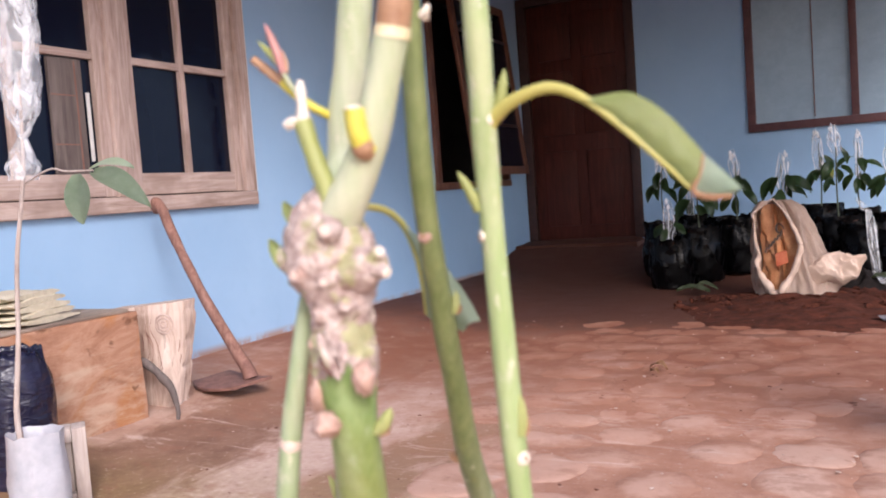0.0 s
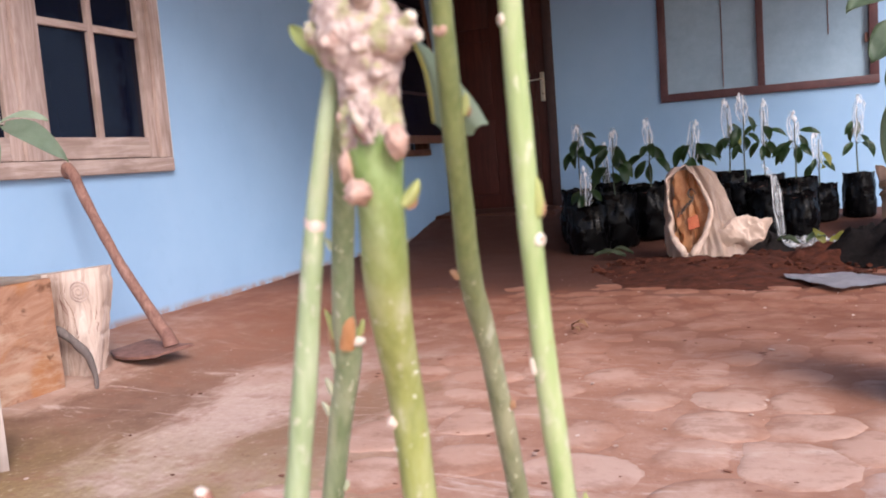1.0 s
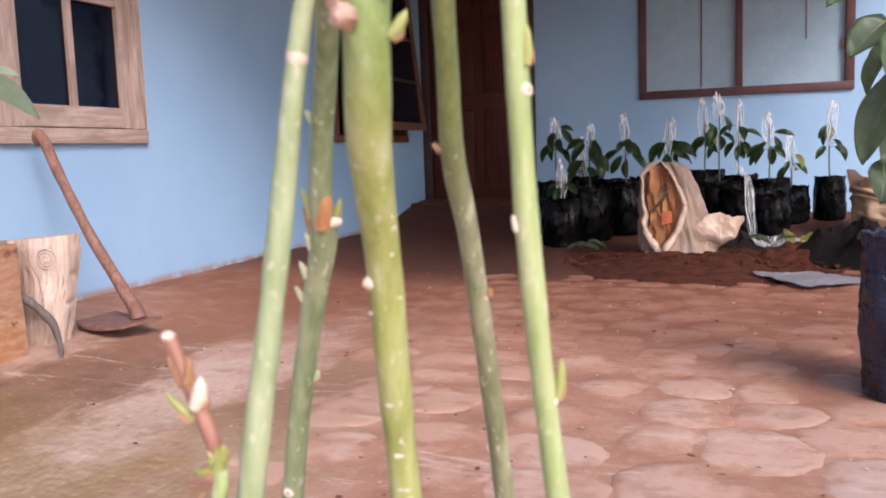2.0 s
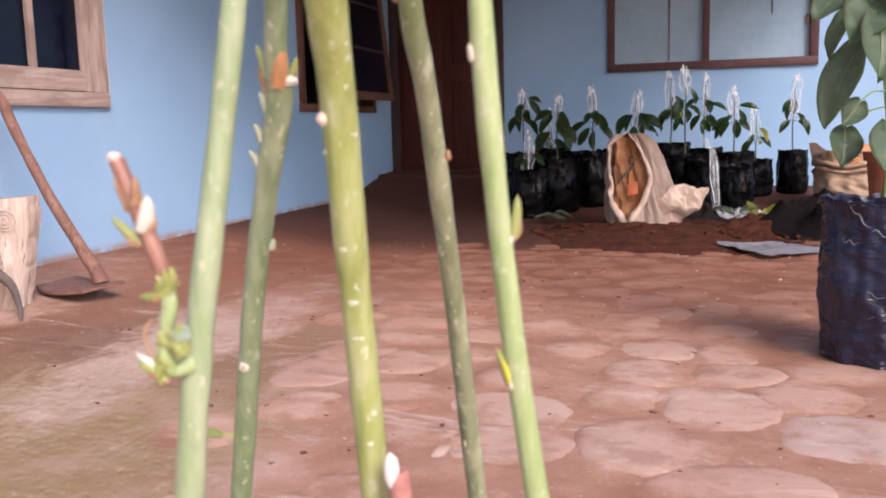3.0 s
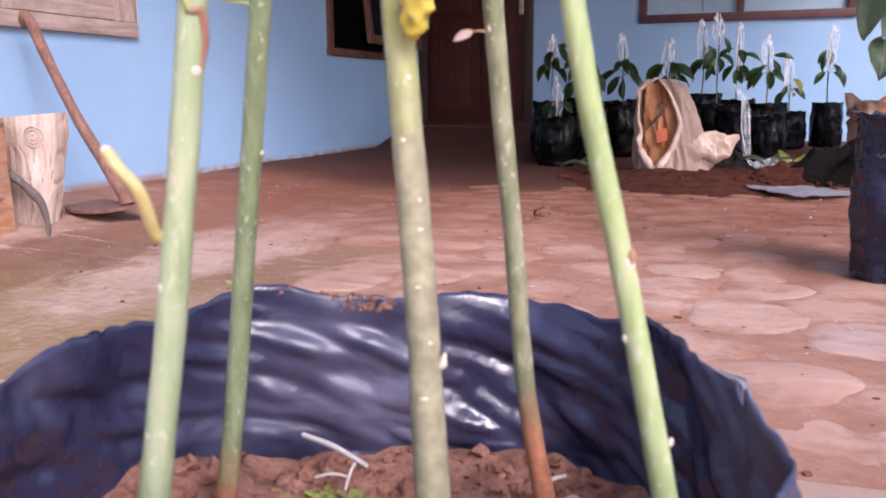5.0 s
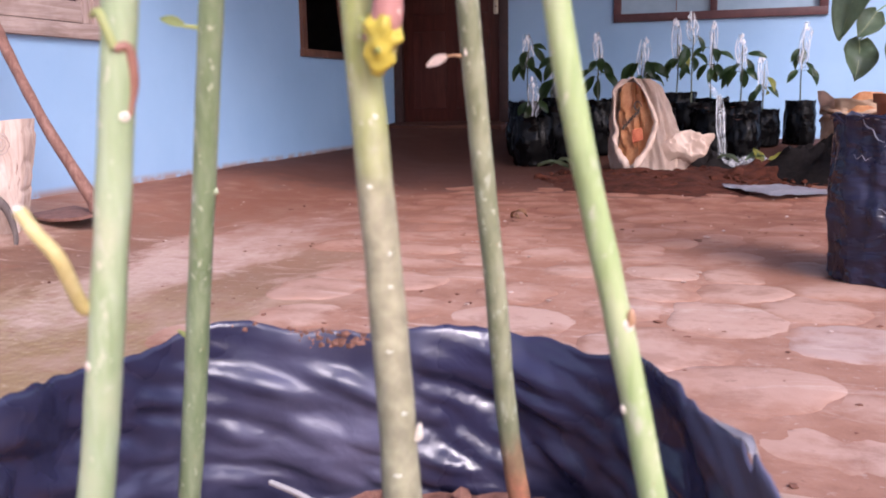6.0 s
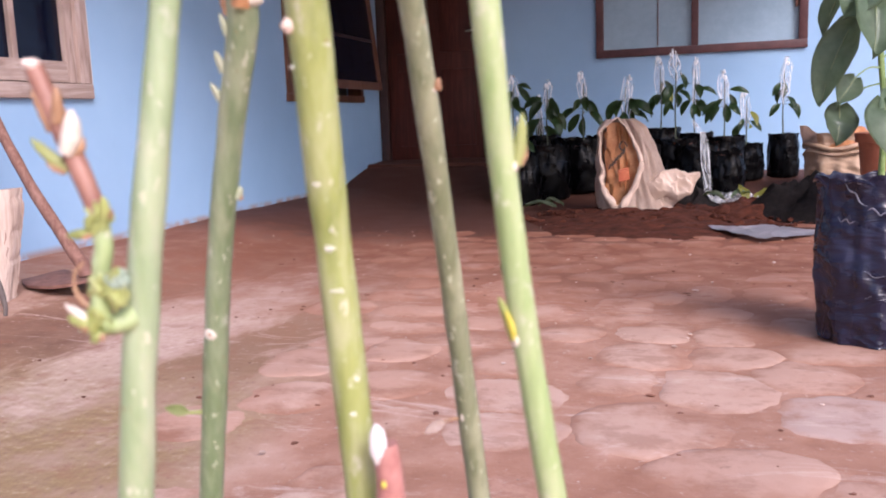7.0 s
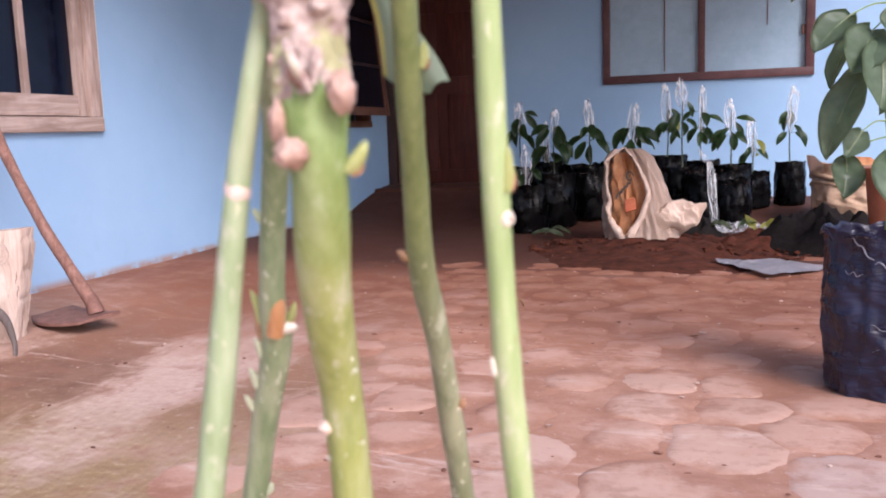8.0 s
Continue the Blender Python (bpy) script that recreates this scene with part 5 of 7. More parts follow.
    for a, b, r, mt in (((-0.0755, 0.2255, 0.6500), (-0.0842, 0.2245, 0.6572), 0.0015, "bud"), ((-0.0722, 0.2245, 0.6545), (-0.0688, 0.2235, 0.6640), 0.0023, "cut"),
                        ((-0.0780, 0.2250, 0.6590), (-0.0815, 0.2240, 0.6680), 0.0015, "brownbud"), ((-0.0745, 0.2248, 0.6610), (-0.0728, 0.2240, 0.6690), 0.0014, "brownbud"),
                        ((-0.0680, 0.2250, 0.6370), (-0.0742, 0.2240, 0.6362), 0.0013, "bud"), ((-0.0650, 0.2250, 0.6400), (-0.0640, 0.2240, 0.6450), 0.0012, "bud"),
                        ((-0.0655, 0.2255, 0.6235), (-0.0608, 0.2240, 0.6290), 0.0016, "bud"), ((-0.0700, 0.2250, 0.6155), (-0.0765, 0.2240, 0.6175), 0.0015, "bud"),
                        ((-0.0700, 0.2255, 0.6165), (-0.0768, 0.2248, 0.6205), 0.0012, "cut"), ((-0.0685, 0.2250, 0.6130), (-0.0715, 0.2240, 0.6108), 0.0013, "bud"), ((-0.0660, 0.2250, 0.6260), (-0.0622, 0.2240, 0.6242), 0.0012, "paleleaf")):
        bud(root, a, b, r, mt)
    for k, (p, r, mt) in enumerate((((-0.0672, 0.2258, 0.6245), 0.0030, "s3"), ((-0.0640, 0.2262, 0.6225), 0.0028, "bud"), ((-0.0700, 0.2262, 0.6165), 0.0030, "s3"), ((-0.0665, 0.2255, 0.6400), 0.0028, "bud"), ((-0.0725, 0.2258, 0.6160), 0.0020, "paleleaf"), ((-0.0625, 0.2255, 0.6262), 0.0019, "paleleaf"))):
        part("node_knob", blob(bmesh.new(), p, (r, r * 0.9, r * 1.15), k * 2.3, 0.7, 1.6, 3), M[mt], root)
    part("tendril", rod([(-0.0700, 0.2255, 0.6180), (-0.0735, 0.2245, 0.6225), (-0.0738, 0.2245, 0.6270), (-0.0715, 0.2250, 0.6300)], [0.0005, 0.0005, 0.0004, 0.0003], n=14, segs=7), M["brownbud"], root, "thin dark curled tendril")
    # pale stem: pale ring, bract, marks and a dry twig
    a = on(0, 0.7495, 0.0, 0.0)
    part("node_ring", rod([a - Vector((0, 0, 0.0022)), a - Vector((0, 0, 0.001)), a + Vector((0, 0, 0.0012)), a + Vector((0, 0, 0.0022))], [0.0026, 0.0029, 0.0029, 0.0026], n=9, segs=18, wobble=0.12, freq=300), M["pinkscale"], root, "pale pinkish ring at a node")
    part("bract", rod([on(0, 0.5520, -0.98, 1.5), on(0, 0.5500, -0.75, 1.1), on(0, 0.5440, 0.1, 1.05)], [0.0007, 0.0013, 0.0011], n=14, segs=9), M["bud"], root, "green clasping bract")
    part("bract", rod([on(0, 0.5440, 0.1, 1.05), on(0, 0.5380, 0.75, 1.06), on(0, 0.5310, 0.97, 1.05), on(0, 0.5265, 0.90, 1.0)], [0.0011, 0.0012, 0.0012, 0.0006], n=14, segs=9), M["twig"], root, "browned lower end of the bract")
    node_scar(root, 0, 0.5245, 0.70, 0.0013)
    node_scar(root, 0, 0.4635, -0.70, 0.0013)
    node_scar(root, 0, 0.4105, -0.65, 0.0012)
    part("twig", rod([on(0, 0.4790, -0.95, 0.8), on(0, 0.4800, -0.98, 1.4), (-0.0885, 0.2240, 0.4905), (-0.0940, 0.2235, 0.4965), (-0.0985, 0.2235, 0.5022)], [0.0018, 0.0020, 0.0020, 0.0019, 0.0018], n=18, segs=10), M["straw2"], root, "thin yellow dry twig")
    part("twig_cut", blob(bmesh.new(), (-0.0986, 0.2235, 0.5024), (0.0018, 0.0016, 0.0014), 2, 0.2, 1.0, 2), M["cut"], root)
    # broken node on the dull stem
    a = on(1, 0.7000, 0.6)
    part("stub", rod([a - Vector((0.003, 0, 0.004)), a + Vector((-0.001, -0.001, 0.006)), a + Vector((-0.0022, -0.001, 0.0165))], [0.0030, 0.0028, 0.0010], n=12, segs=12, wobble=0.2), M["tornwood"], root, "orange torn stub")
    part("stub_cut", rod([on(1, 0.6985, 0.7, 0.8), on(1, 0.6985, 0.9, 1.2), on(1, 0.6980, 0.97, 1.45)], [0.0022, 0.0019, 0.0012], n=6, segs=12, wobble=0.25, freq=300), M["cut"], root, "pale cut end")
    for z, side, rise, away, r, mt in ((0.7000, 0.95, 0.0070, 0.0030, 0.0014, "bud"), (0.6990, -0.95, 0.0115, 0.0030, 0.0015, "bud"), (0.6930, -0.97, 0.0100, 0.0024, 0.0018, "brownbud"), (0.6890, -0.9, 0.0070, 0.0020, 0.0013, "stop"),
                                       (0.6775, -0.95, 0.0070, 0.0022, 0.0015, "stop"), (0.6690, -0.95, 0.0060, 0.0028, 0.0013, "stop"), (0.6370, 0.97, 0.0042, 0.0022, 0.0014, "stop"), (0.7340, -0.95, 0.0045, 0.0022, 0.0013, "stop"),
                                       (0.4965, 0.95, 0.0022, 0.0012, 0.0012, "stop"), (0.4340, -0.97, 0.0030, 0.0032, 0.0010, "bud")):
        sprig(root, 1, z, side, rise, away, r, mt)
    node_scar(root, 1, 0.5810, -0.28, 0.0020)
    a = on(1, 0.5595, -0.95)
    part("leaflet_stalk", rod([a, a + Vector((-0.002, -0.002, 0.0004)), a + Vector((-0.0042, -0.003, 0.0006))], [0.0009, 0.0007, 0.0006], n=8, segs=7), M["bud"], root)
    part("leaflet", leaf_blade(a + Vector((-0.0035, -0.003, 0.0006)), a + Vector((-0.0115, -0.006, 0.0030)), 0.0042, 0.12, 0.15, (0.2, -1, 0.5), n=10, m=5, thick=0.0004), M["nearleaf"], root, "tiny fresh leaflet")


grafted_plant()


# ---- potted seedlings in black bags along the back wall ----
def bag_mesh(c, r, h, seed, flare=0.0, n=44, rows=16, thick=0.002, crinkle=0.0):
    """A filled polythene bag: dented sides, crimped open top."""
    bm = bmesh.new()
    rings = []
    for j in range(rows):
        t = j / (rows - 1)
        ring = []
        for i in range(n):
            a = 2 * math.pi * i / n
            d = Vector((math.cos(a), math.sin(a), 0))
            k = r * (0.93 + 0.09 * math.sin(math.pi * min(1, t * 1.15)) + flare * max(0, t - 0.8) * 5)
            if j == 0:
                k *= 0.9
            w = r * (0.10 * noise.noise(Vector((d.x * 2 + seed, d.y * 2, t * 2.2))) + 0.07 * noise.noise(Vector((d.x * 5, d.y * 5 + seed, t * 5))))
            if crinkle:
                w += crinkle * (0.35 - abs(noise.noise(Vector((d.x * 1.6, d.y * 1.6 + seed, t * 10 + d.x * 3)))) * 2.0) + crinkle * 0.35 * (0.3 - abs(noise.noise(Vector((d.x * 2.6, d.y * 2.6 + seed, t * 24 - d.x * 5)))) * 2.0)
            z = h * t + (r * 0.12 * noise.noise(Vector((d.x * 3, d.y * 3, seed))) if t > 0.9 else 0)
            ring.append(bm.verts.new(Vector(c) + d * (k + w) + Vector((0, 0, z))))
        rings.append(ring)
    # the inner skin, from the rim down
    base = Vector(c)
    for ring in rings[:-1][::-1]:
        rings.append([bm.verts.new(v.co - (v.co - base).xy.normalized().to_3d() * thick * 1.5) for v in ring])
        if len(rings) > rows + rows // 2:
            break
    for a, b in zip(rings, rings[1:]):
        for i in range(n):
            bm.faces.new((a[i], a[(i + 1) % n], b[(i + 1) % n], b[i]))
    bm.faces.new(rings[0][::-1])
    return bm


def disc(c, r, seed, amp=0.01):
    bm = bmesh.new()
    rings = []
    for j in range(7):
        rings.append([bm.verts.new(Vector(c) + Vector((math.cos(a) * r * j / 6, math.sin(a) * r * j / 6, amp * noise.noise(Vector((math.cos(a) * j, math.sin(a) * j, seed)))))) for a in (2 * math.pi * i / 24 for i in range(24))])
    for a, b in zip(rings, rings[1:]):
        for i in range(24):
            bm.faces.new((a[i], a[(i + 1) % 24], b[(i + 1) % 24], b[i]))
    bmesh.ops.remove_doubles(bm, verts=bm.verts, dist=1e-4)
    return bm


def sleeve_mesh(lo, hi, r, seed, n=18, rows=16):
    """A clear plastic sleeve, crumpled flat, tied at its foot and pinched at its top."""
    bm = bmesh.new()
    lo, hi = Vector(lo), Vector(hi)
    rings = []
    for j in range(rows):
        t = j / (rows - 1)
        k = r * (0.25 + 0.75 * smoothstep(0, 0.25, t)) * (1 - 0.55 * smoothstep(0.75, 1, t))
        ring = []
        for i in range(n):
            a = 2 * math.pi * i / n
            d = Vector((math.cos(a) * k, math.sin(a) * k * 0.45, 0))
            d *= 1 + 0.45 * noise.noise(Vector((math.cos(a) * 1.5 + seed, math.sin(a) * 1.5, t * 5)))
            ring.append(bm.verts.new(lo.lerp(hi, t) + d + Vector((0.3 * r * noise.noise(Vector((seed, t * 3, 0))), 0, 0))))
        rings.append(ring)
    fs = []
    for a, b in zip(rings, rings[1:]):
        for i in range(n):
            fs.append(bm.faces.new((a[i], a[(i + 1) % n], b[(i + 1) % n], b[i])))
    return bm


def tied_sleeve(line, radii, seed):
    """A wide clear bag pulled over a stem: round, with sharp dents and folds."""
    bm = bmesh.new()
    tube(bm, line, radii, n=40, segs=36, caps=False)
    mid = smooth_line(line, 40)
    for i, v in enumerate(bm.verts):
        c = mid[i // 36]
        d = v.co - c
        w = 0.30 * (abs(noise.noise(Vector((d.x * 34, d.y * 34 + seed, v.co.z * 16)))) - 0.25) + 0.22 * (abs(noise.noise(Vector((d.x * 70, d.y * 70 + seed, v.co.z * 44)))) - 0.25)
        v.co = c + d * (1 + w)
    return bm


def film_glints(owner, lo, hi, r, seed, count=3):
    """White strips that paint the glints on creases of the clear film."""
    lo, hi = Vector(lo), Vector(hi)
    rnd = random.Random(seed * 7 + 1)
    for k in range(count):
        a = rnd.uniform(-1, 1) if k > 1 else (-0.9, 0.9)[k]
        s, e = rnd.uniform(0.0, 0.35), rnd.uniform(0.7, 1.0)
        pts = [lo.lerp(hi, s + (e - s) * i / 5) + Vector((a * r * (0.5 + 0.5 * math.sin(math.pi * (0.15 + 0.7 * i / 5))) + rnd.uniform(-0.25, 0.25) * r, -0.4 * r + rnd.uniform(-0.1, 0.1) * r, 0)) for i in range(6)]
        w = r * rnd.uniform(0.04, 0.10)
        part("crease", rod(pts, [w * 0.4, w, w * 0.7, w * 1.3, w * 0.4], n=16, segs=5, wobble=0.6, freq=40), M["crease"], owner)


def seedling(x, y, r, h, top, leaves, seed, sleeve=0.17, leaf_len=0.13, lean=0.0, pale=0, label="young grafted seedling with a clear sleeve in a black polythene bag"):
    rnd = random.Random(seed)
    z0 = ground_z(x, y) - 0.004
    root = thing("potted_seedling", (x, y, z0), label, "potted plant", "seedlings along the wall")
    part("bag", bag_mesh((x, y, z0), r, h, seed, 0.02, 60, 26, 0.002, 0.0022), M["black"], root)
    part("soil", disc((x, y, z0 + h * 0.9), r * 0.93, seed), M["soil"], root)
    if not top:
        return
    zs = top - sleeve * 0.75
    foot, crown = Vector((x, y, z0 + h * 0.88)), Vector((x + lean, y, zs))
    mid = foot.lerp(crown, 0.5) + Vector((rnd.uniform(-0.015, 0.015), 0, 0))
    part("stem", rod([foot, mid, crown, crown + Vector((0, 0, sleeve * 0.45))], [0.006, 0.005, 0.0045, 0.003], n=12, segs=8), M["darkstem"], root)
    if sleeve:
        drop, wide, bend = rnd.uniform(0.04, 0.22), rnd.uniform(0.026, 0.046), rnd.uniform(-0.025, 0.025)
        part("sleeve", sleeve_mesh(crown - Vector((0, 0, drop)), (x + lean + bend, y, top + 0.02), wide, seed), M["clear"], root, "crumpled clear plastic sleeve")
        film_glints(root, crown - Vector((0, 0, drop)), (x + lean + bend, y, top + 0.02), wide, seed, 3 + seed % 3)
        # the sleeve's gathered end: a crumpled tuft, its glints painted white
        tuft = Vector((x + lean + bend, y - 0.01, top + 0.01))
        for k in range(3):
            bm = blob(bmesh.new(), tuft + Vector((rnd.uniform(-0.5, 0.5) * wide, 0, rnd.uniform(-0.05, 0.012))), (rnd.uniform(0.006, 0.012), 0.006, rnd.uniform(0.012, 0.024)), seed + k * 1.7, 0.8, 1.5, 2)
            part("sleeve_end", bm, M["crease"], root)
    for i in range(leaves + 2):
        a = i * 2.4 + rnd.uniform(-0.4, 0.4) + seed
        t = rnd.uniform(0.55, 1.0)
        b = foot.lerp(crown, t)
        d = Vector((math.cos(a), math.sin(a) * 0.8, rnd.uniform(-0.1, 0.55)))
        ln = leaf_len * rnd.uniform(0.75, 1.2)
        p = b + d.normalized() * ln * 0.3
        part("leaf_stalk", rod([b, (b + p) / 2 + Vector((0, 0, 0.006)), p], [0.002, 0.0018, 0.0016], n=5, segs=5), M["darkstem"], root)
        tip = p + Vector((d.x, d.y, d.z - rnd.uniform(0.7, 2.6))).normalized() * ln
        part("leaf", leaf_blade(p, tip, ln * rnd.uniform(0.38, 0.50), 0.18, 0.12, (rnd.uniform(-0.5, 0.5), -0.8, 0.7), n=7, m=5, thick=0.0006), M["yellowleaf" if i < pale else "leaf"], root)


for row in (
    (-1.33, 6.72, 0.155, 0.42, 0.955, 6, 1, 0.10, 0.16), (-1.18, 7.06, 0.14, 0.40, 0.80, 5, 2, 0.26, 0.15), (-1.04, 6.55, 0.150, 0.41, 0.895, 8, 3, 0.16, 0.16),
    (-0.80, 6.78, 0.150, 0.40, 0.955, 6, 4, 0.24, 0.15), (-0.50, 6.98, 0.15, 0.40, 0.905, 7, 5, 0.20, 0.17), (-0.24, 7.10, 0.15, 0.42, 1.05, 5, 6, 0.22, 0.15),
    (-0.115, 6.82, 0.15, 0.38, 1.075, 5, 7, 0.20, 0.14), (0.02, 7.16, 0.14, 0.37, 1.03, 6, 8, 0.22, 0.14), (0.05, 6.60, 0.14, 0.37, 0.0, 0, 9),
    (0.235, 6.98, 0.145, 0.36, 0.915, 6, 10, 0.19, 0.14), (0.235, 6.55, 0.12, 0.34, 0.0, 0, 11),
    (-1.22, 6.36, 0.145, 0.36, 0.62, 3, 21, 0.20, 0.12), (-0.93, 7.02, 0.15, 0.38, 0.0, 0, 22), (-0.66, 7.08, 0.15, 0.38, 0.0, 0, 23), (-0.36, 6.72, 0.14, 0.36, 0.0, 0, 24)):
    x, y, r, h, top, n, seed = row[:7]
    sl, ll = row[7:] if len(row) > 7 else (0.17, 0.13)
    seedling(x, y, r * 1.08, h, top, n, seed, sl, ll, pale=1 if seed == 6 else 0)
seedling(0.40, 7.10, 0.13, 0.28, 0.765, 3, 12, 0.16, 0.12, pale=2, label="seedling with yellowing leaves in a black polythene bag")
seedling(0.675, 7.22, 0.115, 0.335, 1.005, 5, 13, 0.24, 0.13, label="lone seedling with a tall clear sleeve in a black polythene bag")

# an upright empty sleeve in front of the row
tubey = thing("plastic_sleeve", (0.10, 6.32, 0.0), "tall narrow clear plastic sleeve standing before the bags", "plastic sleeve")
part("sleeve", sleeve_mesh((0.12, 6.32, ground_z(0.12, 6.32)), (0.08, 6.36, 0.50), 0.028, 33), M["clear"], tubey)
film_glints(tubey, (0.12, 6.32, 0.06), (0.08, 6.36, 0.50), 0.026, 5, 4)
part("sleeve_top", sleeve_mesh((0.08, 6.36, 0.47), (0.01, 6.38, 0.58), 0.022, 35), M["clear"], tubey)


# ---- big bag with a leafy plant ----
def leafy_plant():
    x, y, r, h = 0.535, 2.66, 0.158, 0.455
    root = thing("potted_tree", (x, y, 0), "leafy young fruit tree in a tall blue-black polythene bag", "potted plant")
    part("bag", bag_mesh((x, y, 0.004), r, h, 41, 0.03, 130, 80, 0.002, 0.0042), M["blueblack"], root, "wrinkled blue-black polythene bag")
    part("soil", disc((x, y, h - 0.05), r * 0.9, 4, 0.02), M["soil"], root)
    for k in range(5):
        a = radians(150 + 45 * k)
        d = Vector((math.cos(a), math.sin(a), 0))
        s = Vector((-d.y, d.x, 0))
        p = Vector((x, y, h - 0.01)) + d * (r + 0.002)
        part("rim_fold", rod([p - s * 0.05, p + d * 0.008 + Vector((0, 0, 0.012)), p + s * 0.05 + Vector((0, 0, -0.01 * (k % 2)))], [0.004, 0.006, 0.003], n=9, segs=7, wobble=0.5, freq=30), M["blueblack"], root)
    # sharp folds near the mouth and down the sides, their highlights coloured in pale
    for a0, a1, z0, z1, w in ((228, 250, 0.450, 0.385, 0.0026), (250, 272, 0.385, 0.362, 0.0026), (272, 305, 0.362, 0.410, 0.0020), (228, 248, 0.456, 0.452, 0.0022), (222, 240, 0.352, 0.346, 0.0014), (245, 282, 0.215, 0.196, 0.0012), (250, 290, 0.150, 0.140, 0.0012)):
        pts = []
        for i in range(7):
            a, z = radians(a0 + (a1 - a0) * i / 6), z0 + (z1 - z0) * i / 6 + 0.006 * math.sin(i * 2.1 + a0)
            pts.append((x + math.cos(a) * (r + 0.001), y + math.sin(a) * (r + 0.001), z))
        part("fold", rod(pts, [w * 0.3, w, w * 0.7, w, w * 0.3], n=26, segs=7, wobble=0.5, freq=50), M["fold_highlight"], root, "pale strip painting the highlight on a fold of the bag")
    trunk = [(x, y, h - 0.06), (x + 0.005, y, 0.62), (x - 0.01, y + 0.01, 0.82), (x, y, 1.02), (x + 0.01, y, 1.25)]
    part("stem", rod(trunk, [0.010, 0.009, 0.008, 0.007, 0.005], n=24, segs=10), M["s3"], root)
    rnd = random.Random(7)
    line = smooth_line(trunk, 40)
    # each leaf: where its stalk leaves the stem, its base and tip, its width, and the way it faces
    rows = [(0.95, (0.475, 2.60, 0.885), (0.388, 2.58, 0.650), 0.098, (-0.55, -1, 0.35)), (1.02, (0.49, 2.58, 0.985), (0.425, 2.50, 0.865), 0.115, (0.2, -1, 0.35)),
            (1.0, (0.50, 2.56, 0.955), (0.495, 2.48, 0.765), 0.115, (0.3, -1, 0.2)), (0.74, (0.475, 2.60, 0.725), (0.425, 2.56, 0.655), 0.062, (0.3, -1, 0.5)),
            (0.70, (0.44, 2.62, 0.655), (0.425, 2.55, 0.545), 0.082, (0.2, -1, 0.15)), (0.69, (0.535, 2.56, 0.665), (0.545, 2.48, 0.510), 0.112, (0.1, -1, 0.2)),
            (1.10, (0.44, 2.62, 1.12), (0.29, 2.58, 1.07), 0.085, (0.1, -0.7, 0.8)), (1.06, (0.44, 2.60, 1.03), (0.345, 2.56, 0.93), 0.090, (-0.3, -1, 0.4))]
    for k in range(10):
        z, a = 0.66 + 0.058 * k, radians(-75 + 47 * (k % 6) + rnd.uniform(-12, 12))
        d = Vector((math.cos(a), math.sin(a), 0))
        base = Vector((x, y, z + 0.03)) + d * 0.075
        tip = base + d * rnd.uniform(0.05, 0.11) - Vector((0, 0, rnd.uniform(0.08, 0.15)))
        rows.append((z, base, tip, rnd.uniform(0.055, 0.10), (d.x * 0.6, d.y * 0.6 - 0.6, 0.5)))
    for k, (z, base, tip, w, face) in enumerate(rows):
        b = min(line, key=lambda v: abs(v.z - z))
        base, tip, w = Vector(base) - Vector((0.02, 0, 0)), Vector(tip) - Vector((0.02, 0, 0)), w * 1.15
        part("leaf_stalk", rod([b, b.lerp(base, 0.5) + Vector((0, 0, 0.012)), base], [0.0026, 0.0022, 0.002], n=7, segs=6), M["s3"], root)
        blade = part("leaf", leaf_blade(base, tip, w, 0.10, 0.16, face, n=15, m=9, thick=0.0008, wave=0.09, seed=k * 1.7), M["bigleaf"], root, sharp=180)
        ahead = tip - base
        up = ahead.cross(Vector(face)).cross(ahead).normalized()
        part("leaf_rib", rod([base + ahead * t + up * (ahead.length * 0.10 * math.sin(math.pi * t) + 0.0006) for t in (0.0, 0.2, 0.4, 0.6, 0.8, 0.97)], [0.0020, 0.0017, 0.0013, 0.0006], n=16, segs=6), M["midrib2"], blade)


leafy_plant()


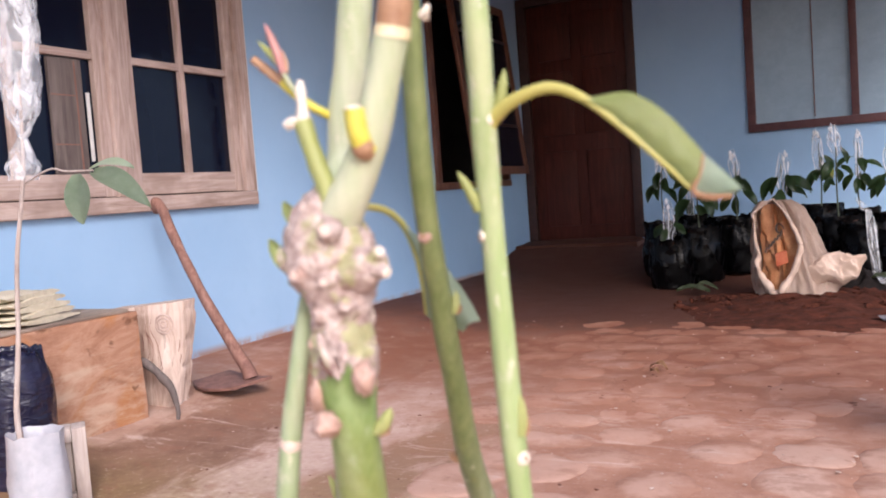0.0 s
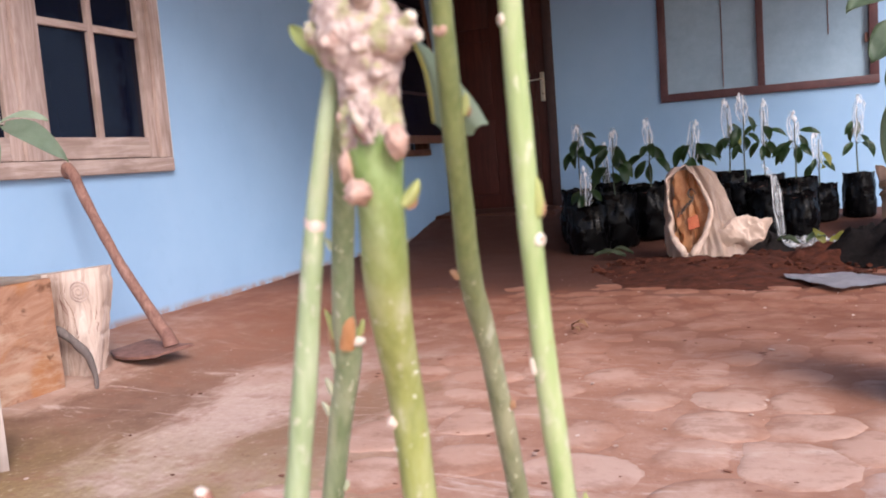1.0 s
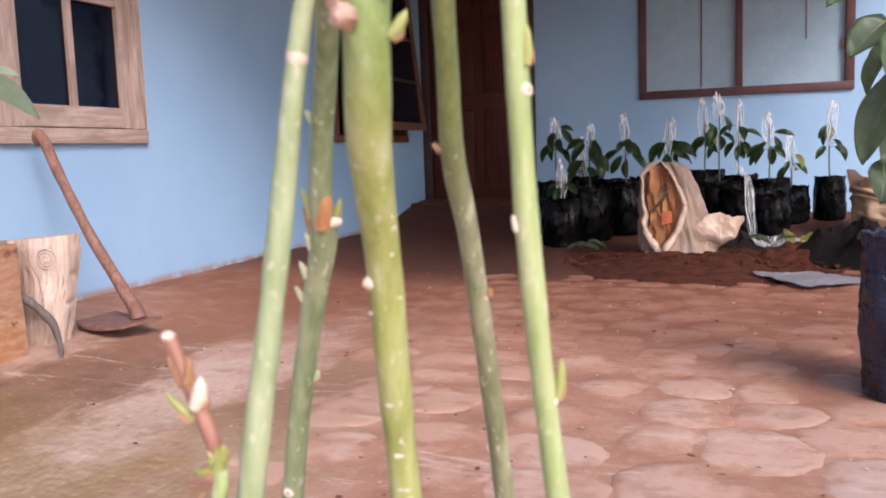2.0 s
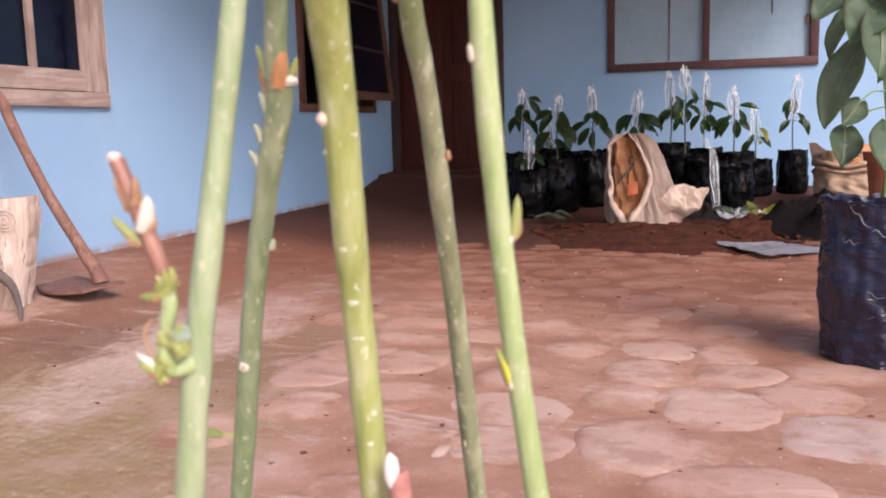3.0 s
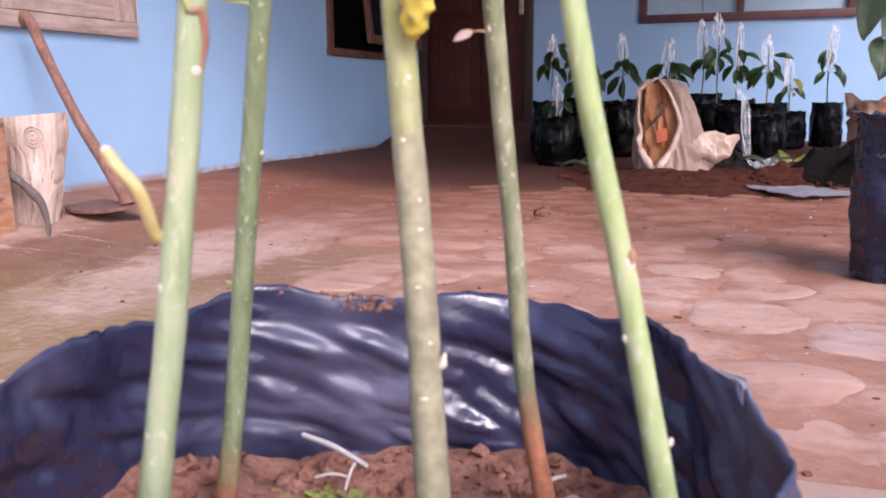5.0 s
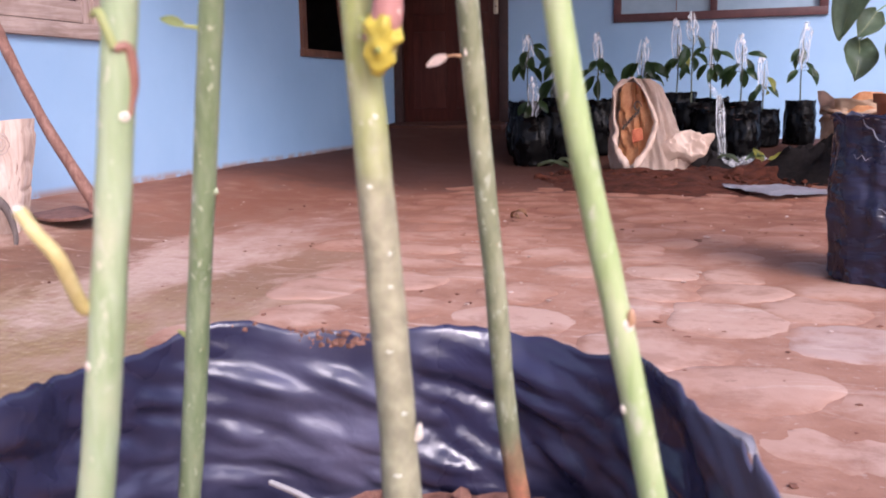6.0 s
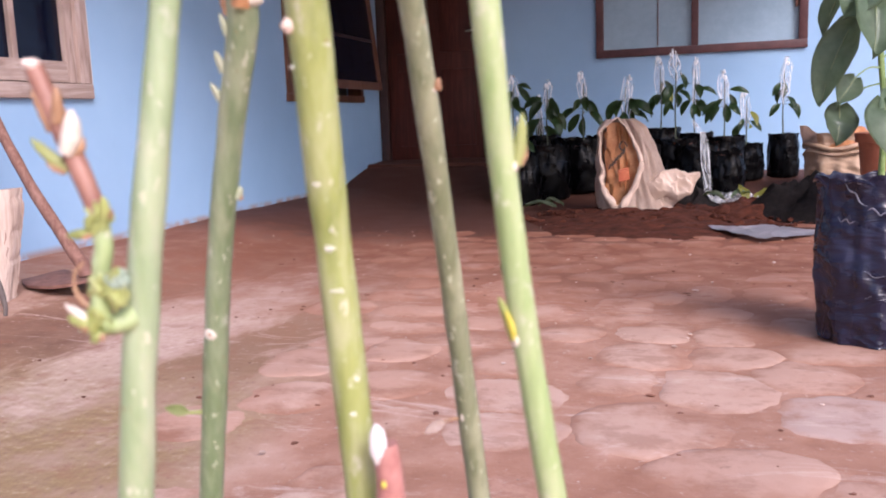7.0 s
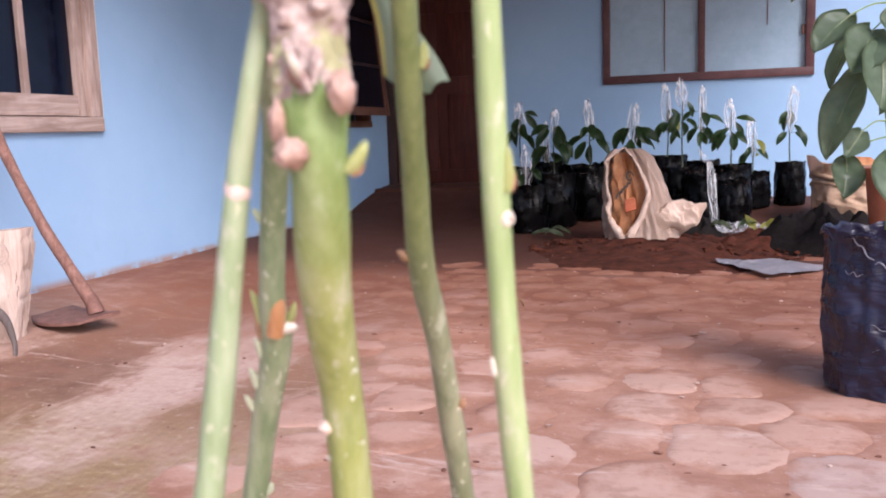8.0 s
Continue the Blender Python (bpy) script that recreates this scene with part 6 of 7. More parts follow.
# ---- open tan sack ----
def tan_sack():
    root = thing("open_sack", (-0.36, 5.78, 0.0), "crumpled tan plastic sack slumped open on the soil", "sack")
    base = Vector((-0.36, 5.80, 0.0))

    def skin(a, t, grow=0.0):
        # a: round the sack, t: from the ground to its peak
        wide, deep = 0.215 * (1 - 0.36 * t ** 1.4) + 0.05 * max(0, math.cos(a)) * (1 - t) + grow, 0.19 * (1 - 0.5 * t) + grow
        c = base + Vector((-0.075 * t, 0.05 * t, 0.0))
        top = 1 - max(0, (t - 0.86) / 0.14) ** 2 * 0.55
        p = c + Vector((math.cos(a) * wide * top, math.sin(a) * deep * top, 0.62 * t))
        d = Vector((math.cos(a), math.sin(a), 0))
        w = 0.030 * noise.noise(Vector((d.x * 2.2, d.y * 2.2, t * 1.6))) + 0.026 * noise.noise(Vector((d.x * 6 + t, d.y * 6, t * 2.0 + 4))) + 0.010 * noise.noise(Vector((d.x * 17, d.y * 17 + t * 3, t * 4))) + 0.004 * noise.noise(Vector((d.x * 36, d.y * 36, t * 20)))
        w += 0.020 * (0.22 - abs(noise.noise(Vector((d.x * 5 + t * 2.5, d.y * 5 - t, t * 3.2 + 8))))) + 0.012 * (0.2 - abs(noise.noise(Vector((d.x * 11 - t * 4, d.y * 11, t * 7)))))
        # long pleats that run up the side
        w += 0.022 * (0.2 - abs(noise.noise(Vector((d.x * 7.5 + 3, d.y * 7.5, t * 0.9))))) * (0.4 + 0.6 * (1 - t))
        return p + d * w

    def mouth(t):
        # half the width of the mouth, in degrees: an oval above, a narrow V towards the ground
        return 50 * math.sqrt(max(0.0, 1 - ((t - 0.54) / 0.46) ** 2)) * (0.42 + 0.58 * min(1.0, t / 0.5))

    n, rows = 144, 48
    bm = bmesh.new()
    grid = []
    for j in range(rows):
        t = 0.985 * j / (rows - 1)
        grid.append([bm.verts.new(skin(2 * math.pi * i / n, t)) for i in range(n)])
    fs = []
    for j in range(rows - 1):
        for i in range(n):
            a, t = math.degrees(2 * math.pi * (i + 0.5) / n), (j + 0.5) / (rows - 1)
            # the mouth, a tall oval that faces the yard
            if abs(a - 250) < mouth(t):
                continue
            fs.append(bm.faces.new((grid[j][i], grid[j][(i + 1) % n], grid[j + 1][(i + 1) % n], grid[j + 1][i])))
    fs.append(bm.faces.new(grid[-1]))
    for v in [v for v in bm.verts if not v.link_faces]:
        bm.verts.remove(v)
    bmesh.ops.solidify(bm, geom=fs, thickness=0.004)
    part("sack_body", bm, M["sack"], root, sharp=180)
    # rolled lip round the mouth
    lip = []
    for i in range(33):
        q = 2 * math.pi * i / 32
        t = 0.54 + 0.458 * math.sin(q)
        lip.append(skin(radians(250 + math.copysign(mouth(t), math.cos(q))), t, 0.004))
    part("mouth_lip", rod(lip, [0.015, 0.007, 0.005, 0.008, 0.020, 0.024, 0.024, 0.015], n=120, segs=10, wobble=0.6, freq=22), M["sack"], root, "pale rolled lip")
    # lining behind the mouth
    bm = bmesh.new()
    g = []
    for j in range(16):
        t = 0.03 + 0.92 * j / 15
        g.append([bm.verts.new(skin(radians(197 + 106 * i / 15), t, -0.034 - 0.05 * math.sin(math.pi * i / 15) + 0.035 * noise.noise(Vector((i * 0.45, t * 6, 2))))) for i in range(16)])
    fs = [bm.faces.new((g[j][i], g[j][i + 1], g[j + 1][i + 1], g[j + 1][i])) for j in range(15) for i in range(15)]
    bmesh.ops.solidify(bm, geom=fs, thickness=0.003)
    lining = part("lining", bm, M["sackin"], root, "orange-brown printed sack lining")
    # print on the lining: a ring, a row of bars and a red patch
    def on_lining(u, t, lift=-0.024):
        return skin(radians(197 + 106 * u), t, lift - 0.05 * math.sin(math.pi * u))
    for k in range(6):
        u, t = 0.30 + 0.075 * k, 0.50 + 0.030 * k
        p = on_lining(u, t, -0.004)
        part("print_bar", rod([p - Vector((0.006, 0, 0.020)), p + Vector((0.004, 0, 0.014))], [0.007, 0.006], n=2, segs=6), M["print_dark"], lining)
    swirl = [on_lining(0.66 + (0.11 - 0.006 * i) * math.cos(0.62 * i), 0.70 + (0.06 - 0.003 * i) * math.sin(0.62 * i), -0.004) for i in range(11)]
    part("print_swirl", rod(swirl, [0.003, 0.007, 0.003], n=30, segs=5), M["print_dark"], lining)
    for k in range(7):
        p, q = on_lining(0.48, 0.34 + 0.018 * k, -0.014), on_lining(0.74, 0.37 + 0.018 * k, -0.014)
        part("print_patch", rod([p, (p + q) / 2 + Vector((0, -0.004, 0)), q], [0.008, 0.008, 0.008], n=12, segs=6, wobble=0.3, freq=30), M["print_red"], lining)
    # trailing end of the sack
    bm = bmesh.new()
    tube(bm, [(-0.24, 5.74, 0.13), (-0.13, 5.72, 0.17), (-0.04, 5.70, 0.215), (0.055, 5.69, 0.245)], [0.11, 0.100, 0.075, 0.020], n=60, segs=60, wobble=0.8, freq=9)
    for v in bm.verts:
        k = 0.030 * (0.2 - abs(noise.noise(v.co * 11))) + 0.014 * (0.2 - abs(noise.noise(v.co * 24)))
        v.co = Vector((v.co.x + k, 5.72 + (v.co.y - 5.72) * 0.45 - k, v.co.z + k * 1.3))
    part("sack_tail", bm, M["sack"], root)


tan_sack()


def mound(name, c, rx, ry, h, mat, label, category, seed, n=60, rows=18, kind="", rough=0.5, freq=9.0):
    """A low uneven heap that rests on the ground."""
    bm = bmesh.new()
    rings = []
    for j in range(rows):
        t = j / (rows - 1)
        ring = []
        for i in range(n):
            a = 2 * math.pi * i / n
            edge = 1 + 0.25 * noise.noise(Vector((math.cos(a) * 1.6, math.sin(a) * 1.6, seed)))
            x, y = c[0] + rx * t * edge * math.cos(a), c[1] + ry * t * edge * math.sin(a)
            q = Vector((x * freq, y * freq, seed))
            z = h * (1 - t * t) * (1 + rough * noise.noise(q) + rough * 0.5 * noise.noise(q * 2.7)) - 0.006 * t
            ring.append(bm.verts.new((x, y, ground_z(x, y) + z)))
        rings.append(ring)
    for a, b in zip(rings, rings[1:]):
        for i in range(n):
            bm.faces.new((a[i], a[(i + 1) % n], b[(i + 1) % n], b[i]))
    bmesh.ops.remove_doubles(bm, verts=bm.verts, dist=1e-5)
    ob = part(name, bm, mat)
    return tagged(ob, label, category, kind=kind)


mound("soil_heap", (-0.20, 5.45), 0.85, 0.85, 0.045, M["wetsoil"], "spread dark red potting soil on the yard", "soil", 3, kind="stuff", rough=0.9, freq=7)
mound("soil_heap", (0.36, 5.58), 0.34, 0.30, 0.09, M["wetsoil"], "small heap of dark red soil beside the sack", "soil", 8, kind="stuff", rough=0.6, freq=8)
mound("shade_net", (0.72, 5.60), 0.46, 0.38, 0.20, M["darkcloth"], "crumpled black shade net lying in a heap", "net", 12, rough=0.55, freq=9)
mound("shade_net", (0.00, 6.05), 0.20, 0.16, 0.14, M["darkcloth"], "small crumpled black net behind the sack", "net", 15, rough=0.8, freq=10)


def clods():
    """Loose clods on the spread soil."""
    rnd = random.Random(52)
    bm = bmesh.new()
    for i in range(520):
        a, q = rnd.uniform(0, 6.283), math.sqrt(rnd.random())
        x, y = -0.10 + 0.95 * q * math.cos(a), 5.50 + 0.62 * q * math.sin(a)
        z = rnd.choice((0.006, 0.009, 0.012, 0.016, 0.022))
        blob(bm, (x, y, ground_z(x, y) + 0.035 * (1 - q * q) + z * 0.3), (z * rnd.uniform(0.9, 1.6), z, z * 0.7), i * 1.1, 0.8, 1.4, 1)
    return tagged(part("soil_clods", bm, M["wetsoil"]), "loose dark red clods scattered over the spread soil", "soil", kind="stuff")


clods()


# ---- brown sack and pot behind the leafy plant ----
def brown_sack():
    root = thing("soil_sack", (1.03, 6.55, 0.09), "brown paper sack with rolled top, full of soil", "sack")
    part("sack_body", bag_mesh((1.03, 6.55, 0.085), 0.27, 0.37, 52, 0.05, 110, 44, 0.004, 0.008), M["brownsack"], root)
    part("soil", disc((1.03, 6.55, 0.40), 0.25, 8, 0.05), M["soil"], root)
    # the mouth is folded down into flaps over a rolled edge
    def flap(a0, a1, z0, z1, lean, mat, seed, label):
        bm = bmesh.new()
        g = []
        for j in range(10):
            v = j / 9
            row = []
            for i in range(22):
                u = i / 21
                a = radians(a0 + (a1 - a0) * u)
                r = 0.275 + lean * v + 0.020 * noise.noise(Vector((u * 5, v * 2.5, seed))) + 0.010 * (0.2 - abs(noise.noise(Vector((u * 9, v * 5, seed + 4)))))
                row.append(bm.verts.new((1.03 + r * math.cos(a), 6.55 + r * math.sin(a), z0 + (z1 - z0) * v * (0.75 + 0.4 * math.sin(math.pi * u) + 0.25 * noise.noise(Vector((u * 3, 0, seed)))))))
            g.append(row)
        fs = [bm.faces.new((g[j][i], g[j][i + 1], g[j + 1][i + 1], g[j + 1][i])) for j in range(9) for i in range(21)]
        bmesh.ops.solidify(bm, geom=fs, thickness=0.004)
        part("flap", bm, mat, root, label)

    flap(165, 222, 0.35, 0.50, 0.02, M["sack"], 3, "pale upright flap of the sack")
    flap(228, 300, 0.36, 0.49, -0.06, M["sackin"], 7, "orange-brown inner flap of the sack")
    flap(300, 350, 0.35, 0.47, 0.01, M["brownsack"], 11, "brown flap of the sack")
    for z, r in ((0.375, 0.020), (0.325, 0.014)):
        ring = [(1.03 + 0.275 * math.cos(radians(a)), 6.55 + 0.275 * math.sin(radians(a)), z + 0.018 * math.sin(a * 0.07) + (0.012 if z < 0.35 else 0.0) * math.sin(a * 0.031)) for a in range(160, 351, 19)]
        part("rolled_edge", rod(ring, [r * 0.5, r, r * 0.7, r * 1.1, r * 0.5], n=60, segs=12, wobble=0.5, freq=16), M["brownsack"], root)


brown_sack()
pot = thing("clay_pot", (1.01, 5.05, 0), "orange terracotta flower pot behind the leafy plant", "flower pot")
bm = bmesh.new()
tube(bm, [(1.01, 5.05, 0.005), (1.01, 5.05, 0.2), (1.01, 5.05, 0.45)], [0.10, 0.125, 0.15], n=14, segs=32)
part("pot_body", bm, M["terracotta"], pot)
bm = bmesh.new()
tube(bm, [(1.01, 5.05, 0.452), (1.01, 5.05, 0.50)], [0.165, 0.17], n=2, segs=32)
part("pot_rim", bm, M["terracotta"], pot)


# ---- sheets, leaves and scraps on the ground ----
def sheet(name, corners, mat, label, category, seed, lift=0.02, n=26):
    """A crumpled sheet lying on the ground between four corners."""
    bm = bmesh.new()
    a, b, c, d = (Vector((*p, 0)) for p in corners)
    g = []
    for j in range(n):
        v = j / (n - 1)
        row = []
        for i in range(n):
            u = i / (n - 1)
            p = a.lerp(b, u).lerp(d.lerp(c, u), v)
            p += Vector((noise.noise(Vector((u * 3, v * 3, seed))), noise.noise(Vector((u * 3, v * 3, seed + 5))), 0)) * 0.03
            z = lift * (0.5 + noise.noise(p * 9 + Vector((seed, 0, 0)))) + lift * 0.6 * abs(noise.noise(p * 24 + Vector((0, seed, 0))))
            row.append(bm.verts.new((p.x, p.y, ground_z(p.x, p.y) + max(0.012, 0.012 + z))))
        g.append(row)
    fs = [bm.faces.new((g[j][i], g[j][i + 1], g[j + 1][i + 1], g[j + 1][i])) for j in range(n - 1) for i in range(n - 1)]
    bmesh.ops.solidify(bm, geom=fs, thickness=0.0012)
    return tagged(part(name, bm, mat), label, category)


sheet("plastic_sheet", ((0.10, 4.84), (0.36, 4.40), (0.66, 4.66), (0.34, 4.96)), M["greysheet"], "crumpled grey plastic sheet lying on the ground", "plastic sheet", 2, 0.022)
sheet("clear_sheet", ((0.02, 6.02), (0.34, 5.98), (0.58, 6.24), (0.10, 6.30)), M["clear2"], "crumpled milky plastic sheet beside the bags", "plastic sheet", 9, 0.075)
sheet("clear_sheet", ((0.26, 5.93), (0.46, 5.92), (0.58, 6.08), (0.30, 6.10)), M["clear2"], "small milky plastic sheet under fallen leaves", "plastic sheet", 14, 0.06)


def fallen_leaf(p, q, w, mat, label, lift=0.02, sag=0.15, rise=0.0):
    p, q = (Vector((*v, ground_z(*v) + h)) for v, h in ((p, lift), (q, lift + rise)))
    return tagged(part("fallen_leaf", leaf_blade(p, q, w, sag, 0.15, (0, -0.2, 1), n=10, m=5, thick=0.0008, wave=0.15, seed=p.x * 7), mat), label, "leaf", "fallen leaves")


fallen_leaf((-1.10, 5.93), (-0.88, 5.90), 0.11, M["dullleaf"], "grey-green fallen leaf on the earth")
fallen_leaf((0.36, 6.00), (0.30, 6.05), 0.075, M["yellowleaf"], "yellow-green leaf propped on the milky sheet", 0.05, 0.1, 0.10)
fallen_leaf((0.26, 6.00), (0.38, 6.02), 0.08, M["bigleaf"], "fresh green leaf by the bags", 0.07, 0.2, 0.03)
fallen_leaf((0.40, 5.96), (0.55, 6.02), 0.085, M["yellowleaf"], "yellow-green leaf lying by the bags", 0.05, 0.2, 0.05)
fallen_leaf((0.06, 6.02), (0.22, 5.96), 0.10, M["dullleaf"], "dull curled leaf beside the bags", 0.06, 0.25)
fallen_leaf((0.44, 6.12), (0.60, 6.06), 0.08, M["dullleaf"], "dull curled leaf beside the bags", 0.05, 0.3)
fallen_leaf((-1.02, 5.99), (-0.84, 5.97), 0.09, M["dullleaf"], "grey-green fallen leaf on the earth", 0.025, 0.25)
fallen_leaf((-0.76, 3.63), (-0.68, 3.60), 0.05, M["brownbud"], "small brown curled leaf on the paving", 0.012, 0.3)
fallen_leaf((-0.74, 3.56), (-0.70, 3.52), 0.03, M["brownbud"], "small brown curled leaf on the paving", 0.012, 0.3)


# ---- hoe against the wall ----
def hoe():
    root = thing("hoe", (-2.30, 2.88, 0.09), "old hoe with dark wooden handle leaning on the window sill", "hoe")
    part("handle", rod([(-2.275, 2.868, 0.13), (-2.375, 2.885, 0.255), (-2.500, 2.905, 0.415), (-2.615, 2.925, 0.59), (-2.710, 2.945, 0.745), (-2.760, 2.962, 0.825), (-2.810, 2.978, 0.862)],
         [0.025, 0.025, 0.022, 0.021, 0.022, 0.024, 0.027], n=40, segs=14, wobble=0.12, freq=9), M["handle"], root)
    part("pommel", blob(bmesh.new(), (-2.812, 2.980, 0.850), (0.026, 0.026, 0.040), 2, 0.2, 1, 3), M["handle"], root)
    bm = bmesh.new()
    box(bm, (-0.17, -0.13, -0.006), (0.14, 0.11, 0.006), 0.002)
    bmesh.ops.subdivide_edges(bm, edges=list(bm.edges), cuts=3, use_grid_fill=True)
    for v in bm.verts:
        v.co.z += 0.35 * v.co.x * v.co.x + 0.004 * noise.noise(v.co * 14)
        v.co.y *= (1 + 0.35 * (-v.co.x)) * (1 - 0.45 * (v.co.x / 0.17) ** 2 if v.co.y < 0 else 1)
        v.co = pose(-2.335, 2.83, 0.082, 2, -1, -14) @ v.co
    part("blade", bm, M["iron"], root, "rusty iron hoe blade")
    part("socket", rod([(-2.262, 2.866, 0.095), (-2.272, 2.868, 0.125), (-2.292, 2.872, 0.16)], [0.032, 0.030, 0.025], n=8, segs=14, wobble=0.1), M["iron"], root)


hoe()


# ---- timber by the wall ----
def timber():
    root = thing("timber_block", (-2.62, 1.6, 0.0), "thick orange-stained sawn timber block lying against the wall", "timber")
    bm = bmesh.new()
    box(bm, (-2.88, 0.9, -0.01), (-2.385, 2.405, 0.452), 0.005)
    bmesh.ops.subdivide_edges(bm, edges=list(bm.edges), cuts=9, use_grid_fill=True)
    for v in bm.verts:
        v.co += Vector((0.010 * noise.noise(v.co * 5) + 0.004 * noise.noise(v.co * 16), 0.010 * noise.noise(v.co * 6 + Vector((4, 0, 0))), 0.008 * noise.noise(v.co * 4 + Vector((0, 9, 0)))))
    part("block", bm, M["orange"], root, "orange-brown sawn face with dark stains")
    bm = bmesh.new()
    box(bm, (-2.87, 0.92, 0.4535), (-2.405, 2.38, 0.466), 0.003)
    part("top_board", bm, M["greywood"], root, "grey weathered upper face")


timber()


def log_slab():
    root = thing("split_log", (-2.447, 2.583, 0.05), "pale split log standing on end beside the hoe", "log")
    q = pose(-2.476, 2.577, 0.03, 0, 0, 12)
    n, rows = 160, 46
    knot = (0.080, 0.350)

    def surface(a, t):
        x = 0.16 * math.copysign(abs(math.cos(a)) ** 0.45, math.cos(a))
        y = 0.060 * math.copysign(abs(math.sin(a)) ** 0.55, math.sin(a))
        k = 1 - (0.45 * (1 - t) ** 1.6 if x > 0 else 0.02 * (1 - t))
        w = 0.010 * noise.noise(Vector((math.cos(a) * 4, math.sin(a) * 4, t * 1.5))) + 0.006 * noise.noise(Vector((math.cos(a) * 14, math.sin(a) * 14, t * 3))) - 0.007 * max(0, 0.12 - abs(noise.noise(Vector((x * 26, 2, t * 2.2))))) / 0.12
        z = 0.02 + 0.405 * t + (0.012 * x / 0.16 if t == 1 else 0)
        # the wood swells round the knot
        swell = math.exp(-((x - knot[0]) ** 2 + (z - knot[1]) ** 2) / 0.045 ** 2) if y < 0 else 0
        return Vector((x * k + w, y + w * (1 - swell) - 0.010 * swell, z))

    def face(u, z):
        """A point on the broad front of the log."""
        t = (z - 0.02) / 0.405
        return min((surface(math.pi * (1 + i / 200), t) for i in range(1, 200)), key=lambda p: abs(p.x - u))

    bm = bmesh.new()
    rings = [[bm.verts.new(q @ surface(2 * math.pi * i / n, j / (rows - 1))) for i in range(n)] for j in range(rows)]
    for a, b in zip(rings, rings[1:]):
        for i in range(n):
            bm.faces.new((a[i], a[(i + 1) % n], b[(i + 1) % n], b[i]))
    bm.faces.new(rings[0][::-1])
    bm.faces.new(rings[-1])
    part("trunk", bm, M["log"], root)
    for r in (0.036, 0.024, 0.011):
        ring = [q @ (face(knot[0] + r * math.cos(u), knot[1] + r * 1.05 * math.sin(u)) - Vector((0, 0.001, 0))) for u in (2 * math.pi * i / 18 for i in range(19))]
        part("knot_ring", rod(ring, [0.002, 0.0042, 0.002, 0.0036, 0.002], n=50, segs=6, wobble=0.5, freq=60), M["oldwood"], root)
    rnd = random.Random(29)
    for k in range(16):
        u, lo, hi = rnd.uniform(-0.13, 0.14), rnd.uniform(0.03, 0.2), rnd.uniform(0.20, 0.41)
        pts = []
        for i in range(7):
            z = lo + (hi - lo) * i / 6
            # the grain bends aside round the knot
            away = 0.05 * math.exp(-((u - knot[0]) ** 2 / 0.05 ** 2 + (z - knot[1]) ** 2 / 0.06 ** 2)) * (1 if u > knot[0] else -1)
            pts.append(q @ (face(u + away + rnd.uniform(-0.004, 0.004), z) - Vector((0, 0.0003, 0))))
        part("crack", rod(pts, [0.0004, 0.0018, 0.0009, 0.0020, 0.0003], n=24, segs=5, wobble=0.5, freq=50), M["handle"], root)
    part("root_stub", rod([(-2.52, 2.485, 0.275), (-2.489, 2.46, 0.266), (-2.397, 2.46, 0.224), (-2.312, 2.46, 0.149), (-2.28, 2.455, 0.075), (-2.268, 2.44, 0.025)], [0.012, 0.015, 0.016, 0.015, 0.011, 0.007], n=40, segs=10, wobble=0.3, freq=20), M["plank"], root, "bent grey root")


log_slab()
cloth = thing("folded_cloth", (-2.62, 2.10, 0.462), "folded beige cloths piled on the timber", "cloth")
for k in range(5):
    bm = bmesh.new()
    tube(bm, [(-2.80 + 0.01 * k, 1.98, 0), (-2.62, 2.02, 0), (-2.425 - 0.018 * k, 2.06 + 0.006 * (k % 2), 0)], [0.15, 0.17, 0.145], n=28, segs=32, wobble=0.30, freq=9, seed=k * 3.0)
    for v in bm.verts:
        v.co.z = 0.480 + 0.021 * k + v.co.z * 0.075 + 0.009 * noise.noise(v.co * 9 + Vector((0, 0, k))) + 0.004 * noise.noise(v.co * 30 + Vector((0, 3, k)))
    part("fold", bm, M["cloth"], cloth)


# ---- white pot with a sleeved sapling, wooden crate and dark bag ----
crate = thing("wooden_panel", (-1.985, 1.76, 0), "pale weathered panelled wooden board standing beside the white pot", "wooden panel")
part("core", boxes(((-2.07, 1.742, 0.004), (-1.947, 1.79, 0.218)), bevel=0.002), M["greywood"], crate)
for lo, hi in (((-2.085, 1.715, 0.0), (-2.045, 1.80, 0.221)), ((-1.970, 1.715, 0.0), (-1.932, 1.80, 0.221))):
    part("stile", boxes((lo, hi), bevel=0.004), M["palewood"], crate)
for lo, hi in (((-2.044, 1.718, 0.182), (-1.971, 1.80, 0.221)), ((-2.044, 1.718, 0.002), (-1.971, 1.80, 0.035))):
    part("rail", boxes((lo, hi), bevel=0.004), M["palewood"], crate)
for lo, hi in (((-2.042, 1.730, 0.037), (-2.026, 1.741, 0.180)), ((-1.990, 1.730, 0.037), (-1.974, 1.741, 0.180)), ((-2.025, 1.730, 0.164), (-1.991, 1.741, 0.180))):
    part("moulding", boxes((lo, hi), bevel=0.003), M["palewood"], crate)

crate.location, crate.rotation_euler = (-1.9986, 1.728, 0), (0, 0, radians(50))

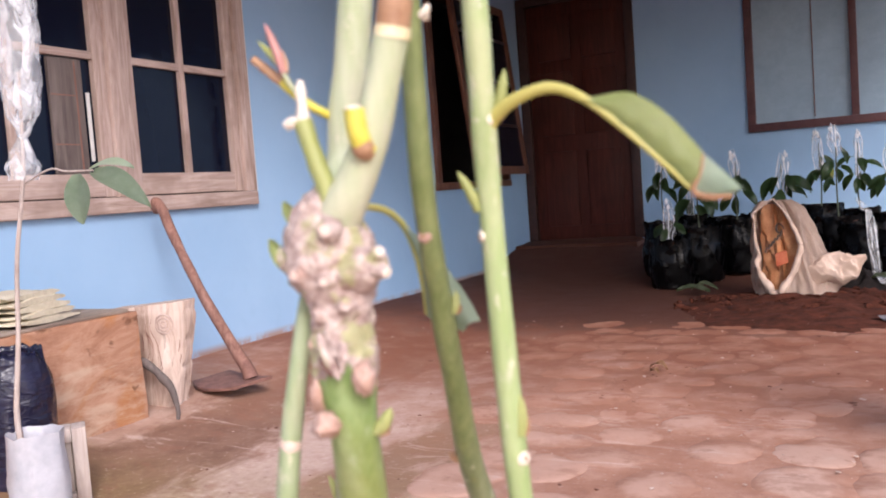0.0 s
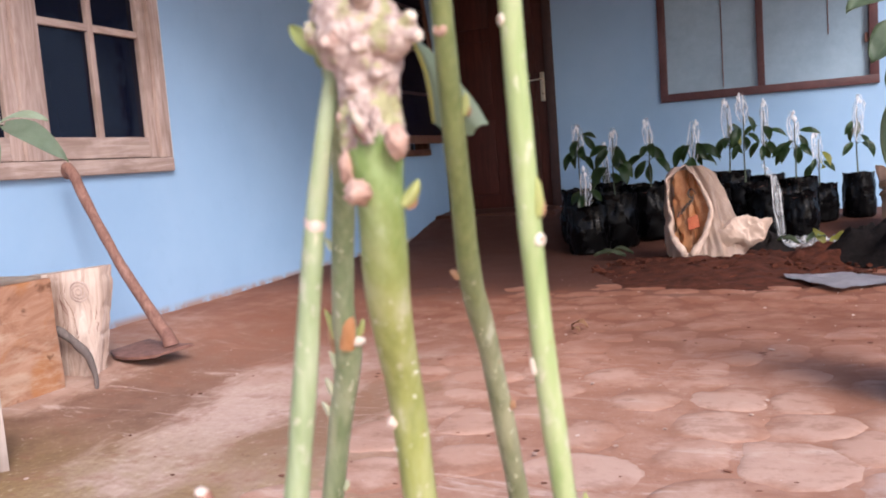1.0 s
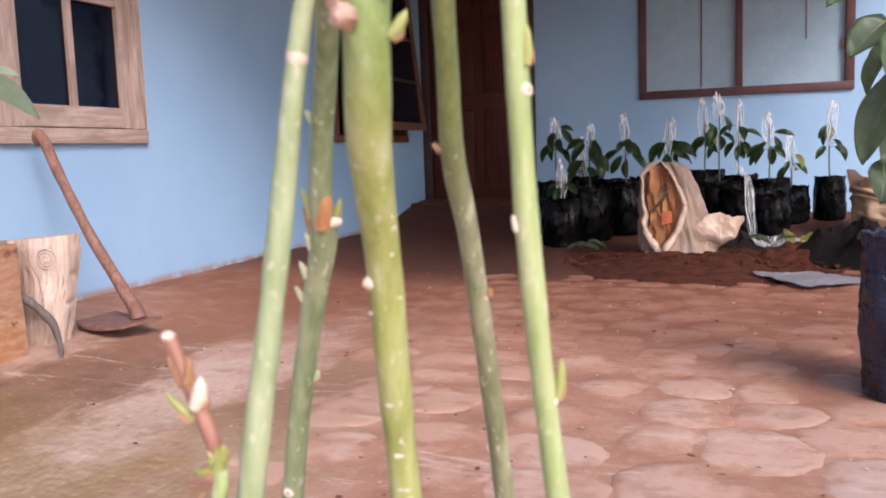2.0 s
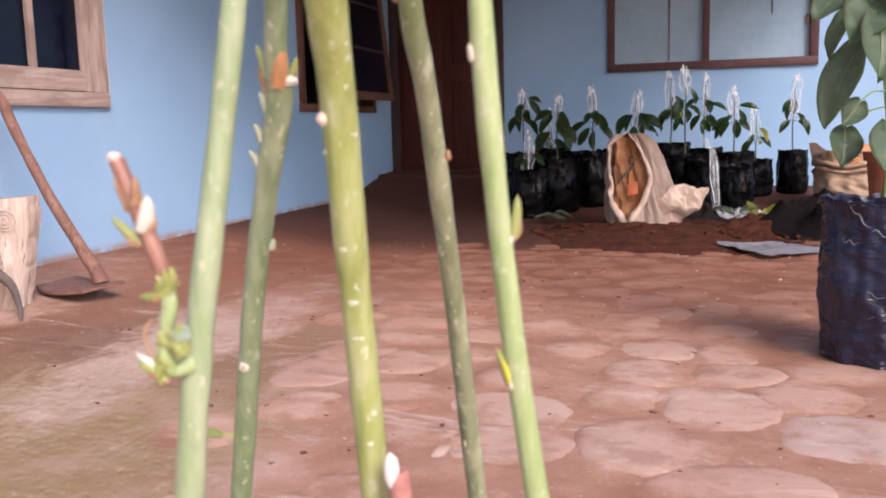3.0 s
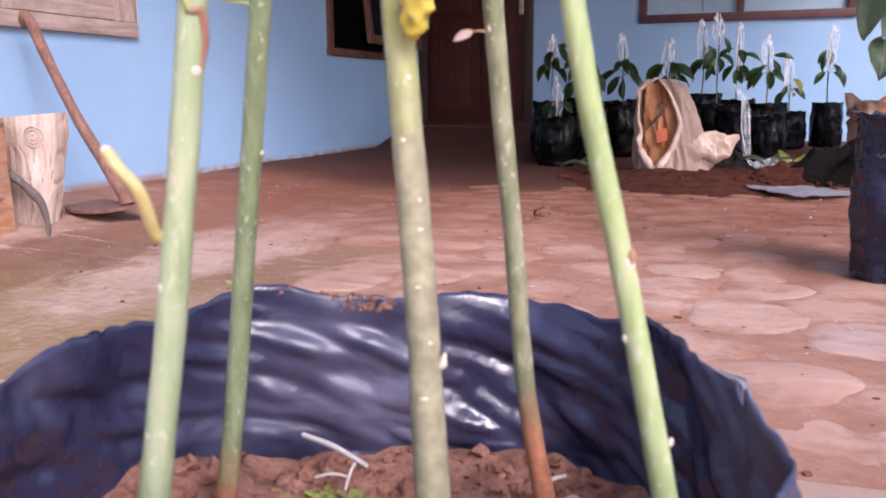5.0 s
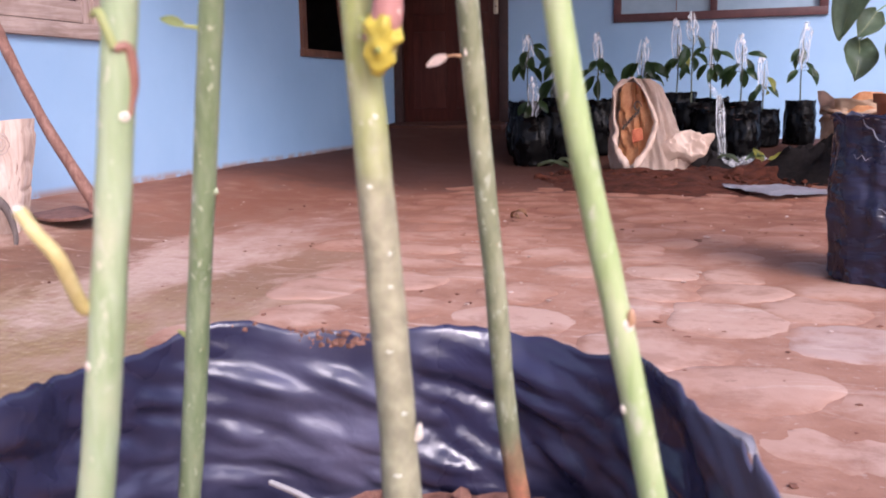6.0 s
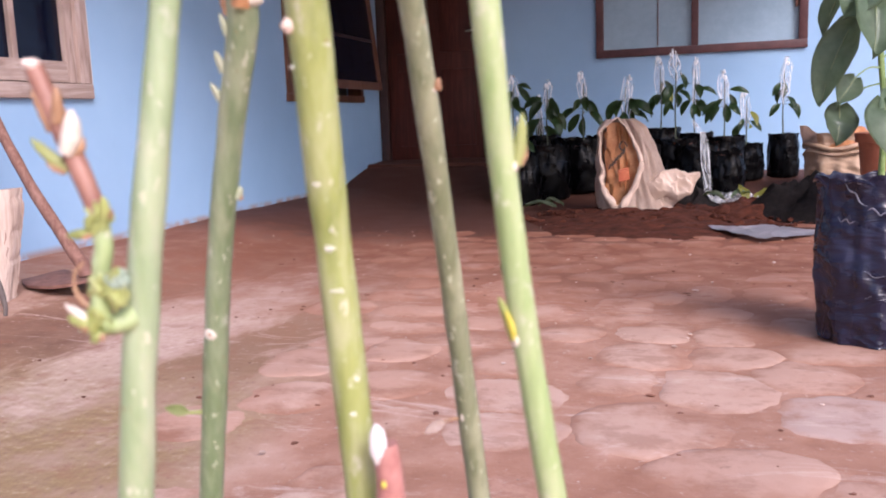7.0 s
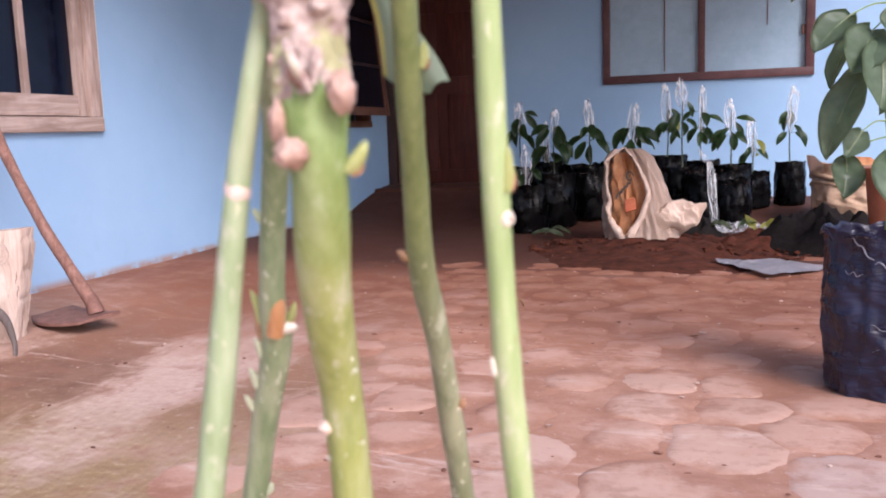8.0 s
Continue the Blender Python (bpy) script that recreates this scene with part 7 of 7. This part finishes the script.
wp = thing("white_pot_sapling", (-1.931, 1.58, 0), "thin sapling with a tied clear sleeve in a white plastic pot", "potted plant")
part("pot", bag_mesh((-1.938, 1.58, 0.003), 0.074, 0.250, 61, 0.03, 40, 14, 0.005), M["white"], wp)
part("soil", disc((-1.938, 1.58, 0.222), 0.066, 5), M["soil"], wp)
part("stem", rod([(-1.988, 1.58, 0.19), (-1.998, 1.58, 0.30), (-1.961, 1.58, 0.50), (-1.931, 1.58, 0.72), (-1.871, 1.58, 0.95), (-1.851, 1.58, 1.20)], [0.009, 0.008, 0.0065, 0.006, 0.005, 0.004], n=30, segs=9), M["palewood"], wp)
part("sleeve", tied_sleeve([(-1.859, 1.58, 1.035), (-1.851, 1.58, 1.10), (-1.846, 1.58, 1.20), (-1.834, 1.58, 1.32), (-1.828, 1.58, 1.45)], [0.012, 0.040, 0.050, 0.050, 0.044], 71), M["clear2"], wp, "tall crumpled clear sleeve")
part("tie", tied_sleeve([(-1.874, 1.58, 0.925), (-1.871, 1.58, 0.96), (-1.866, 1.58, 1.00), (-1.860, 1.58, 1.04)], [0.036, 0.042, 0.028, 0.011], 75), M["clear2"], wp, "gathered sleeve end tied round the stem")
part("leaf_stalk", rod([(-1.871, 1.58, 0.915), (-1.766, 1.575, 0.945), (-1.70, 1.57, 0.935), (-1.60, 1.565, 0.93)], [0.003, 0.0025, 0.0025, 0.002], n=14, segs=6), M["palewood"], wp)
part("leaf", leaf_blade((-1.660, 1.57, 0.925), (-1.648, 1.565, 0.800), 0.086, 0.05, 0.08, (0.1, -1, 0.1), n=13, m=7, thick=0.0008), M["greyleaf"], wp)
part("leaf", leaf_blade((-1.60, 1.565, 0.925), (-1.405, 1.55, 0.825), 0.062, 0.14, 0.12, (0, -0.6, 0.85), n=13, m=7, thick=0.0008), M["greyleaf"], wp)
part("leaf", leaf_blade((-1.63, 1.585, 0.935), (-1.50, 1.60, 0.925), 0.05, 0.12, 0.12, (0, -0.4, 0.9), n=11, m=7, thick=0.0008), M["paleleaf"], wp)

db = thing("dark_bag", (-2.25, 1.76, 0.0), "slumped blue-black polythene bag behind the white pot", "plant bag")
part("bag", bag_mesh((-2.255, 1.76, 0.004), 0.112, 0.43, 81, -0.12, 60, 24), M["blueblack"], db, sharp=180)
part("soil", disc((-2.255, 1.76, 0.37), 0.09, 6), M["soil"], db)


# small chips and grit scattered over the yard
def grit():
    rnd = random.Random(21)
    bm = bmesh.new()
    for i in range(420):
        x, y = rnd.uniform(-2.3, 1.6), rnd.uniform(1.2, 5.2)
        s = rnd.choice((0.002, 0.003, 0.003, 0.004, 0.005, 0.008))
        blob(bm, (x, y, ground_z(x, y) + 0.010 * (x > -0.9)), (s, s * rnd.uniform(0.5, 1.1), s * 0.4), i * 0.9, 0.5, 1.2, 1)
    return tagged(part("grit", bm, M["grit"]), "loose grit and pale chips on the trodden yard", "grit", kind="stuff")


grit()


def crumbs():
    """Dark crumbs and broken edges of earth, doubling as shadow lines along the joints."""
    rnd = random.Random(33)
    bm = bmesh.new()
    for i in range(380):
        x, y = rnd.uniform(-1.9, 1.7), rnd.uniform(1.2, 5.0)
        near = noise.noise(Vector((x * 1.3, y * 1.3, 6)))
        if near < -0.05:
            continue
        s = rnd.choice((0.003, 0.004, 0.005, 0.006, 0.009))
        blob(bm, (x, y, ground_z(x, y) + 0.003), (s * rnd.uniform(0.7, 1.6), s * rnd.uniform(0.5, 1.1), s * 0.35), i * 0.7, 0.9, 1.5, 1)
    return tagged(part("earth_crumb", bm, M["crumb"]), "dark earth crumbs doubling as thin shadow lines on the paving", "soil", kind="stuff")


crumbs()
for k, (x, y, s) in enumerate(((-1.03, 1.07, 0.013), (-1.005, 1.078, 0.017), (-0.975, 1.092, 0.010), (-0.990, 1.060, 0.007), (-0.955, 1.10, 0.012))):
    ob = part("paper_scrap", leaf_blade((x - s, y, 0.034), (x + s, y + 0.004, 0.036), s * 1.1, 0.25, 0.3, (0.2, -0.3, 1), n=7, m=5, thick=0.0006, wave=0.5, seed=k * 2.3), M["stubwhite"])
    tagged(ob, "crumpled white scrap of paper on the concrete", "paper scrap", "paper scraps")


# ---- paving stones, each a slab of its own set in the earth ----
def clip_cell(poly, p, q):
    """Keeps the side of the polygon that is nearer to p than to q."""
    mid, d, out = (p + q) / 2, q - p, []
    for a, b in zip(poly, poly[1:] + poly[:1]):
        da, db_ = (a - mid).dot(d), (b - mid).dot(d)
        if da <= 0:
            out.append(a)
        if (da < 0) != (db_ < 0):
            out.append(a + (b - a) * (da / (da - db_)))
    return out


# the stones that stand out: centre, half length and half width
CLEAR_STONES = ((-0.07, 2.38, 0.13, 0.12), (-0.06, 2.66, 0.11, 0.15), (0.13, 2.63, 0.08, 0.12), (0.15, 2.40, 0.12, 0.11), (0.11, 2.12, 0.14, 0.16), (0.31, 2.24, 0.12, 0.12), (-0.03, 1.84, 0.16, 0.17),
                (-0.13, 2.14, 0.09, 0.11), (0.37, 1.96, 0.14, 0.14), (0.40, 2.47, 0.16, 0.11), (0.34, 2.76, 0.08, 0.11), (0.09, 3.21, 0.08, 0.12), (-0.07, 3.16, 0.09, 0.12), (-0.89, 1.87, 0.11, 0.11),
                (-0.98, 2.18, 0.12, 0.15), (-0.76, 2.34, 0.10, 0.13), (-0.43, 2.26, 0.10, 0.12), (-0.31, 2.61, 0.10, 0.12), (-0.18, 3.01, 0.10, 0.12), (0.31, 3.21, 0.10, 0.12), (0.14, 1.62, 0.17, 0.12))


def paving():
    rnd = random.Random(11)
    seeds = [(Vector((x, y)), a, b) for x, y, a, b in CLEAR_STONES]
    for j in range(19):
        for i in range(24):
            step = 0.235
            p = Vector((-2.3 + step * 1.15 * (i + 0.5 * (j % 2)) + rnd.uniform(-0.09, 0.09), 1.12 + step * 0.92 * j + rnd.uniform(-0.09, 0.09)))
            if all((p - q).length > 0.75 * (a + b) for q, a, b in seeds[: len(CLEAR_STONES)]):
                seeds.append((p, rnd.uniform(0.09, 0.16), rnd.uniform(0.07, 0.13)))
    for number, (p, half, deep) in enumerate(seeds):
        clear = number < len(CLEAR_STONES)
        edge = -1.02 - 0.12 * (p.y - 1.5) + 0.25 * noise.noise(Vector((p.x * 2, p.y * 2, 9)))
        if p.x < edge or p.x > 2.2 or p.y > 5.0 or p.y < 1.34:
            continue
        poly = [p + Vector(v) for v in ((-0.5, -0.5), (0.5, -0.5), (0.5, 0.5), (-0.5, 0.5))]
        for q, _, _ in seeds:
            if q is not p and (q - p).length < 1.0:
                poly = clip_cell(poly, p, q)
        if len(poly) < 3 or (not clear and rnd.random() < 0.22):
            continue
        c = p if clear else sum(poly, Vector((0, 0))) / len(poly)
        # a worn rounded outline inside the cell that its neighbours leave
        ring, k = [], 40
        for i in range(k):
            a = 2 * math.pi * i / k
            d = Vector((math.cos(a), math.sin(a)))
            far = 9.0
            for u, v in zip(poly, poly[1:] + poly[:1]):
                e = v - u
                den = d.x * e.y - d.y * e.x
                if abs(den) > 1e-9:
                    t = ((u - c).x * e.y - (u - c).y * e.x) / den
                    if t > 0:
                        far = min(far, t)
            oval = 1.06 / (abs(d.x / half) ** 2.6 + abs(d.y / deep) ** 2.6) ** (1 / 2.6)
            ring.append(min(far * (1.05 if clear else 0.98), oval))
        for _ in range(2):
            ring = [(ring[i - 1] + ring[i] * 2 + ring[(i + 1) % k]) / 4 for i in range(k)]
        bm = bmesh.new()
        tilt = Vector((rnd.uniform(-0.02, 0.02), rnd.uniform(-0.02, 0.02)))
        high = rnd.choice((0.003, 0.004, 0.0045)) if clear else rnd.choice((0.001, 0.0018, 0.0025, 0.0035))
        layers = []
        for inset, z in ((-0.020, -0.02), (-0.008, -0.0035), (0.006, high * 0.25), (0.022, high * 0.7), (0.045, high), (0.085, high + 0.0008)):
            row = []
            for i in range(k):
                a = 2 * math.pi * i / k
                r = max(0.015, ring[i] - inset - 0.016 * noise.noise(Vector((c.x * 9 + math.cos(a) * 2, c.y * 9 + math.sin(a) * 2, 1))) - 0.010 * noise.noise(Vector((c.x * 9 + math.cos(a) * 5, c.y * 9 + math.sin(a) * 5, 4))))
                off = Vector((math.cos(a), math.sin(a))) * r
                row.append(bm.verts.new((off.x, off.y, z + 0.4 * tilt.dot(off) + ground_z(c.x + off.x, c.y + off.y) - ground_z(c.x, c.y) + 0.0018 * noise.noise(Vector((off.x * 12 + c.x, off.y * 12, c.y))) * (1 if z > -0.02 else 0) + 0.001 * noise.noise(Vector((off.x * 30 + c.x, off.y * 30, c.y))))))
            layers.append(row)
        for a, b in zip(layers, layers[1:]):
            for i in range(k):
                bm.faces.new((a[i], a[(i + 1) % k], b[(i + 1) % k], b[i]))
        bm.faces.new(layers[-1])
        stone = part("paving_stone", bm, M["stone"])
        stone.parent = ground
        stone.location = (c.x, c.y, ground_z(c.x, c.y))


paving()
